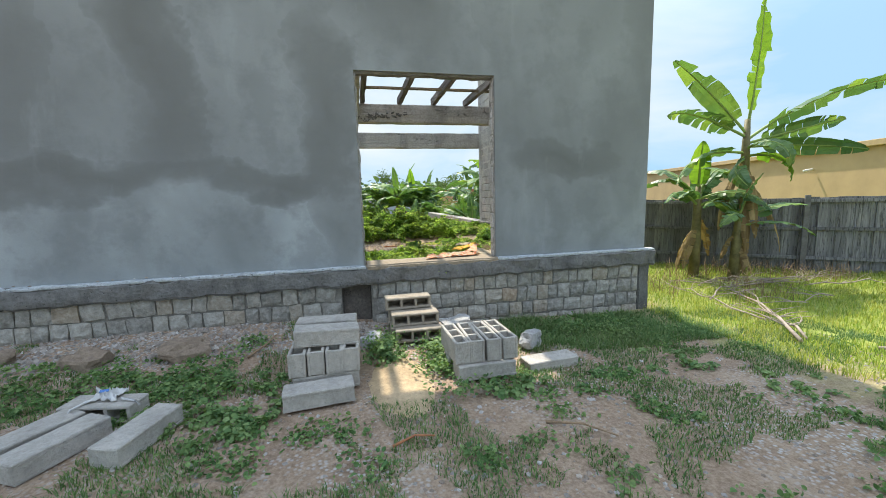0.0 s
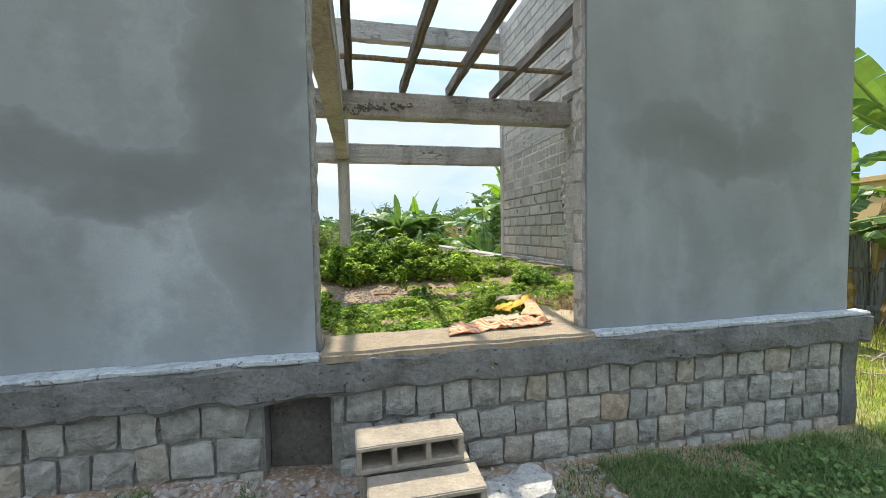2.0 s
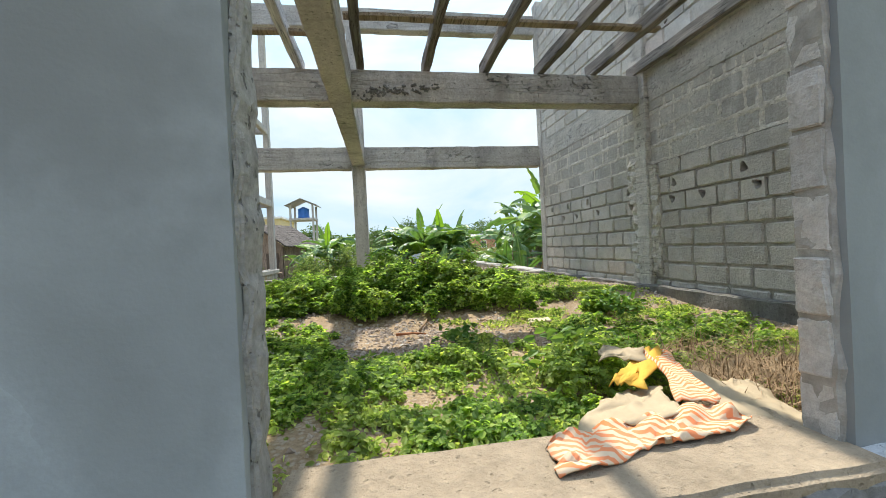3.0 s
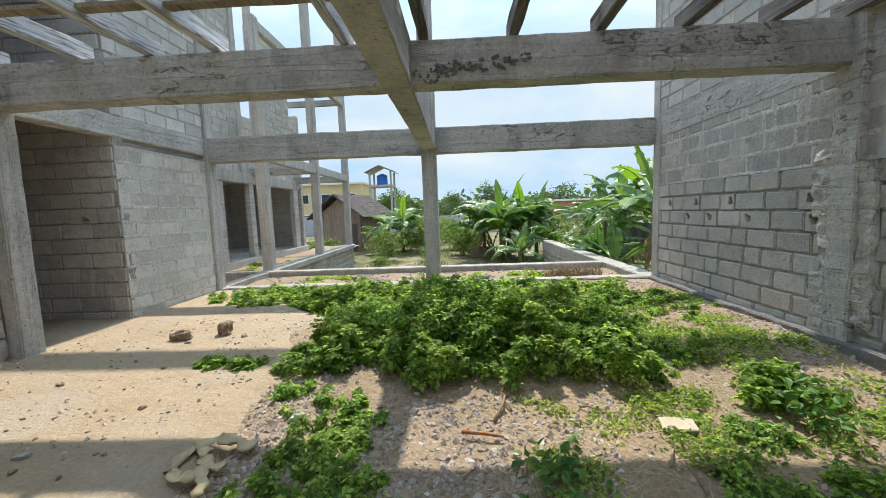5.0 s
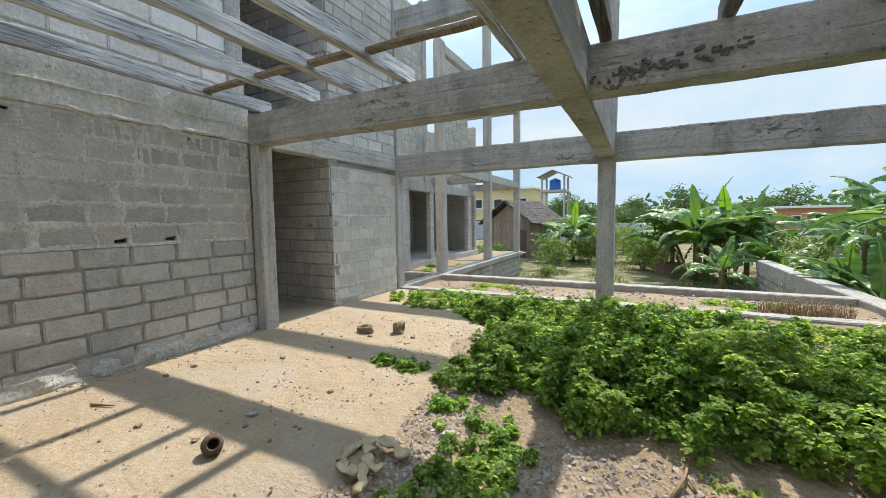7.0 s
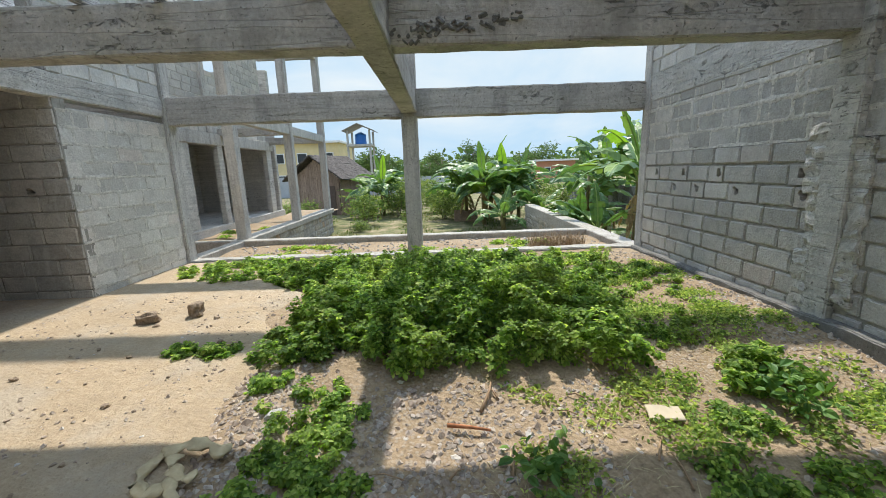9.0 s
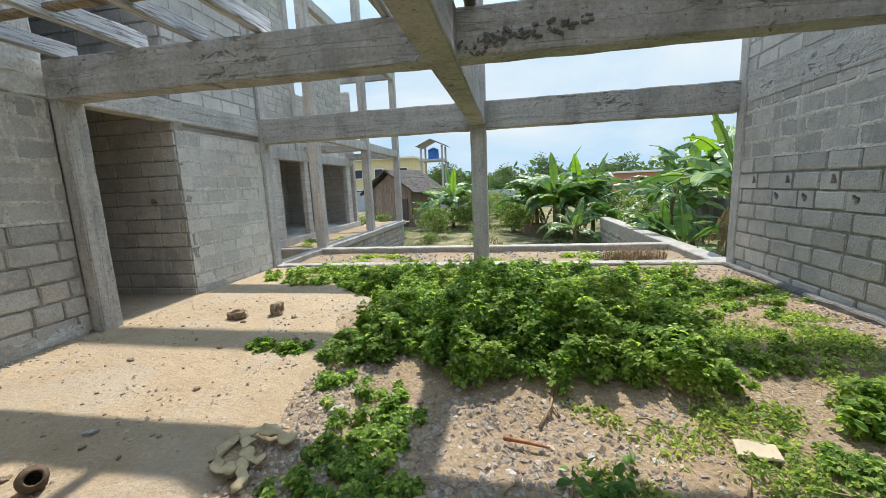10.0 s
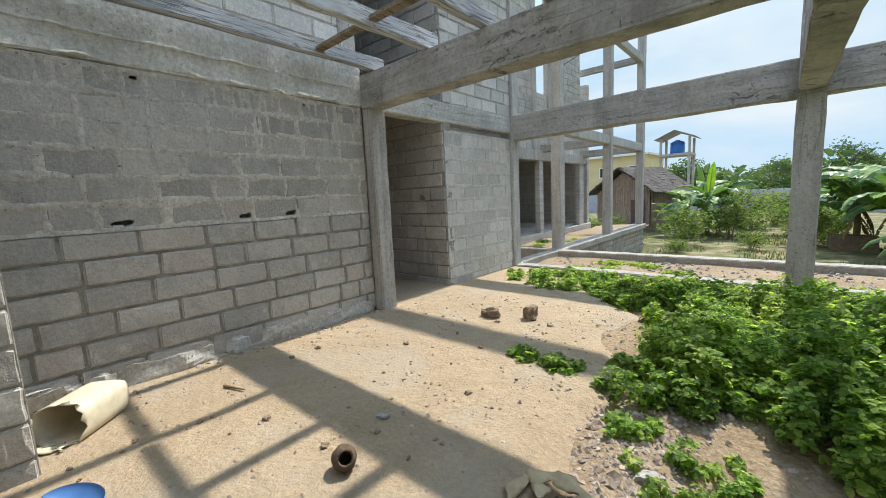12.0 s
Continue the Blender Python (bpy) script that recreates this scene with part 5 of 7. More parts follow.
def sprigs(tips, out, size, leaflets=5, aspect=0.8, droop=0.15):
    """Rosettes of rounded leaflets at the tips of shoots; out: the way each shoot looks."""
    k = len(tips)
    up = unit(out + np.array([[0, 0, 0.9]]) + RNG.normal(0, 0.5, (k, 3)))
    a0 = unit(np.cross(up, RNG.normal(0, 1, (k, 3))))
    b0 = np.cross(up, a0)
    scale = RNG.uniform(0.6, 1.25, k) * size
    verts = []
    for q in range(leaflets):
        ang = 2 * np.pi * q / leaflets + RNG.uniform(-0.45, 0.45, k)
        t = unit(a0 * np.cos(ang)[:, None] + b0 * np.sin(ang)[:, None] - up * (droop + RNG.uniform(-0.25, 0.3, k))[:, None])
        n = unit(up - t * np.sum(up * t, 1, keepdims=True) + RNG.normal(0, 0.18, (k, 3)))
        w = np.cross(n, t)
        L = (scale * RNG.uniform(0.75, 1.2, k))[:, None]
        W = L * aspect / 2
        p = tips + t * L * 0.12
        verts.append(np.stack([p, p + t * L * 0.28 + w * W * 0.9 + n * 0.2 * W, p + t * L * 0.72 + w * W * 0.85 + n * 0.2 * W, p + t * L - n * 0.1 * L,
                               p + t * L * 0.72 - w * W * 0.85 + n * 0.2 * W, p + t * L * 0.28 - w * W * 0.9 + n * 0.2 * W], 1))
    v = np.concatenate(verts, 0)
    b = np.arange(len(v))[:, None] * 6
    return v.reshape(-1, 3), np.concatenate([b + np.array([[0, 5, 4, 3]]), b + np.array([[0, 3, 2, 1]])], 0)


def bushes(spots, shoots, ground):
    """Tips of shoots on rounded leafy plants: spots of x, y, rx, ry, height, plants."""
    tips, outs = [], []
    for cx, cy, rx, ry, h, k in spots:
        for _ in range(k):
            r, a = math.sqrt(RNG.uniform()), RNG.uniform(0, 2 * math.pi)
            edge = 1 + 0.3 * noise.noise(Vector((math.cos(a) * 2 + cx, math.sin(a) * 2 + cy, 4)))
            x, y = cx + rx * r * edge * math.cos(a), cy + ry * r * edge * math.sin(a)
            ph = h * (1 - 0.45 * r ** 2) * RNG.uniform(0.6, 1.15) * (1 + 0.6 * noise.noise(Vector((x * 2.3, y * 2.3, 6))))
            w = 0.04 + 0.2 * ph
            n = max(3, int(shoots * (0.35 + ph / 0.45) * RNG.uniform(0.7, 1.2)))
            e, b = RNG.uniform(0.12, 1.0, n), RNG.uniform(0, 2 * np.pi, n)
            ring = w * np.sqrt(np.maximum(0.04, 1 - 0.85 * e ** 2)) * RNG.uniform(0.55, 1.1, n)
            tips.append(np.stack([x + ring * np.cos(b), y + ring * np.sin(b), np.full(n, ground(x, y)) + ph * e], 1))
            outs.append(np.stack([np.cos(b) * (1 - e), np.sin(b) * (1 - e), e], 1))
    return np.concatenate(tips), np.concatenate(outs)


room = [(0.65, 9.25, 1.45, 1.05, 0.46, 330), (0.1, 10.6, 1.75, 0.95, 0.36, 260), (1.55, 8.9, 0.6, 0.6, 0.42, 70), (-0.65, 8.95, 0.5, 0.55, 0.30, 60), (1.7, 10.4, 0.8, 0.9, 0.28, 80),
        (-2.6, 11.55, 1.0, 0.6, 0.20, 100), (-1.3, 11.3, 0.9, 0.7, 0.25, 90), (-1.57, 8.72, 0.34, 0.13, 0.14, 26), (2.65, 8.2, 0.35, 0.22, 0.25, 18), (1.5, 11.6, 1.2, 0.5, 0.18, 60)]
low = [(-0.36, 7.75, 0.30, 0.5, 0.12, 60), (-0.25, 7.1, 0.4, 0.35, 0.11, 50), (0.1, 6.55, 0.45, 0.4, 0.11, 60), (2.15, 7.15, 0.5, 0.32, 0.17, 46), (2.7, 6.9, 0.55, 0.4, 0.22, 46), (2.95, 10.5, 0.55, 0.7, 0.15, 46),
       (2.5, 8.8, 0.45, 0.2, 0.12, 22), (0.85, 6.8, 0.9, 0.3, 0.10, 70), (1.55, 6.25, 0.45, 0.32, 0.25, 40), (2.3, 7.75, 0.35, 0.15, 0.10, 12), (0.7, 5.95, 0.7, 0.28, 0.09, 60), (2.6, 11.6, 0.7, 0.4, 0.14, 30),
       (0.9, 7.12, 0.07, 0.07, 0.16, 4), (-0.75, 8.1, 0.2, 0.2, 0.10, 12), (-1.6, 12.1, 1.6, 0.2, 0.14, 30), (1.5, 12.1, 2.0, 0.2, 0.12, 30), (1.9, 6.6, 0.5, 0.35, 0.16, 36), (1.3, 9.9, 2.2, 1.6, 0.10, 60)]
stuff("weeds_room", sprigs(*bushes(room, 34, soil_height), 0.038), M_WEED, "dense bright green leafy weeds growing in the room", "weeds")
stuff("weeds_room_low", sprigs(*bushes(low, 30, soil_height), 0.030), M_WEED, "low green leafy weeds on stony soil", "weeds")
creeping = [(1.3, 6.3, 2.3, 1.0, 0.05, 260), (0.7, 5.95, 0.7, 0.3, 0.05, 80), (1.6, 8.6, 2.0, 1.0, 0.04, 60), (1.8, 11.0, 2.0, 1.2, 0.06, 150), (-0.9, 9.9, 0.9, 1.3, 0.05, 40), (2.6, 7.4, 1.2, 1.1, 0.05, 60),
            (2.7, 8.7, 1.0, 1.4, 0.045, 110), (2.9, 10.4, 0.8, 1.4, 0.05, 70), (0.9, 6.9, 1.6, 0.5, 0.05, 110), (1.0, 7.7, 0.9, 0.4, 0.03, 20), (2.35, 9.3, 0.3, 0.2, 0.06, 30), (3.0, 9.1, 0.35, 0.3, 0.06, 36), (2.0, 7.6, 0.3, 0.15, 0.05, 20), (3.2, 7.9, 0.4, 0.25, 0.06, 36)]
stuff("weeds_creeping", leaf_cloud(mounds(creeping, 34, soil_height), 0.031, 0.5, 0.66), M_WEED_PALE, "pale creeping weeds flat on stony soil", "weeds")
terrace = [(2.2, 13.4, 0.8, 0.4, 0.14, 30), (-2.4, 13.2, 1.2, 0.5, 0.14, 50), (0.2, 13.0, 0.8, 0.3, 0.12, 26), (-5.2, 16.5, 0.5, 1.2, 0.1, 20)]
stuff("weeds_terrace", leaf_cloud(mounds(terrace, 40, lambda x, y: ZF - 0.1), 0.045, 0.8, 0.7), M_WEED, "low weeds on the terrace", "weeds")
stuff("weeds_broad", leaf_cloud(mounds([(2.55, 7.9, 0.35, 0.2, 0.25, 10), (2.4, 6.9, 0.5, 0.4, 0.22, 12), (1.5, 6.3, 0.3, 0.3, 0.3, 10), (0.95, 7.3, 0.04, 0.04, 0.16, 1)], 14, soil_height), 0.075, 0.7, 0.62), M_WEED2, "broad-leaved bright green weeds", "weeds")

yard = [(-1.1, 3.45, 0.6, 0.7, 0.085, 70), (-1.75, 3.95, 0.9, 0.25, 0.10, 36), (0.3, 3.9, 0.16, 0.3, 0.25, 40), (0.85, 3.75, 0.16, 0.3, 0.18, 30), (0.95, 4.05, 0.3, 0.12, 0.13, 24), (1.45, 3.05, 0.35, 0.12, 0.12, 24),
        (0.82, 3.1, 0.12, 0.35, 0.12, 24), (1.7, 3.0, 0.4, 0.3, 0.07, 18), (2.6, 2.6, 0.8, 0.5, 0.05, 14), (-2.9, 3.9, 0.8, 0.5, 0.14, 60), (3.1, 1.7, 0.6, 0.4, 0.07, 18), (3.7, 3.3, 0.7, 0.4, 0.06, 14), (0.62, 2.2, 0.2, 0.15, 0.07, 10), (-0.6, 2.55, 0.5, 0.3, 0.07, 26)]
yard = [(x, y, rx * 1.25, ry * 1.25, h * 0.9, k) for x, y, rx, ry, h, k in yard]
yard_broad = [(-1.05, 3.3, 0.6, 0.5, 0.12, 70), (-0.75, 2.75, 0.3, 0.25, 0.08, 16), (-1.9, 3.75, 0.6, 0.2, 0.08, 24), (0.3, 3.85, 0.14, 0.28, 0.20, 18), (0.86, 3.6, 0.12, 0.4, 0.14, 18), (1.35, 2.85, 0.35, 0.1, 0.12, 16),
              (2.3, 2.9, 0.4, 0.2, 0.06, 9), (3.1, 3.1, 0.5, 0.3, 0.07, 12), (3.6, 2.4, 0.5, 0.3, 0.05, 8), (2.3, 2.2, 0.2, 0.15, 0.06, 4), (-3.0, 3.6, 0.6, 0.4, 0.10, 24)]
ry_ = random.Random(9)
yard += [(2.9, 4.2, 0.9, 0.4, 0.13, 60), (3.6, 3.6, 0.6, 0.3, 0.07, 25)]
for _ in range(110):
    x, y = ry_.uniform(-3.4, 5.2), ry_.uniform(1.0, 4.3)
    if noise.noise(Vector((x * 0.9, y * 0.9, 11))) > -0.12 and not (0.15 < x < 0.85 and 2.8 < y < 4.1):
        yard.append((x, y, ry_.uniform(0.06, 0.26), ry_.uniform(0.06, 0.2), ry_.uniform(0.03, 0.06), 5))
outside(stuff("weeds_yard", cat(leaf_cloud(mounds(yard, 15, ground_height), 0.034, 0.7, 0.8), sprigs(*bushes(yard_broad, 12, ground_height), 0.040, 4)), M_WEED_YARD, "low dark green weeds in the yard", "weeds"))


def scatter(n, x0, x1, y0, y1, keep, ground):
    p = np.stack([RNG.uniform(x0, x1, n), RNG.uniform(y0, y1, n)], 1)
    p = np.array([q for q in p if keep(q[0], q[1])])
    return np.array([(x, y, ground(x, y) - 0.005) for x, y in p])


def yard_grass(x, y):
    v = noise.noise(Vector((x * 1.1, y * 1.1, 9))) + 0.5 * noise.noise(Vector((x * 3.3, y * 3.3, 2)))
    by_wall = 0.9 if (1.9 < x < 4.4 and 3.6 < y < 4.75) else 0.0
    front = 0.35 if y < 2.2 and x < 1.6 else 0.45 if x < -0.6 and 3.3 < y < 4.1 else 0.0
    return v + by_wall + front + (0.36 if 1.4 < x else 0.05) > 0.34 and not (0.2 < x < 0.8 and 2.85 < y < 4.0) and y < 4.78


g1 = scatter(130000, -4.0, 6.0, 0.6, 4.8, yard_grass, ground_height)
outside(stuff("grass_yard", blades(g1, 0.045, 0.007, 1.4), M_GRASS_SHADE, "thin tufts of green grass on bare earth", "grass"))
g2 = scatter(15000, 1.9, 4.5, 3.5, 4.75, lambda x, y: noise.noise(Vector((x * 1.6, y * 1.6, 1))) > -0.35, ground_height)
outside(stuff("grass_wall", cat(blades(g2, 0.06, 0.006, 2.0), blades(g2[::4], 0.10, 0.006, 1.6)), M_GRASS_SHADE, "long green grass at the foot of the plinth, toned dark for shade", "grass"))
g3 = scatter(46000, 4.2, 11.0, 2.2, 9.0, lambda x, y: noise.noise(Vector((x * 0.8, y * 0.8, 1))) > -0.45, ground_height)
outside(stuff("grass_lawn", blades(g3, 0.085, 0.009, 0.9), M_GRASS, "sunlit yellow-green grass beside the house", "grass"))
g4 = scatter(14000, -4, 9, 14.5, 30, lambda x, y: noise.noise(Vector((x * 0.5, y * 0.5, 1))) > 0.05, ground_height)
M_GRASS_GARDEN = leaf_material("garden_grass_blade", [(0.0, (0.06, 0.10, 0.03)), (0.6, (0.14, 0.19, 0.055)), (1.0, (0.28, 0.27, 0.12))], 0.6, 0.3, 1.3)
stuff("grass_garden", blades(g4, 0.13, 0.025, 0.8), M_GRASS_GARDEN, "rough grass in the garden behind", "grass")
g5 = scatter(2600, 1.85, 3.35, 5.6, 6.6, lambda x, y: noise.noise(Vector((x * 1.5, y * 1.5, 2))) > -0.3, lambda x, y: soil_height(x, y) + 0.02 + 0.07 * RNG.uniform())
stuff("dead_stems", cat(blades(g5, 0.07, 0.006, 6.0), blades(g5[:900], 0.14, 0.005, 2.2)), M_STRAW, "flattened heap of brown dead stems by the doorway", "straw")
g8 = scatter(5200, 0.6, 3.7, 6.2, 11.5, lambda x, y: noise.noise(Vector((x * 1.2, y * 1.2, 8))) > -0.1, lambda x, y: soil_height(x, y) + 0.006)
M_CLIPPINGS = plain("dry_clippings", (0.40, 0.33, 0.19), 0.95, vary=0.35, scale=25)
stuff("dry_clippings", blades(g8, 0.016, 0.006, 7.0), M_CLIPPINGS, "pale dry grass clippings strewn on the soil", "straw")
g6 = scatter(1500, 5.0, 10.0, 4.6, 7.2, lambda x, y: noise.noise(Vector((x * 0.9, y * 0.9, 5))) > -0.1, ground_height)
outside(stuff("dead_brush", blades(g6, 0.32, 0.008, 1.3), M_STRAW, "dry grey brushwood before the fence", "brushwood"))
g7 = scatter(1200, 2.1, 3.4, 12.7, 13.4, lambda x, y: (x - 2.7) ** 2 + 3 * (y - 13) ** 2 < 0.3, lambda x, y: ZF - 0.08)
stuff("dead_tuft", blades(g7, 0.26, 0.007, 1.0), M_STRAW, "tuft of brown dead stems on the terrace", "straw")


def pebbles(p, size, material, name, label):
    """Small angular stones joined into one."""
    k = len(p)
    base = np.array([(1, 0, 0), (-1, 0, 0), (0, 1, 0), (0, -1, 0), (0, 0, 0.95), (0.6, 0.6, 0.55), (-0.6, 0.6, 0.45), (-0.6, -0.6, 0.45), (0.6, -0.6, 0.45)], float)
    tri = [(0, 5, 8), (5, 4, 8), (0, 2, 5), (2, 6, 5), (5, 6, 4), (2, 1, 6), (1, 7, 6), (6, 7, 4), (1, 3, 7), (3, 8, 7), (7, 8, 4), (3, 0, 8)]
    s = (np.broadcast_to(size, (k,)) * RNG.uniform(0.4, 1.5, k) ** 1.4)[:, None, None]
    jit = RNG.uniform(0.45, 1.35, (k, 9, 3))
    a = RNG.uniform(0, 2 * np.pi, k)
    v = base[None] * jit * s
    x, y = v[..., 0] * np.cos(a)[:, None] - v[..., 1] * np.sin(a)[:, None], v[..., 0] * np.sin(a)[:, None] + v[..., 1] * np.cos(a)[:, None]
    v = np.stack([x, y, v[..., 2]], -1) + p[:, None, :]
    f = (np.arange(k)[:, None, None] * 9 + np.array(tri)[None]).reshape(-1, 3)
    return stuff(name, (v.reshape(-1, 3), f), material, label, "gravel")


def gravel_material(name, stops):
    n = Nodes(name, 0.95, 0.15)
    c = n.ramp(n.island(), stops)
    return n.colour(n.mix(0.3, c, n.ramp(n.noise(60, 4), [(0.3, (0.15, 0.13, 0.11)), (0.7, (0.5, 0.47, 0.43))]))).m


M_GRAVEL = gravel_material("gravel", [(0.0, (0.18, 0.125, 0.085)), (0.5, (0.33, 0.245, 0.175)), (0.92, (0.44, 0.36, 0.28)), (1.0, (0.56, 0.54, 0.50))])
M_STONES = gravel_material("field_stones", [(0.0, (0.17, 0.13, 0.10)), (0.5, (0.29, 0.235, 0.185)), (0.92, (0.38, 0.33, 0.275)), (1.0, (0.52, 0.48, 0.42))])
M_RUBBLE = gravel_material("pale_rubble", [(0.0, (0.20, 0.175, 0.15)), (0.6, (0.32, 0.29, 0.255)), (0.95, (0.46, 0.43, 0.385)), (1.0, (0.66, 0.64, 0.60))])
pebbles(scatter(5200, -1.4, 3.8, 5.4, 12.2, lambda x, y: noise.noise(Vector((x * 1.4, y * 1.4, 3))) > -0.1, soil_height), 0.016, M_GRAVEL, "gravel_room", "loose stones on the soil of the room")
pebbles(scatter(800, -0.6, 1.4, 7.1, 8.3, lambda x, y: (x - 0.4) ** 2 / 0.8 + (y - 7.7) ** 2 / 0.3 < 1, soil_height), 0.019, M_GRAVEL, "stones_room", "larger brown stones on the soil")
pebbles(scatter(1500, -0.2, 1.6, 7.1, 8.2, lambda x, y: noise.noise(Vector((x * 2.2, y * 2.2, 12))) > -0.15, soil_height), 0.015, M_STONES, "stones_patch", "grey and brown stones on the bare soil patch")
pebbles(scatter(2600, -1.5, -0.35, 6.6, 8.7, lambda x, y: abs(x - floor_edge(y) - 0.32) < 0.24 + 0.12 * noise.noise(Vector((x * 3, y * 3, 0))), soil_height), 0.013, M_STONES, "gravel_floor_edge", "grey gravel spread along the floor's broken edge")
pebbles(scatter(160, -1.95, -0.4, 5.4, 8.9, lambda x, y: abs(x - floor_edge(y) - 0.1) < 0.4, soil_height), 0.026, M_GRAVEL, "rubble_coarse", "larger grey rubble along the floor's broken edge")
pebbles(scatter(5200, -1.95, -0.4, 5.4, 8.9, lambda x, y: abs(x - floor_edge(y) - 0.1) < 0.34 + 0.15 * noise.noise(Vector((x * 3, y * 3, 0))), soil_height), 0.015, M_GRAVEL, "rubble_floor_edge", "grey rubble along the floor's broken edge")
pebbles(scatter(2200, 2.6, 3.8, 7.0, 12.0, lambda x, y: x > 3.1 + 0.3 * noise.noise(Vector((x, y * 2, 0))), soil_height), 0.017, M_STONES, "rubble_east", "grey rubble along the wall")
pebbles(scatter(1500, -3.9, -1.2, 5.2, 10.3, lambda x, y: noise.noise(Vector((x * 1.2, y * 1.2, 4))) > -0.2, lambda x, y: ZF + 0.002), 0.010, M_GRAVEL, "grit_floor", "grit on the sandy floor")
pebbles(scatter(420, -3.95, -3.4, 5.4, 8.9, lambda x, y: x < -3.78 + 0.12 * noise.noise(Vector((0, y * 3, 0))), lambda x, y: ZF + 0.002), 0.014, M_RUBBLE, "rubble_west", "crumbled mortar along the wall's foot")
outside(pebbles(scatter(6500, -4.2, 4.2, 4.0, 4.84, lambda x, y: y > 4.0 + 0.3 * abs(noise.noise(Vector((x * 1.3, 0, 2)))) and not 1.9 < x, ground_height), 0.014, M_RUBBLE, "rubble_plinth", "grey stone chips heaped along the plinth"))
outside(pebbles(scatter(1300, -3.9, 1.6, 4.05, 4.8, lambda x, y: y > 4.1 + 0.3 * abs(noise.noise(Vector((x * 1.3, 0, 2)))), ground_height), 0.026, M_STONES, "rubble_bank", "broken stones heaped on the bank below the plinth"))
outside(pebbles(scatter(2600, -3.5, 5.5, 0.8, 4.2, lambda x, y: True, ground_height), 0.013, M_RUBBLE, "gravel_pale", "pale stone chips scattered on bare earth"))
outside(pebbles(scatter(9000, -3.5, 5.5, 0.8, 4.2, lambda x, y: noise.noise(Vector((x * 0.9, y * 0.9, 6))) > -0.12, ground_height), 0.012, M_GRAVEL, "gravel_yard", "brown gravel scattered on bare earth"))
pebbles(scatter(900, -3.8, 3.8, 12.6, 14.2, lambda x, y: True, lambda x, y: ZF - 0.085), 0.022, M_RUBBLE, "rubble_terrace", "rubble on the terrace")


# banana plants
def banana_leaf(length, width, rise, droop, torn, seed):
    """A leaf that leaves the origin along +x, rising by rise degrees and bending over by droop degrees; torn: the share of split edges."""
    rnd = random.Random(seed)
    n, pts, p, ang = 24, [], Vector((0, 0, 0)), radians(rise)
    for i in range(n + 1):
        pts.append(p.copy())
        ang -= radians(droop) / n * (0.4 + 1.2 * i / n)
        p = p + Vector((math.cos(ang), 0, math.sin(ang))) * length / n
    rib = tube(pts, [0.028 * (1 - 0.85 * i / n) + 0.003 for i in range(n + 1)], 5, False)
    verts, faces = [], []
    start = 4
    for side in (-1, 1):
        i = start
        while i < n:
            span = rnd.choice((1, 2, 2, 3)) if rnd.random() < torn else rnd.choice((4, 5, 7))
            j = min(n, i + span)
            sag, skew = rnd.uniform(0.15, 0.75) if rnd.random() < torn else rnd.uniform(0.0, 0.18), rnd.uniform(-0.02, 0.05)
            o = len(verts)
            for k in range(i, j + 1):
                t = (k - start) / (n - start)
                w = width / 2 * max(0.03, math.sin(math.pi * min(1, 0.06 + t * 0.94) ** 0.75)) ** 0.55
                d = (pts[min(k + 1, n)] - pts[max(k - 1, 0)]).normalized()
                up = Vector((-d.z, 0, d.x))
                shrink = 0.012 if k in (i, j) and span < 4 else 0.0
                mid = (i + j) / 2
                along = d * ((mid - k) * shrink * length * 0.6)
                for q, (fw, fu) in enumerate(((0.02, 0.0), (0.5, 0.16 - 0.25 * sag), (1.0, 0.10 - 1.0 * sag))):
                    wave = 0.03 * math.sin(k * 1.9 + q) * fw * width
                    verts.append(tuple(pts[k] + Vector((0, side * w * fw * (1 - 0.3 * sag), 0)) + up * (w * fu + wave) + along * fw + d * skew * fw * length * 0.3))
            for k in range(j - i):
                for q in range(2):
                    a = o + k * 3 + q
                    faces.append([a, a + 1, a + 4, a + 3])
            i = j
    return rib, (verts, faces)


M_RIB = plain("banana_rib", (0.22, 0.30, 0.08), 0.5, vary=0.2)


def banana_plant(at, height, leaves, seed, label, dry=3, rolls=()):
    """leaves: rows of azimuth, rise, droop, length, width, torn, and 1 for a young bright leaf."""
    rnd = random.Random(seed)
    root = thing("banana_plant", None, None, label, "banana plant", group="banana plants", at=at)
    lean = rnd.uniform(-0.08, 0.08)
    part("trunk", tube([(0, 0, -0.1), (lean * 0.4, 0.0, height * 0.4), (lean, 0.02, height * 0.8), (lean, 0.02, height)], [0.105, 0.095, 0.075, 0.05], 12), M_STEM, root, "streaked green and brown fibrous trunk", True)
    for k, (az, rise, droop, length, width, torn, young) in enumerate(leaves):
        roll = rolls[k] if k < len(rolls) else 0
        rib, blade = banana_leaf(length, width, rise, droop, torn, seed * 31 + k)
        m = Matrix.Translation((lean, 0.02, height * (0.93 - 0.02 * k))) @ Matrix.Rotation(radians(az), 4, "Z") @ Matrix.Rotation(radians(roll + rnd.uniform(-28, 28)), 4, Vector((math.cos(radians(rise)), 0, math.sin(radians(rise)))))
        leaf = part("leaf", blade, M_YOUNG if young else M_BANANA, root, "young bright green leaf" if young else "", False, m)
        part("midrib", rib, M_RIB, leaf, smooth=True)
    for k in range(dry):
        rib, blade = banana_leaf(height * 0.55, 0.22, -55, 30, 0.9, seed * 77 + k)
        part("dry_leaf", blade, M_DRYLEAF, root, "hanging dead brown leaf", False, Matrix.Translation((lean, 0.02, height * rnd.uniform(0.5, 0.85))) @ Matrix.Rotation(radians(rnd.uniform(0, 360)), 4, "Z"))
    return root


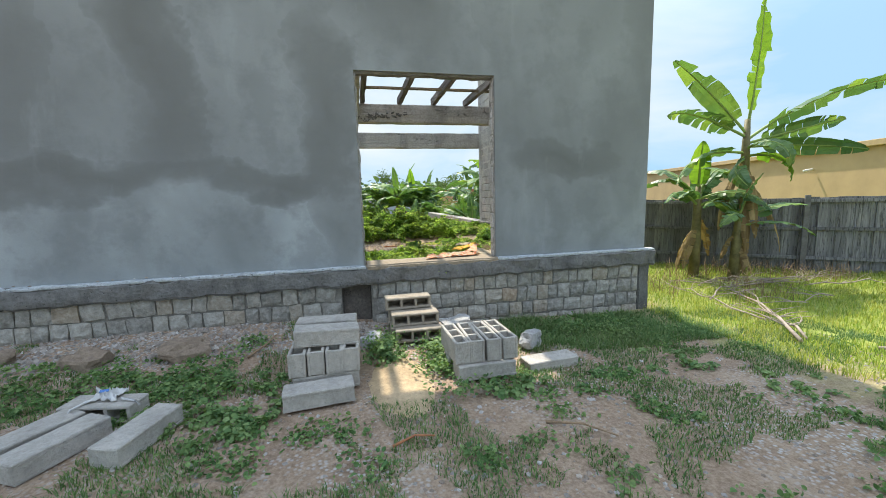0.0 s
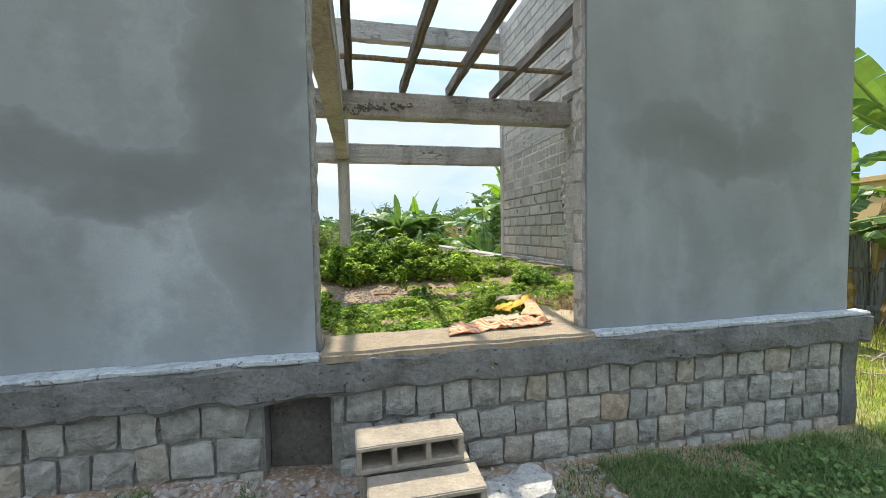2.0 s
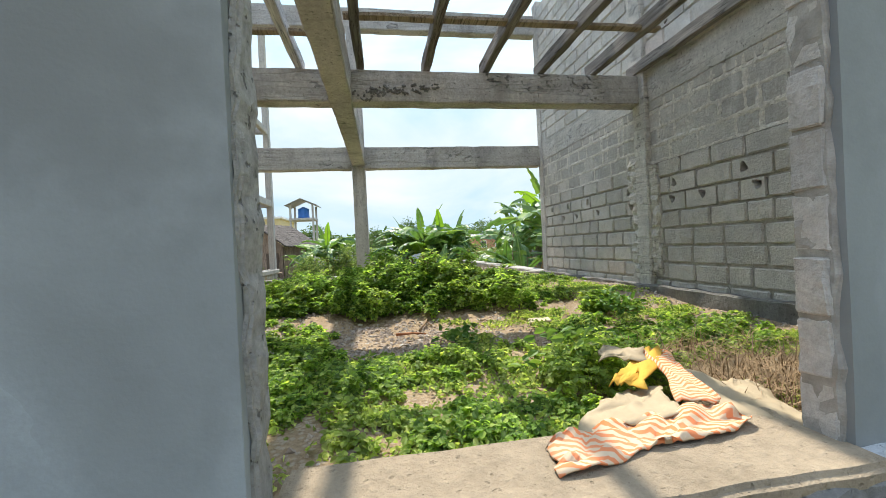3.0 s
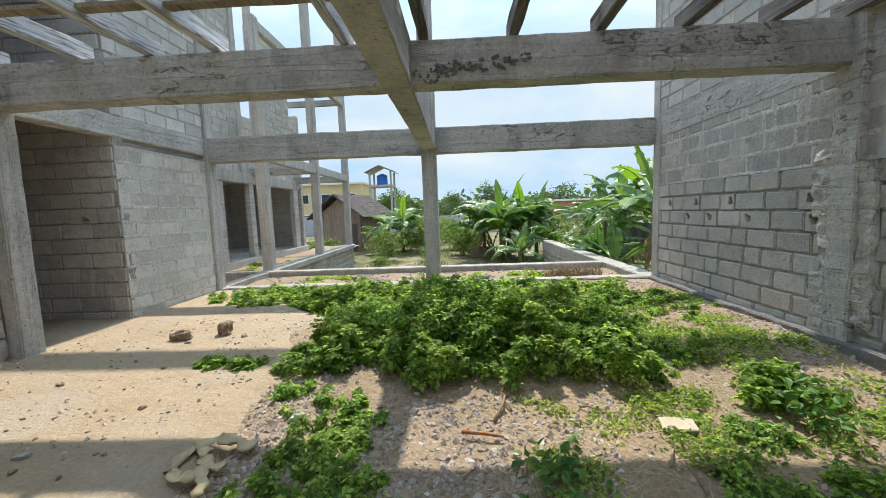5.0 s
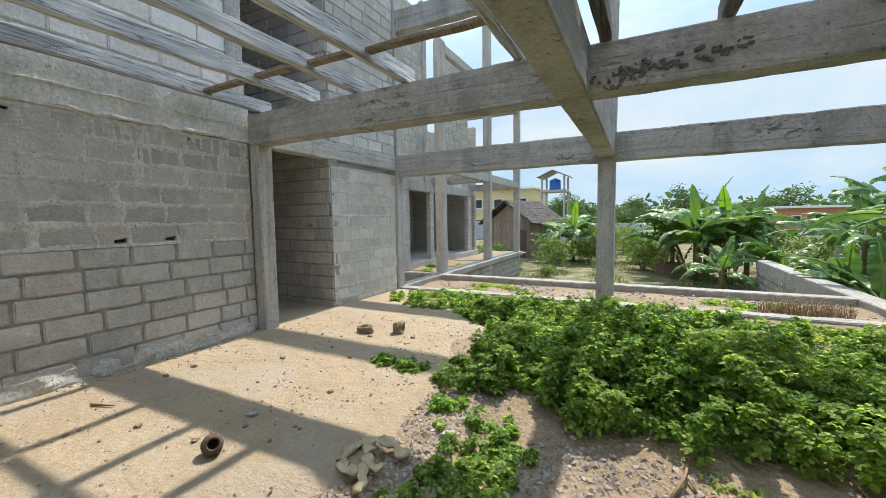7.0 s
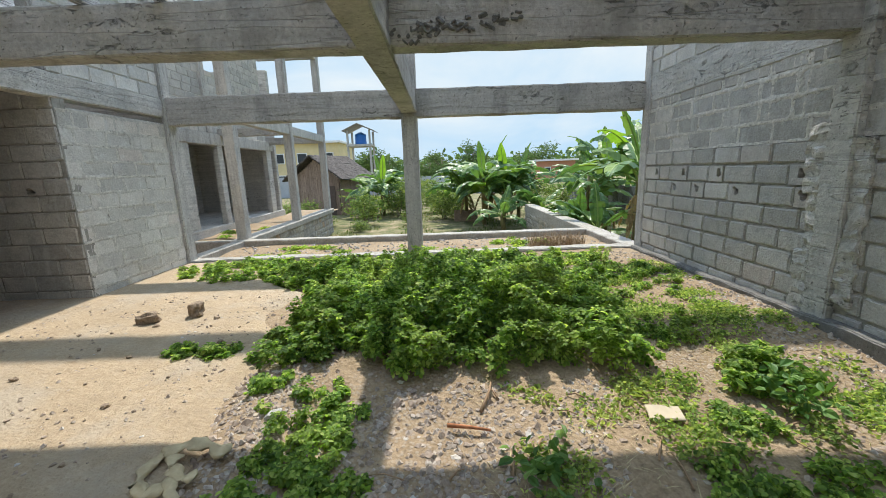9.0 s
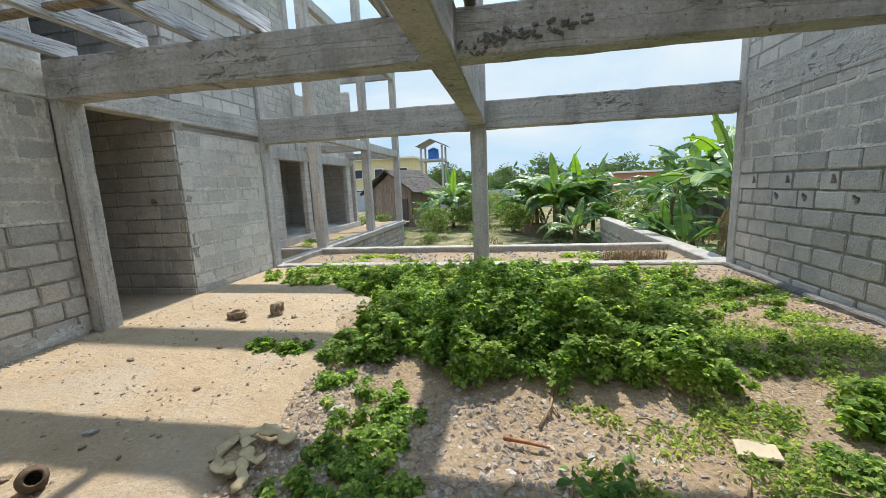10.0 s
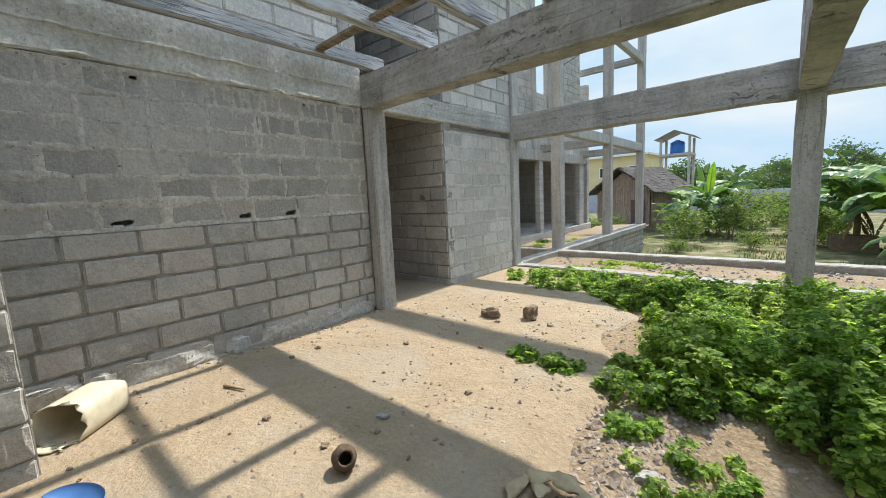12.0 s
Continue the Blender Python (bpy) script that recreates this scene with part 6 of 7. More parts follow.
def crown(seed, size, count=9):
    rnd = random.Random(seed)
    rows = [(rnd.uniform(0, 360), 78, 25, 0.8 * size, 0.4, 0.2, 1 if seed % 2 else 0)]
    for k in range(count):
        rows.append((k * 360 / count * 2.4 + rnd.uniform(-18, 18), rnd.uniform(20, 66), rnd.uniform(45, 110), size * rnd.uniform(0.85, 1.2), rnd.uniform(0.25, 0.32) * size, rnd.uniform(0.25, 0.85), 1 if rnd.random() < 0.08 else 0))
    return rows


# the plant at the fence, leaf by leaf
outside(banana_plant(pose(7.95, 6.5, -0.2), 3.15, [
    (-75, 84, -6, 2.4, 0.58, 0.15, 1), (166, 48, 30, 2.2, 0.5, 0.5, 0), (172, 26, 52, 2.2, 0.48, 0.95, 0), (-12, 36, 44, 3.0, 0.58, 0.85, 0), (-14, 14, 6, 1.9, 0.46, 0.8, 0),
    (-18, 2, 70, 1.9, 0.42, 0.6, 0), (-100, 30, 150, 1.2, 0.45, 0.3, 0), (180, 6, 62, 2.2, 0.48, 0.6, 0), (-50, 10, 120, 1.1, 0.4, 0.2, 1), (200, -10, 70, 1.6, 0.4, 0.6, 0)], 3, "tall banana plant with torn green leaves before the fence", 5, (0, 50, 35, -40, -50, -45, 0, 40, 0, 30)))
outside(banana_plant(pose(7.05, 6.75, -0.2), 1.85, crown(5, 1.35, 9), 5, "small banana plant before the fence", 4))
outside(banana_plant(pose(7.45, 6.2, -0.2), 1.3, crown(6, 1.15, 8), 6, "banana sucker before the fence", 2))
# the plants behind the terrace
RIGHT = [banana_plant(pose(5.45, 15.4, -0.25), 2.5, crown(12, 2.2, 12), 11, "large banana plant with broad torn leaves beyond the low wall", 5),
         banana_plant(pose(6.5, 17.4, -0.25), 2.7, crown(15, 2.2, 12), 12, "large banana plant with broad torn leaves beyond the low wall", 5)]
CLUMP = banana_plant(pose(2.4, 23.0, -0.28), 2.1, crown(13, 2.3, 18), 13, "banana plant in a dense clump in the garden", 6)
SUCKER = banana_plant(pose(2.9, 20.6, -0.28), 0.7, crown(14, 1.5, 9), 14, "young banana plant in the garden", 1)
for src, x, y, turn, s in ((CLUMP, 1.7, 24.2, 70, 0.92), (CLUMP, 3.4, 23.8, 150, 1.0), (RIGHT[0], 4.3, 24.8, 200, 0.95), (CLUMP, 3.0, 25.2, 260, 1.12), (SUCKER, 4.6, 21.8, 120, 1.3), (RIGHT[1], 7.0, 21.0, 90, 1.0),
                           (RIGHT[0], 5.9, 20.0, 300, 0.9), (CLUMP, -3.6, 33.0, 30, 1.0), (CLUMP, -2.7, 27.2, 190, 0.9), (SUCKER, -3.5, 27.6, 100, 1.2), (SUCKER, 5.0, 16.6, 40, 1.2), (CLUMP, 8.0, 25.0, 10, 1.0), (SUCKER, 4.9, 18.2, 210, 1.1)):
    c = copy_thing(src, pose(x, y, ground_height(x, y) - 0.05, 0, 0, turn))
    c.scale = (s, s, s)


# shrubs and trees
def ball_points(n, r, squash, seed, gaps=0.04):
    """Points of an uneven crown with gaps."""
    g = np.random.default_rng(seed)
    p = unit(g.normal(0, 1, (n * 2, 3))) * (g.uniform(0.12, 1, (n * 2, 1)) ** 0.6)
    keep = [q for q in p if noise.noise(Vector(q * 2.6) + Vector((seed, 0, 0))) > -gaps]
    p = np.array(keep)[:n] * r
    bump = np.array([1 + 0.75 * noise.noise(Vector(q) * (1.9 / r) + Vector((0, seed, 0))) for q in p])[:, None]
    return p * bump * np.array([[1, 1, squash]])


def shrub(x, y, r, h, seed, leaf, material, label, n=1300):
    root = thing("shrub", None, None, label, "shrub", group="garden shrubs", at=pose(x, y, ground_height(x, y)))
    for k in range(5):
        a = seed + k * 1.3
        part("stem", tube([(0.05 * math.cos(a), 0.05 * math.sin(a), -0.05), (r * 0.25 * math.cos(a), r * 0.25 * math.sin(a), h * 0.45), (r * 0.45 * math.cos(a), r * 0.45 * math.sin(a), h * 0.85)], [0.018, 0.014, 0.006], 6), M_BARK, root)
    p = ball_points(n, r, h / (2 * r), seed) + np.array([[0, 0, h * 0.55]])
    part("foliage", leaf_cloud(p, leaf, 0.4, 0.5), material, root, "small loose leaves")
    return root


SHRUBS = [shrub(-3.0, 23.5, 0.9, 1.5, 3, 0.12, M_SHRUB, "loose green shrub in the garden"), shrub(-1.8, 26.5, 1.0, 1.9, 8, 0.13, M_SHRUB, "tall loose green shrub in the garden"), shrub(0.6, 25.0, 0.8, 1.2, 14, 0.11, M_SHRUB, "loose green shrub in the garden")]
for k, (x, y, s, z) in enumerate(((-3.6, 26.0, 1.0, 1), (-2.4, 28.5, 1.2, 0), (-4.6, 22.8, 0.7, 2), (-6.6, 26.5, 0.9, 1), (-7.6, 26.0, 1.0, 0), (0.2, 28.0, 1.1, 1), (-0.9, 23.0, 0.7, 2), (1.3, 26.5, 1.0, 0), (-1.6, 31.0, 1.5, 1), (-0.4, 33.0, 1.6, 0), (1.6, 30.0, 1.3, 2), (5.8, 27.5, 1.5, 1), (-5.6, 31.5, 1.2, 2), (-2.9, 21.5, 0.6, 2), (7.5, 29.0, 1.5, 0), (-1.2, 27.5, 1.2, 0), (0.9, 28.2, 1.2, 1))):
    c = copy_thing(SHRUBS[z], pose(x, y, ground_height(x, y), 0, 0, 50 * k))
    c.scale = (s * 0.8, s * 0.8, s * (0.62 if k > 14 or x < -2 else 0.75))


def tree(x, y, h, r, seed, label):
    root = thing("tree", None, None, label, "tree", group="distant trees", at=pose(x, y, -0.3))
    part("trunk", tube([(0, 0, -0.2), (0.1, 0, h * 0.3), (0.05, 0.1, h * 0.7)], [0.3, 0.22, 0.1], 8), M_BARK, root, "", True)
    for k in range(5):
        a = seed + k * 1.26
        part("limb", tube([(0.08, 0.03, h * 0.4), (r * 0.35 * math.cos(a), r * 0.35 * math.sin(a), h * 0.6), (r * 0.65 * math.cos(a), r * 0.65 * math.sin(a), h * 0.72)], [0.12, 0.08, 0.03], 6), M_BARK, root)
    lumps = [leaf_cloud(ball_points(420, r * 0.55, 0.75, seed * 3 + k) + np.array([[r * 0.55 * math.cos(seed + k * 1.05), r * 0.55 * math.sin(seed + k * 1.05), h * (0.34 + 0.14 * (k % 4))]]), 0.42, 0.5, 0.55) for k in range(6)]
    part("crown", cat(*lumps), M_TREE, root, "uneven dark green crown")
    return root


TREES = [tree(-14.0, 92.0, 8.0, 4.2, 2, "broad tree on the horizon"), tree(8.0, 98.0, 9.5, 4.0, 5, "tall tree on the horizon"), tree(20.0, 88.0, 7.0, 5.0, 9, "spreading tree on the horizon")]
rt = random.Random(4)
for k in range(46):
    x = -75 + k * 4.1 + rt.uniform(-2, 2)
    c = copy_thing(TREES[k % 3], pose(x, rt.uniform(78, 150), -0.5, 0, 0, rt.uniform(0, 360)))
    s = rt.uniform(0.45, 0.85)
    c.scale = (s, s, s * rt.uniform(0.8, 1.1))

rw = np.random.default_rng(21)
wood = np.stack([rw.uniform(-120, 130, 9000), rw.uniform(96, 150, 9000), np.zeros(9000)], 1)
wood[:, 2] = [-0.5 + u * (5.5 + 3.0 * noise.noise(Vector((x * 0.09, y * 0.05, 0)))) for (x, y, _), u in zip(wood, rw.uniform(0, 1, 9000))]
stuff("woods_far", leaf_cloud(wood, 1.5, 0.5, 0.7), M_TREE, "belt of distant green woods", "woods")

# ---- fence, hut, tower and houses ----
M_FENCEP = plain("fence_post_wood", (0.15, 0.145, 0.14), 0.9, vary=0.25, scale=10)


def fence(name, a, b, height, label, lap=0.145):
    a, b = Vector(a), Vector(b)
    run = b - a
    n, ang = int(run.length / lap), math.degrees(math.atan2(run.y, run.x))
    root = thing(name, None, None, label, "fence", at=pose(a.x, a.y, ground_height(a.x, a.y) - 0.02, 0, 0, ang))
    rnd = random.Random(int(run.length * 10))
    boards = [mesh_of("board", slab((0, 0, 0), (lap + 0.014, 0.018, height), 0.4, 0.003, 0.006, 3.0 * k, 2.0), M_FENCE) for k in range(4)]
    for i in range(n):
        part("board", boards[i % 4], None, root, at=pose(i * lap, 0.022 * (i % 2) + rnd.uniform(0, 0.003), rnd.uniform(-0.03, 0.0), rnd.uniform(-0.6, 0.6), rnd.uniform(-0.7, 0.7), 0))
    for z in (0.28, height * 0.56, height - 0.12):
        part("rail", slab((0, -0.045, z), (run.length, -0.008, z + 0.07), 0.6, 0.004, 0.008, z), M_FENCE, root)
    for k in range(int(run.length / 1.9) + 1):
        part("post", slab((k * 1.9, -0.12, -0.05), (k * 1.9 + 0.09, -0.048, height + 0.03), 0.4, 0.006, 0.008, k * 2.0), M_FENCEP, root)
    return root


outside(fence("fence", (6.6, 8.95), (11.6, 4.6), 1.62, "weathered dark grey board fence with rails"))
fence("fence", (9.2, 13.0), (9.6, 34.0), 1.5, "weathered dark grey board fence with rails", 0.3)

M_OCHRE = plain("ochre_paint", (0.50, 0.355, 0.185), 0.85, vary=0.10, scale=1.2)
M_CREAMW = plain("cream_paint", (0.66, 0.54, 0.30), 0.85, vary=0.10, scale=0.8)
M_DARKW = plain("window_dark", (0.04, 0.045, 0.05), 0.3, vary=0.2)
M_WHITE = plain("white_paint", (0.75, 0.74, 0.70), 0.8, vary=0.08)
house = outside(thing("neighbour_house", None, None, "ochre rendered house beyond the fence", "house", at=pose(13.3, 7.7, -0.2, 0, 0, 72.5)))
part("wall", slab((-6, -5, 0), (16, 0, 2.78), 1.5, 0.01, 0.01, 2.0), M_OCHRE, house)
part("roof", slab((-6.1, -5.1, 2.78), (16.1, 0.12, 2.93), 1.5, 0.01, 0.01, 3.0), plain("parapet_paint", (0.53, 0.38, 0.20), 0.85, vary=0.1), house, "low ochre parapet")
part("rain_spout", tube([(1.6, 0.05, 2.3), (1.6, 0.3, 2.26)], 0.035, 8), M_WHITE, house, "short pale rain spout", True)


def far_house(x, y, w, d, h, material, label, windows, turn=0):
    root = thing("house", None, None, label, "house", at=pose(x, y, -0.4, 0, 0, turn))
    part("wall", slab((0, 0, 0), (w, d, h), 2.0, 0.02), material, root)
    part("roof", slab((-0.4, -0.5, h), (w + 0.4, d + 0.4, h + 0.28), 2.0, 0.02), M_WHITE, root, "flat roof with a white edge")
    for wx, wz, ww, wh in windows:
        win = part("window", slab((wx, -0.06, wz), (wx + ww, 0.05, wz + wh), 1.0, 0.01), M_WHITE, root, "white window frame")
        part("pane", slab((wx + 0.12, -0.08, wz + 0.12), (wx + ww - 0.12, -0.055, wz + wh - 0.12), 1.0, 0.005), M_DARKW, win, "dark window pane")
    return root


far_house(-23.5, 60.0, 10.4, 9.0, 6.6, M_CREAMW, "cream two-storey house with a flat roof", [(1.5, 4.0, 1.4, 1.4), (4.6, 4.0, 1.4, 1.4), (8.2, 4.0, 1.4, 1.4), (1.5, 1.0, 1.4, 1.5), (4.6, 1.0, 1.4, 1.5), (8.2, 1.0, 1.4, 1.5)])
far_house(16.5, 70.0, 6.0, 5.0, 3.3, plain("brick_paint", (0.50, 0.24, 0.15), 0.85, vary=0.12), "low brick-red house among trees", [(1.0, 1.2, 1.0, 1.2), (3.6, 1.2, 1.0, 1.2)])
M_FARWALL = plain("far_blockwork", (0.40, 0.42, 0.44), 0.9, vary=0.15, scale=1.0)
thing("garden_wall_far", join(slab((-26, 47, -0.5), (-9.5, 47.25, 1.9), 2.0, 0.02), slab((-9.5, 47, -0.5), (6.5, 47.25, 1.5), 2.0, 0.02)), M_FARWALL, "grey block boundary wall across the garden", "wall", "structure")

# thatched plank hut
M_THATCH = timber_material("old_thatch", (0.15, 0.13, 0.115), (0.065, 0.055, 0.05))
M_HUT = timber_material("hut_plank", (0.42, 0.32, 0.25), (0.22, 0.155, 0.12), 0.5, True)
hut = thing("hut", None, None, "plank hut with a grey thatched gable roof", "hut", at=pose(-6.85, 28.85, -0.3, 0, 0, -22))
HUT_W, HUT_H, HUT_D, RIDGE = 3.4, 2.17, 2.9, 3.42
planks = [mesh_of("plank", slab((0, 0, 0), (0.142, 0.03, 1), 0.5, 0.004, 0.006, 5.0 * k), M_HUT) for k in range(3)]
for i in range(23):
    x = -HUT_W / 2 + i * 0.145
    hgt = HUT_H + (RIDGE - 0.15 - HUT_H) * (1 - abs(x + 0.07) / (HUT_W / 2))
    part("plank", planks[i % 3], None, hut, at=pose(x, 0, 0) @ Matrix.Diagonal((1, 1, hgt, 1)))
for i in range(19):
    part("plank", planks[i % 3], None, hut, at=pose(HUT_W / 2, 0.03 + i * 0.15, 0, 0, 0, 90) @ Matrix.Diagonal((1, 1, HUT_H, 1)))
part("back_wall", slab((-HUT_W / 2, HUT_D, 0), (HUT_W / 2, HUT_D + 0.04, HUT_H), 0.6, 0.01), M_HUT, hut)
part("side_wall", slab((-HUT_W / 2 - 0.03, 0, 0), (-HUT_W / 2, HUT_D, HUT_H), 0.6, 0.01), M_HUT, hut)
part("door_frame", slab((0.55, -0.04, 0), (1.35, -0.005, 1.75), 0.3, 0.008, 0.005, 2.0), plain("hut_door", (0.10, 0.075, 0.06), 0.9), hut, "closed plank door")
SLOPE, RUN = math.atan2(RIDGE - HUT_H, HUT_W / 2), HUT_W / 2 + 0.28
for side in (-1, 1):
    y0, y1 = (-0.4, HUT_D + 0.4) if side > 0 else (-HUT_D - 0.4, 0.4)
    turn = Matrix.Translation((0, 0, RIDGE + 0.04)) @ Matrix.Rotation(0 if side > 0 else math.pi, 4, "Z") @ Matrix.Rotation(SLOPE, 4, "Y")
    for k in range(9):
        u = (8 - k) * RUN / math.cos(SLOPE) / 9
        part("thatch_course", slab((u - 0.02, y0, 0.012 * (8 - k) * 0 + 0.004 * (k % 2)), (u + 0.36, y1, 0.09), 0.12, 0.02, 0.05, 9.0 * k + side, 6.0), M_THATCH, hut, at=turn @ Matrix.Rotation(radians(-3), 4, "Y"))

# water tower
M_TANK = plain("blue_tank", (0.03, 0.17, 0.55), 0.45, vary=0.12, spec=0.5)
tower = thing("water_tower", None, None, "concrete water tower with a blue tank under a small gable roof", "water tower", at=pose(-7.15, 45.0, -0.4))
for sx in (-1, 1):
    for sy in (-1, 1):
        part("post", slab((sx * 1.05 - 0.09, sy * 1.05 - 0.09, 0), (sx * 1.05 + 0.09, sy * 1.05 + 0.09, 6.5), 0.8, 0.01), M_COLUMN, tower)
for z in (2.4, 5.0):
    part("platform" if z > 3 else "brace", slab((-1.2, -1.2, z), (1.2, 1.2, z + 0.2), 0.8, 0.01) if z > 3 else join(slab((-1.05, -1.13, z), (1.05, -0.97, z + 0.16), 1, 0.01), slab((-1.05, 0.97, z), (1.05, 1.13, z + 0.16), 1, 0.01)), M_COLUMN, tower)
tank = part("tank", tube([(0, 0, 5.2), (0, 0, 5.24), (0, 0, 5.5), (0, 0, 5.54), (0, 0, 5.8), (0, 0, 5.84), (0, 0, 6.15), (0, 0, 6.28)], [0.52, 0.55, 0.55, 0.53, 0.55, 0.53, 0.54, 0.3], 20), M_TANK, tower, "blue plastic water tank", True)
part("lid", tube([(0, 0, 6.27), (0, 0, 6.36)], [0.2, 0.18], 14), M_TANK, tank, "", True)
for side in (-1, 1):
    part("roof_sheet", moved(slab((0, -1.5, 0), (1.62, 1.5, 0.05), 0.4, 0.01, 0.01, 4.0), Matrix.Translation((0, 0, 7.05)) @ Matrix.Rotation(0 if side > 0 else math.pi, 4, "Z") @ Matrix.Rotation(radians(24), 4, "Y")), plain("tin_roof", (0.34, 0.33, 0.32), 0.6, 0.4), tower, "grey tin roof sheet")

# planter box, cables
thing("trough", join(slab((1.1, 24.1, -0.4), (2.2, 24.2, 0.18), 0.4, 0.01, 0.01), slab((1.1, 24.7, -0.4), (2.2, 24.8, 0.18), 0.4, 0.01, 0.01), slab((1.1, 24.2, -0.4), (1.2, 24.7, 0.178), 0.4, 0.01, 0.01), slab((2.1, 24.2, -0.4), (2.2, 24.7, 0.178), 0.4, 0.01, 0.01)), plain("brown_concrete", (0.25, 0.18, 0.13), 0.9), "brown concrete trough in the garden", "trough")
M_CABLE = plain("black_cable", (0.03, 0.03, 0.03), 0.6)
for k, (z0, z1) in enumerate(((6.5, 8.5), (6.3, 8.1), (5.9, 8.3))):
    thing("cable", tube([(-6.22 + 2.1 * t, 18.5 + 2.9 * t, z0 + (z1 - z0) * t - 0.5 * t * (1 - t)) for t in [i / 10 for i in range(11)]], 0.012, 5), M_CABLE, "slack black cable tied to a post", "cable", group="overhead cables")

# ---- blocks and stones, piece by piece ----
def block_face(length, height, seed, hole=None, size=1.0, wide=1.75):
    """A block's outer part; its face looks to -y. hole: x, z of an opening broken through it."""
    if hole is None:
        return slab((-length / 2, 0, -height / 2), (length / 2, 0.07, height / 2), 0.085, 0.012, 0.009, seed, 9.0)
    hx, hz = hole
    rnd = random.Random(seed)
    n, verts, faces = 16, [], []
    for k in range(n):
        a = 2 * math.pi * k / n
        c, s = math.cos(a), math.sin(a)
        m = 1 / max(abs(c), abs(s))
        verts.append((length / 2 * max(-1, min(1, c * m)), 0.0, height / 2 * max(-1, min(1, s * m))))
    for depth in (0.0, 0.10):
        for k in range(n):
            a = 2 * math.pi * k / n
            r = 0.036 + 0.008 * math.sin(2 * a + seed) + 0.007 * math.sin(3 * a + 2 * seed) + rnd.uniform(-0.003, 0.003)
            r *= size
            verts.append((max(-length / 2 + 0.01, min(length / 2 - 0.01, hx + r * wide * math.cos(a))), depth, max(-height / 2 + 0.01, min(height / 2 - 0.01, hz + r * math.sin(a)))))
    for k in range(n):
        verts.append((verts[k][0], 0.07, verts[k][2]))
    for k in range(n):
        j = (k + 1) % n
        faces += [[k, j, n + j, n + k], [n + k, n + j, 2 * n + j, 2 * n + k], [3 * n + k, 3 * n + j, j, k]]
    return verts, faces


FACES = {}
JOINTS = collections.defaultdict(list)      # by wall: upright joints as along, low, high


def lay_blocks(ob, run, plane, face, a0, a1, z0, z1, holes, seed, row_h, flush):
    rnd = random.Random(seed)
    turn = 0 if run == "x" else (90 if face > 0 else -90)
    left = list(holes)
    rows = int(math.ceil((z1 - z0) / row_h - 0.3))
    for r in range(rows):
        w0 = z0 + r * row_h
        w = w0 + row_h / 2
        smooth_row = w > flush
        gap = 0.010 if smooth_row else 0.026 if seed == 3 else 0.022 if seed == 1 else 0.014
        h = min(row_h, z1 - w0) - gap
        u = a0 - (0.0 if r % 2 else BLOCK_L / 2) - rnd.uniform(0, 0.06)
        while u < a1 - 0.03:
            v = u + BLOCK_L * rnd.choice((1.0, 1.0, 1.0, 1.06, 0.94, 1.1, 0.62 if seed in (1, 3) else 1.0))
            lo, hi = max(a0, u) + gap / 2, min(a1, v) - gap / 2
            u = v
            if hi - lo < 0.06:
                continue
            c = (lo + hi) / 2
            JOINTS[ob.name].append((hi + gap / 2, w0, w0 + row_h))
            hole = next((q for q in left if lo <= q[0] <= hi and abs(q[1] - w) <= row_h / 2), None)
            proud = rnd.uniform(-0.002, 0.003) + (0.002 if smooth_row else 0.012 if seed in (1, 3) else 0.008)
            spot = Vector((plane + face * proud, c, w)) if run == "y" else Vector((c, plane + face * proud, w))
            # darker blocks: smooth upper rows, and the passage wall with shade put into colour
            dusk = seed == 5 or seed in (1, 3) and smooth_row
            if hole:
                left.remove(hole)
                off = (hole[0] - c) * (1 if turn in (0, 90) else -1)
                mesh = mesh_of("block", block_face(hi - lo, h, seed * 100 + r, (max(-(hi - lo) / 2 + 0.06, min((hi - lo) / 2 - 0.06, off)), max(-0.06, min(0.06, hole[1] - w))), 0.5 if hole[1] > 2.9 else 1.2 if seed == 3 else 1.0, 1.1 if seed == 3 else 1.75), M_BLOCK_DUSK if dusk else M_BLOCK)
                m = Matrix.Translation(spot) @ Matrix.Rotation(radians(turn), 4, "Z")
            else:
                key = rnd.randrange(7) + (10 if ob.name == "wall_west_upper" else 30 if "beside" in ob.name or "east_upper" in ob.name else 20 if dusk else 0)
                if key not in FACES:
                    FACES[key] = mesh_of("block", block_face(BLOCK_L - 0.014, ROWS_H - 0.014, key * 13.0), M_BLOCK_MID if key > 29 else M_BLOCK_DUSK if key > 19 else M_BLOCK_PALE if key > 9 else M_BLOCK)
                mesh = FACES[key]
                m = Matrix.Translation(spot) @ Matrix.Rotation(radians(turn), 4, "Z") @ Matrix.Rotation(radians(rnd.uniform(-0.8, 0.8)), 4, "Y") @ Matrix.Diagonal(((hi - lo) / (BLOCK_L - 0.014), 1, h / (ROWS_H - 0.014), 1))
            piece = new("block", mesh)
            piece.parent, piece.matrix_basis = ob, m


for row in PIECES:
    lay_blocks(*row)


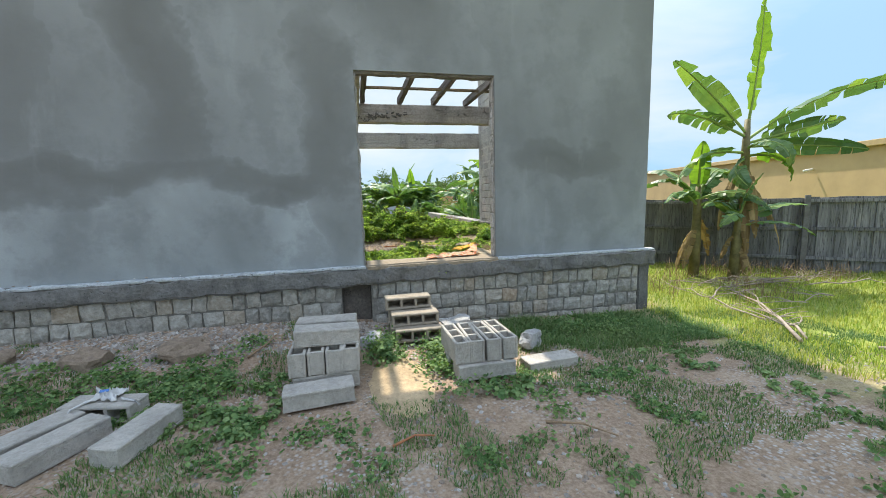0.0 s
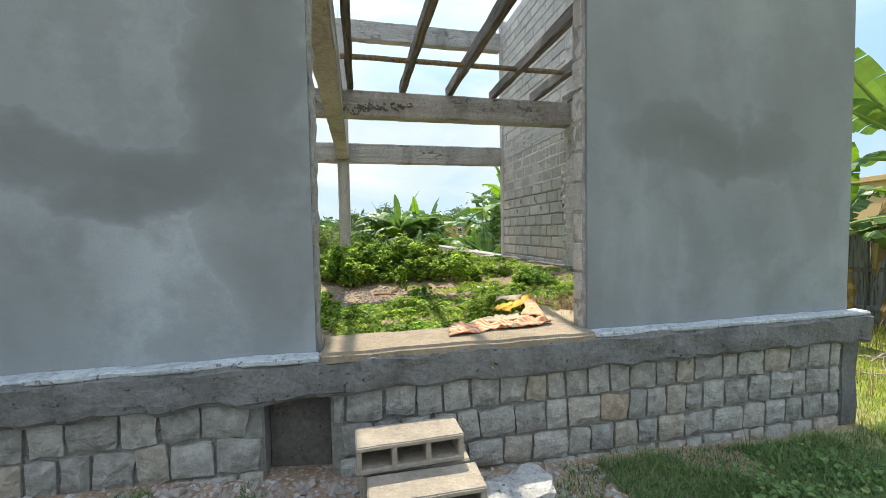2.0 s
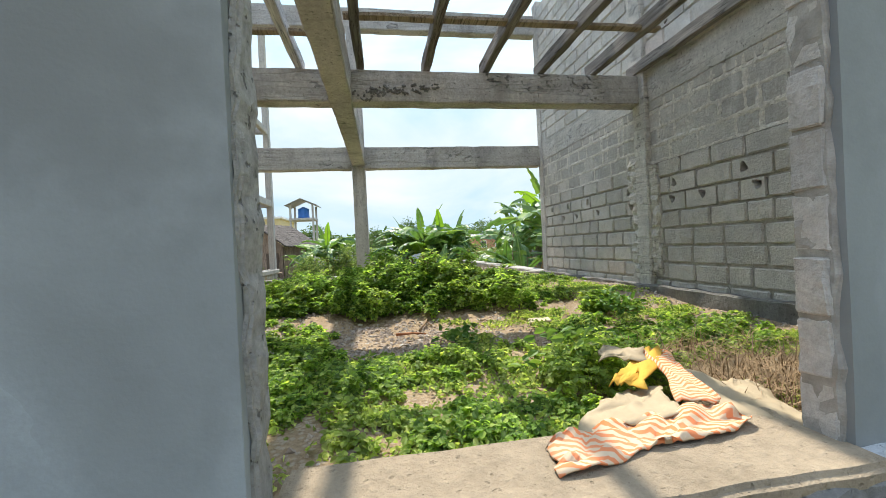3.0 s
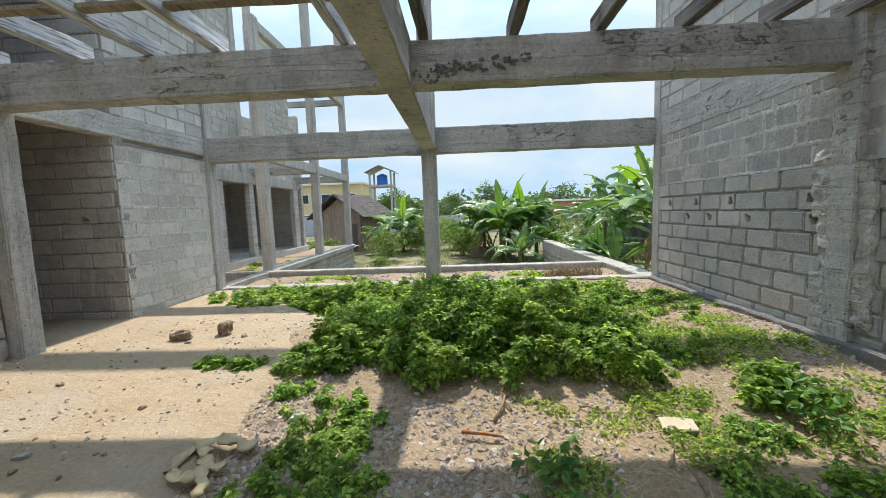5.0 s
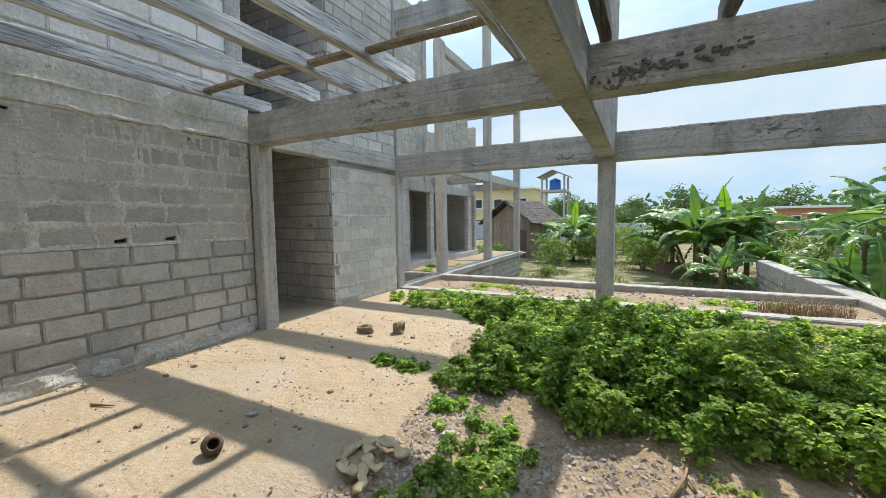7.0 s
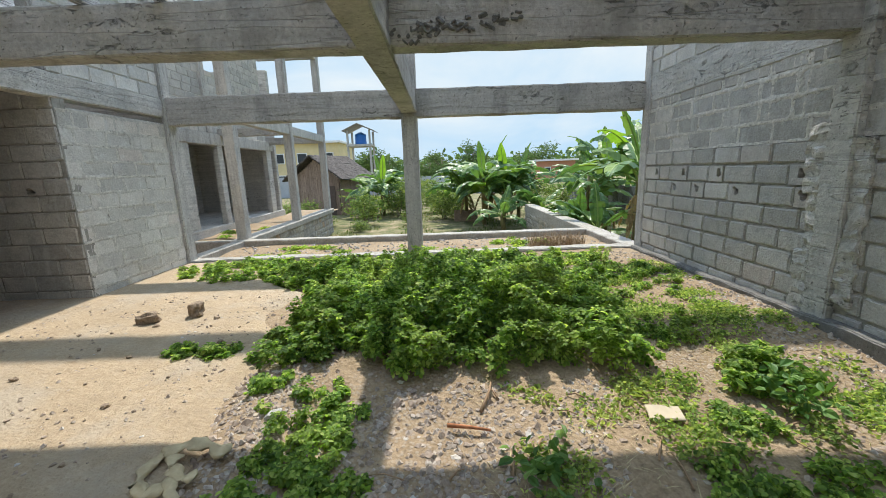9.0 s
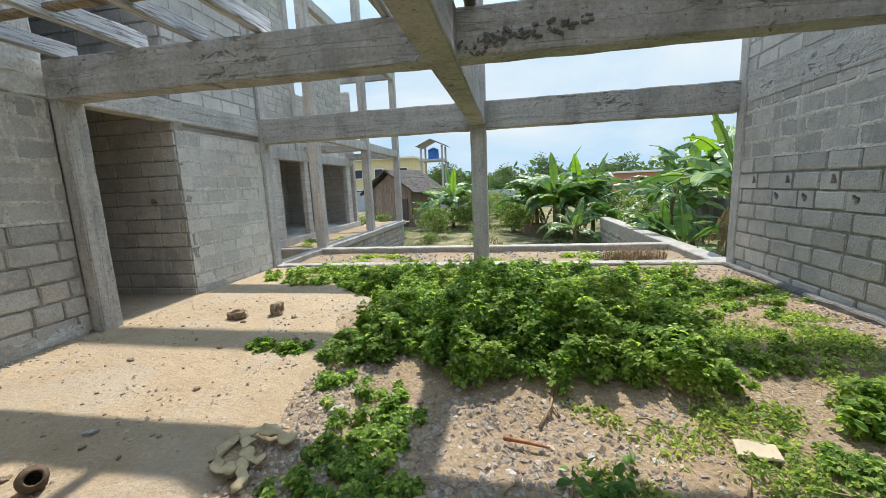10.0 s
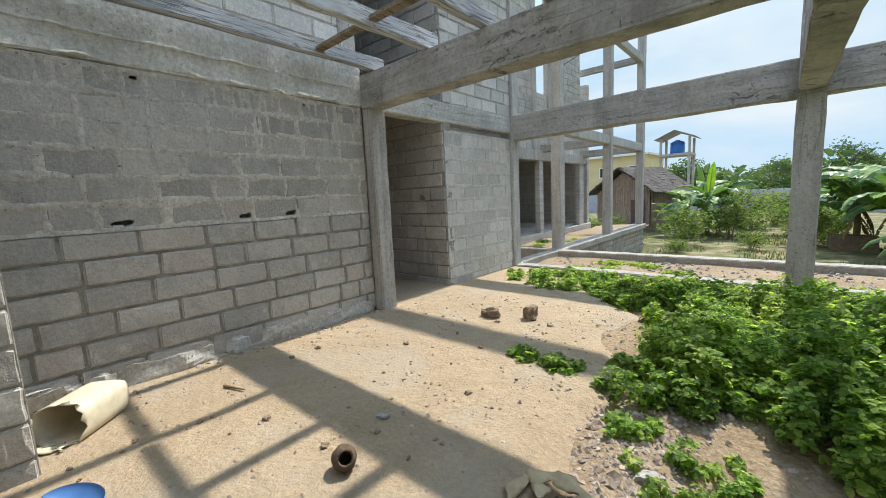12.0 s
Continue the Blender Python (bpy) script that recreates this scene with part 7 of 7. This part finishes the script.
def skim_mortar(name, plane, face, a0, a1, z0, z1, row_h, row_base, spread, drips, seed, step=0.016):
    """Mortar squeezed out of the joints and smeared over the blocks' edges, with runs of slurry from the top; a ragged relief along y."""
    ups = JOINTS[name]
    by_row = collections.defaultdict(list)
    for u, w0, _ in ups:
        by_row[round((w0 - row_base) / row_h)].append(u)
    us, ws = np.arange(a0, a1, step), np.arange(z0, z1, step)
    runs = []
    rnd = random.Random(seed)
    for _ in range(drips):
        runs.append((rnd.uniform(a0, a1), rnd.choice((0.07, 0.1, 0.15, 0.2, 0.3, 0.55)), rnd.uniform(0.006, 0.014)))
    verts, index, faces, value = [], {}, [], {}
    for j, w in enumerate(ws):
        r = (w - row_base) / row_h
        row, line = int(math.floor(r)), round(r)
        for i, u in enumerate(us):
            wob = 0.012 * noise.noise(Vector((u * 6, line * 3.1, seed)))
            low = noise.noise(Vector((u * 1.9, w * 2.6, seed + 5)))
            fine = noise.noise(Vector((u * 21, w * 21, seed + 9)))
            wide = 0.010 + spread * max(0.0, low + 0.25)
            v = wide - abs(w - row_base - line * row_h + wob)
            near = min((abs(u - q + 0.010 * noise.noise(Vector((q * 5, w * 9, seed)))) for q in by_row[row]), default=1.0)
            v = max(v, wide * 0.9 + 0.02 * noise.noise(Vector((u * 2.2, w * 4.0, seed + 2))) - near)
            for q, length, thick in runs:
                if abs(u - q) < 0.03 and w > z1 - length:
                    v = max(v, thick * (0.4 + 0.6 * (w - z1 + length) / length) - abs(u - q - 0.008 * math.sin(w * 9 + q)))
            value[i, j] = v + 0.011 * fine

    def corner(i, j):
        if (i, j) not in index:
            index[i, j] = len(verts)
            v = value[i, j]
            out = 0.005 + max(-0.010, min(0.0045, v * 0.4))
            verts.append((plane + face * out, us[i], ws[j]))
        return index[i, j]

    for j in range(len(ws) - 1):
        for i in range(len(us) - 1):
            if max(value[i, j], value[i + 1, j], value[i, j + 1], value[i + 1, j + 1]) > -0.004:
                q = [corner(i, j), corner(i + 1, j), corner(i + 1, j + 1), corner(i, j + 1)]
                faces.append(q if face > 0 else q[::-1])
    return part("joint_mortar", (verts, faces), M_SKIM, bpy.data.objects[name], "pale mortar squeezed from the joints and smeared", True)


skim_mortar("wall_west", X_L, 1, Y_IN + 0.02, Y_1, 1.92, 3.15, 0.2, ZF - 0.19, 0.036, 60, 3)
skim_mortar("wall_east", X_R, -1, Y_IN + 0.02, 12.2, 2.31, 3.11, 0.213, 0.616, 0.022, 50, 4, 0.02)
skim_mortar("wall_beside_passage", X_L, 1, 10.44, 12.27, ZF - 0.05, 3.04, 0.2, ZF - 0.1, 0.022, 10, 5, 0.02)


def stone_mesh(seed):
    """A rough squared stone of unit size whose face looks to -y."""
    verts, faces, n = [], [], 5
    for j in range(n):
        for i in range(n):
            u, v = -0.5 + i / (n - 1), -0.5 + j / (n - 1)
            edge = i in (0, n - 1) or j in (0, n - 1)
            corner = i in (0, n - 1) and j in (0, n - 1)
            w = noise.noise_vector(Vector((u * 2.2 + seed, v * 2.2, seed)))
            k = 0.97 if corner else 1.0
            verts.append((u * k + 0.07 * w.x, (0.06 if edge else -0.08 - 0.16 * abs(w.y)) + (0.08 * w.z if not edge else 0), v * k + 0.07 * w.z))
    for j in range(n - 1):
        for i in range(n - 1):
            a = j * n + i
            faces.append((a, a + 1, a + n + 1, a + n))
    rim = [i for i in range(n)] + [j * n + n - 1 for j in range(1, n)] + [(n - 1) * n + i for i in range(n - 2, -1, -1)] + [j * n for j in range(n - 2, 0, -1)]
    o = len(verts)
    verts += [(verts[i][0], 1.0, verts[i][2]) for i in rim]
    for k in range(len(rim)):
        q = (k + 1) % len(rim)
        faces.append((rim[k], o + k, o + q, rim[q]))
    return mesh_of("stone", (verts, faces), M_STONE)


STONES = [stone_mesh(4.3 * k) for k in range(9)]


def lay_stones(ob, run, plane, face, a0, a1, z_top, rows, seed, gap=()):
    rnd = random.Random(seed)
    turn = 0 if run == "x" else (90 if face > 0 else -90)
    z = z_top
    for r in range(rows):
        h = rnd.uniform(0.17, 0.225)
        u = a0 + rnd.uniform(-0.1, 0.0)
        while u < a1 - 0.04:
            w = rnd.uniform(0.13, 0.27)
            lo, hi = max(a0, u), min(a1, u + w)
            u += w
            if hi - lo < 0.07 or any(lo < g1 and hi > g0 for g0, g1 in gap):
                if gap and hi - lo > 0.12:
                    for g0, g1 in gap:
                        if lo < g0 < hi and g0 - lo > 0.07:
                            hi = g0
                            break
                        if lo < g1 < hi and hi - g1 > 0.07:
                            lo = g1
                            break
                    else:
                        continue
                else:
                    continue
            c, hh = (lo + hi) / 2, h * rnd.uniform(0.9, 1.0)
            spot = Vector((c, plane, z - h / 2)) if run == "x" else Vector((plane, c, z - h / 2))
            piece = new("stone", STONES[rnd.randrange(9)])
            piece.parent = ob
            piece.matrix_basis = Matrix.Translation(spot) @ Matrix.Rotation(radians(turn), 4, "Z") @ Matrix.Rotation(radians(rnd.uniform(-6, 6)), 4, "Y") @ Matrix.Diagonal((hi - lo - rnd.uniform(0.008, 0.022), rnd.uniform(0.06, 0.11), hh - rnd.uniform(0.004, 0.02), 1)) @ Matrix.Rotation(math.pi * (rnd.random() < 0.5), 4, "Y")
        z -= h


lay_stones(plinth, "x", 4.838, -1, -4.6, 4.11, 0.535, 4, 5, [(-0.11, 0.27)])
lay_stones(bpy.data.objects["plinth_wing"], "y", -4.002, 1, 14.5, 21.6, 0.6, 5, 6)
lay_stones(bpy.data.objects["wall_terrace_east"], "y", 3.702, -1, 14.5, 20.55, 0.48, 4, 7)
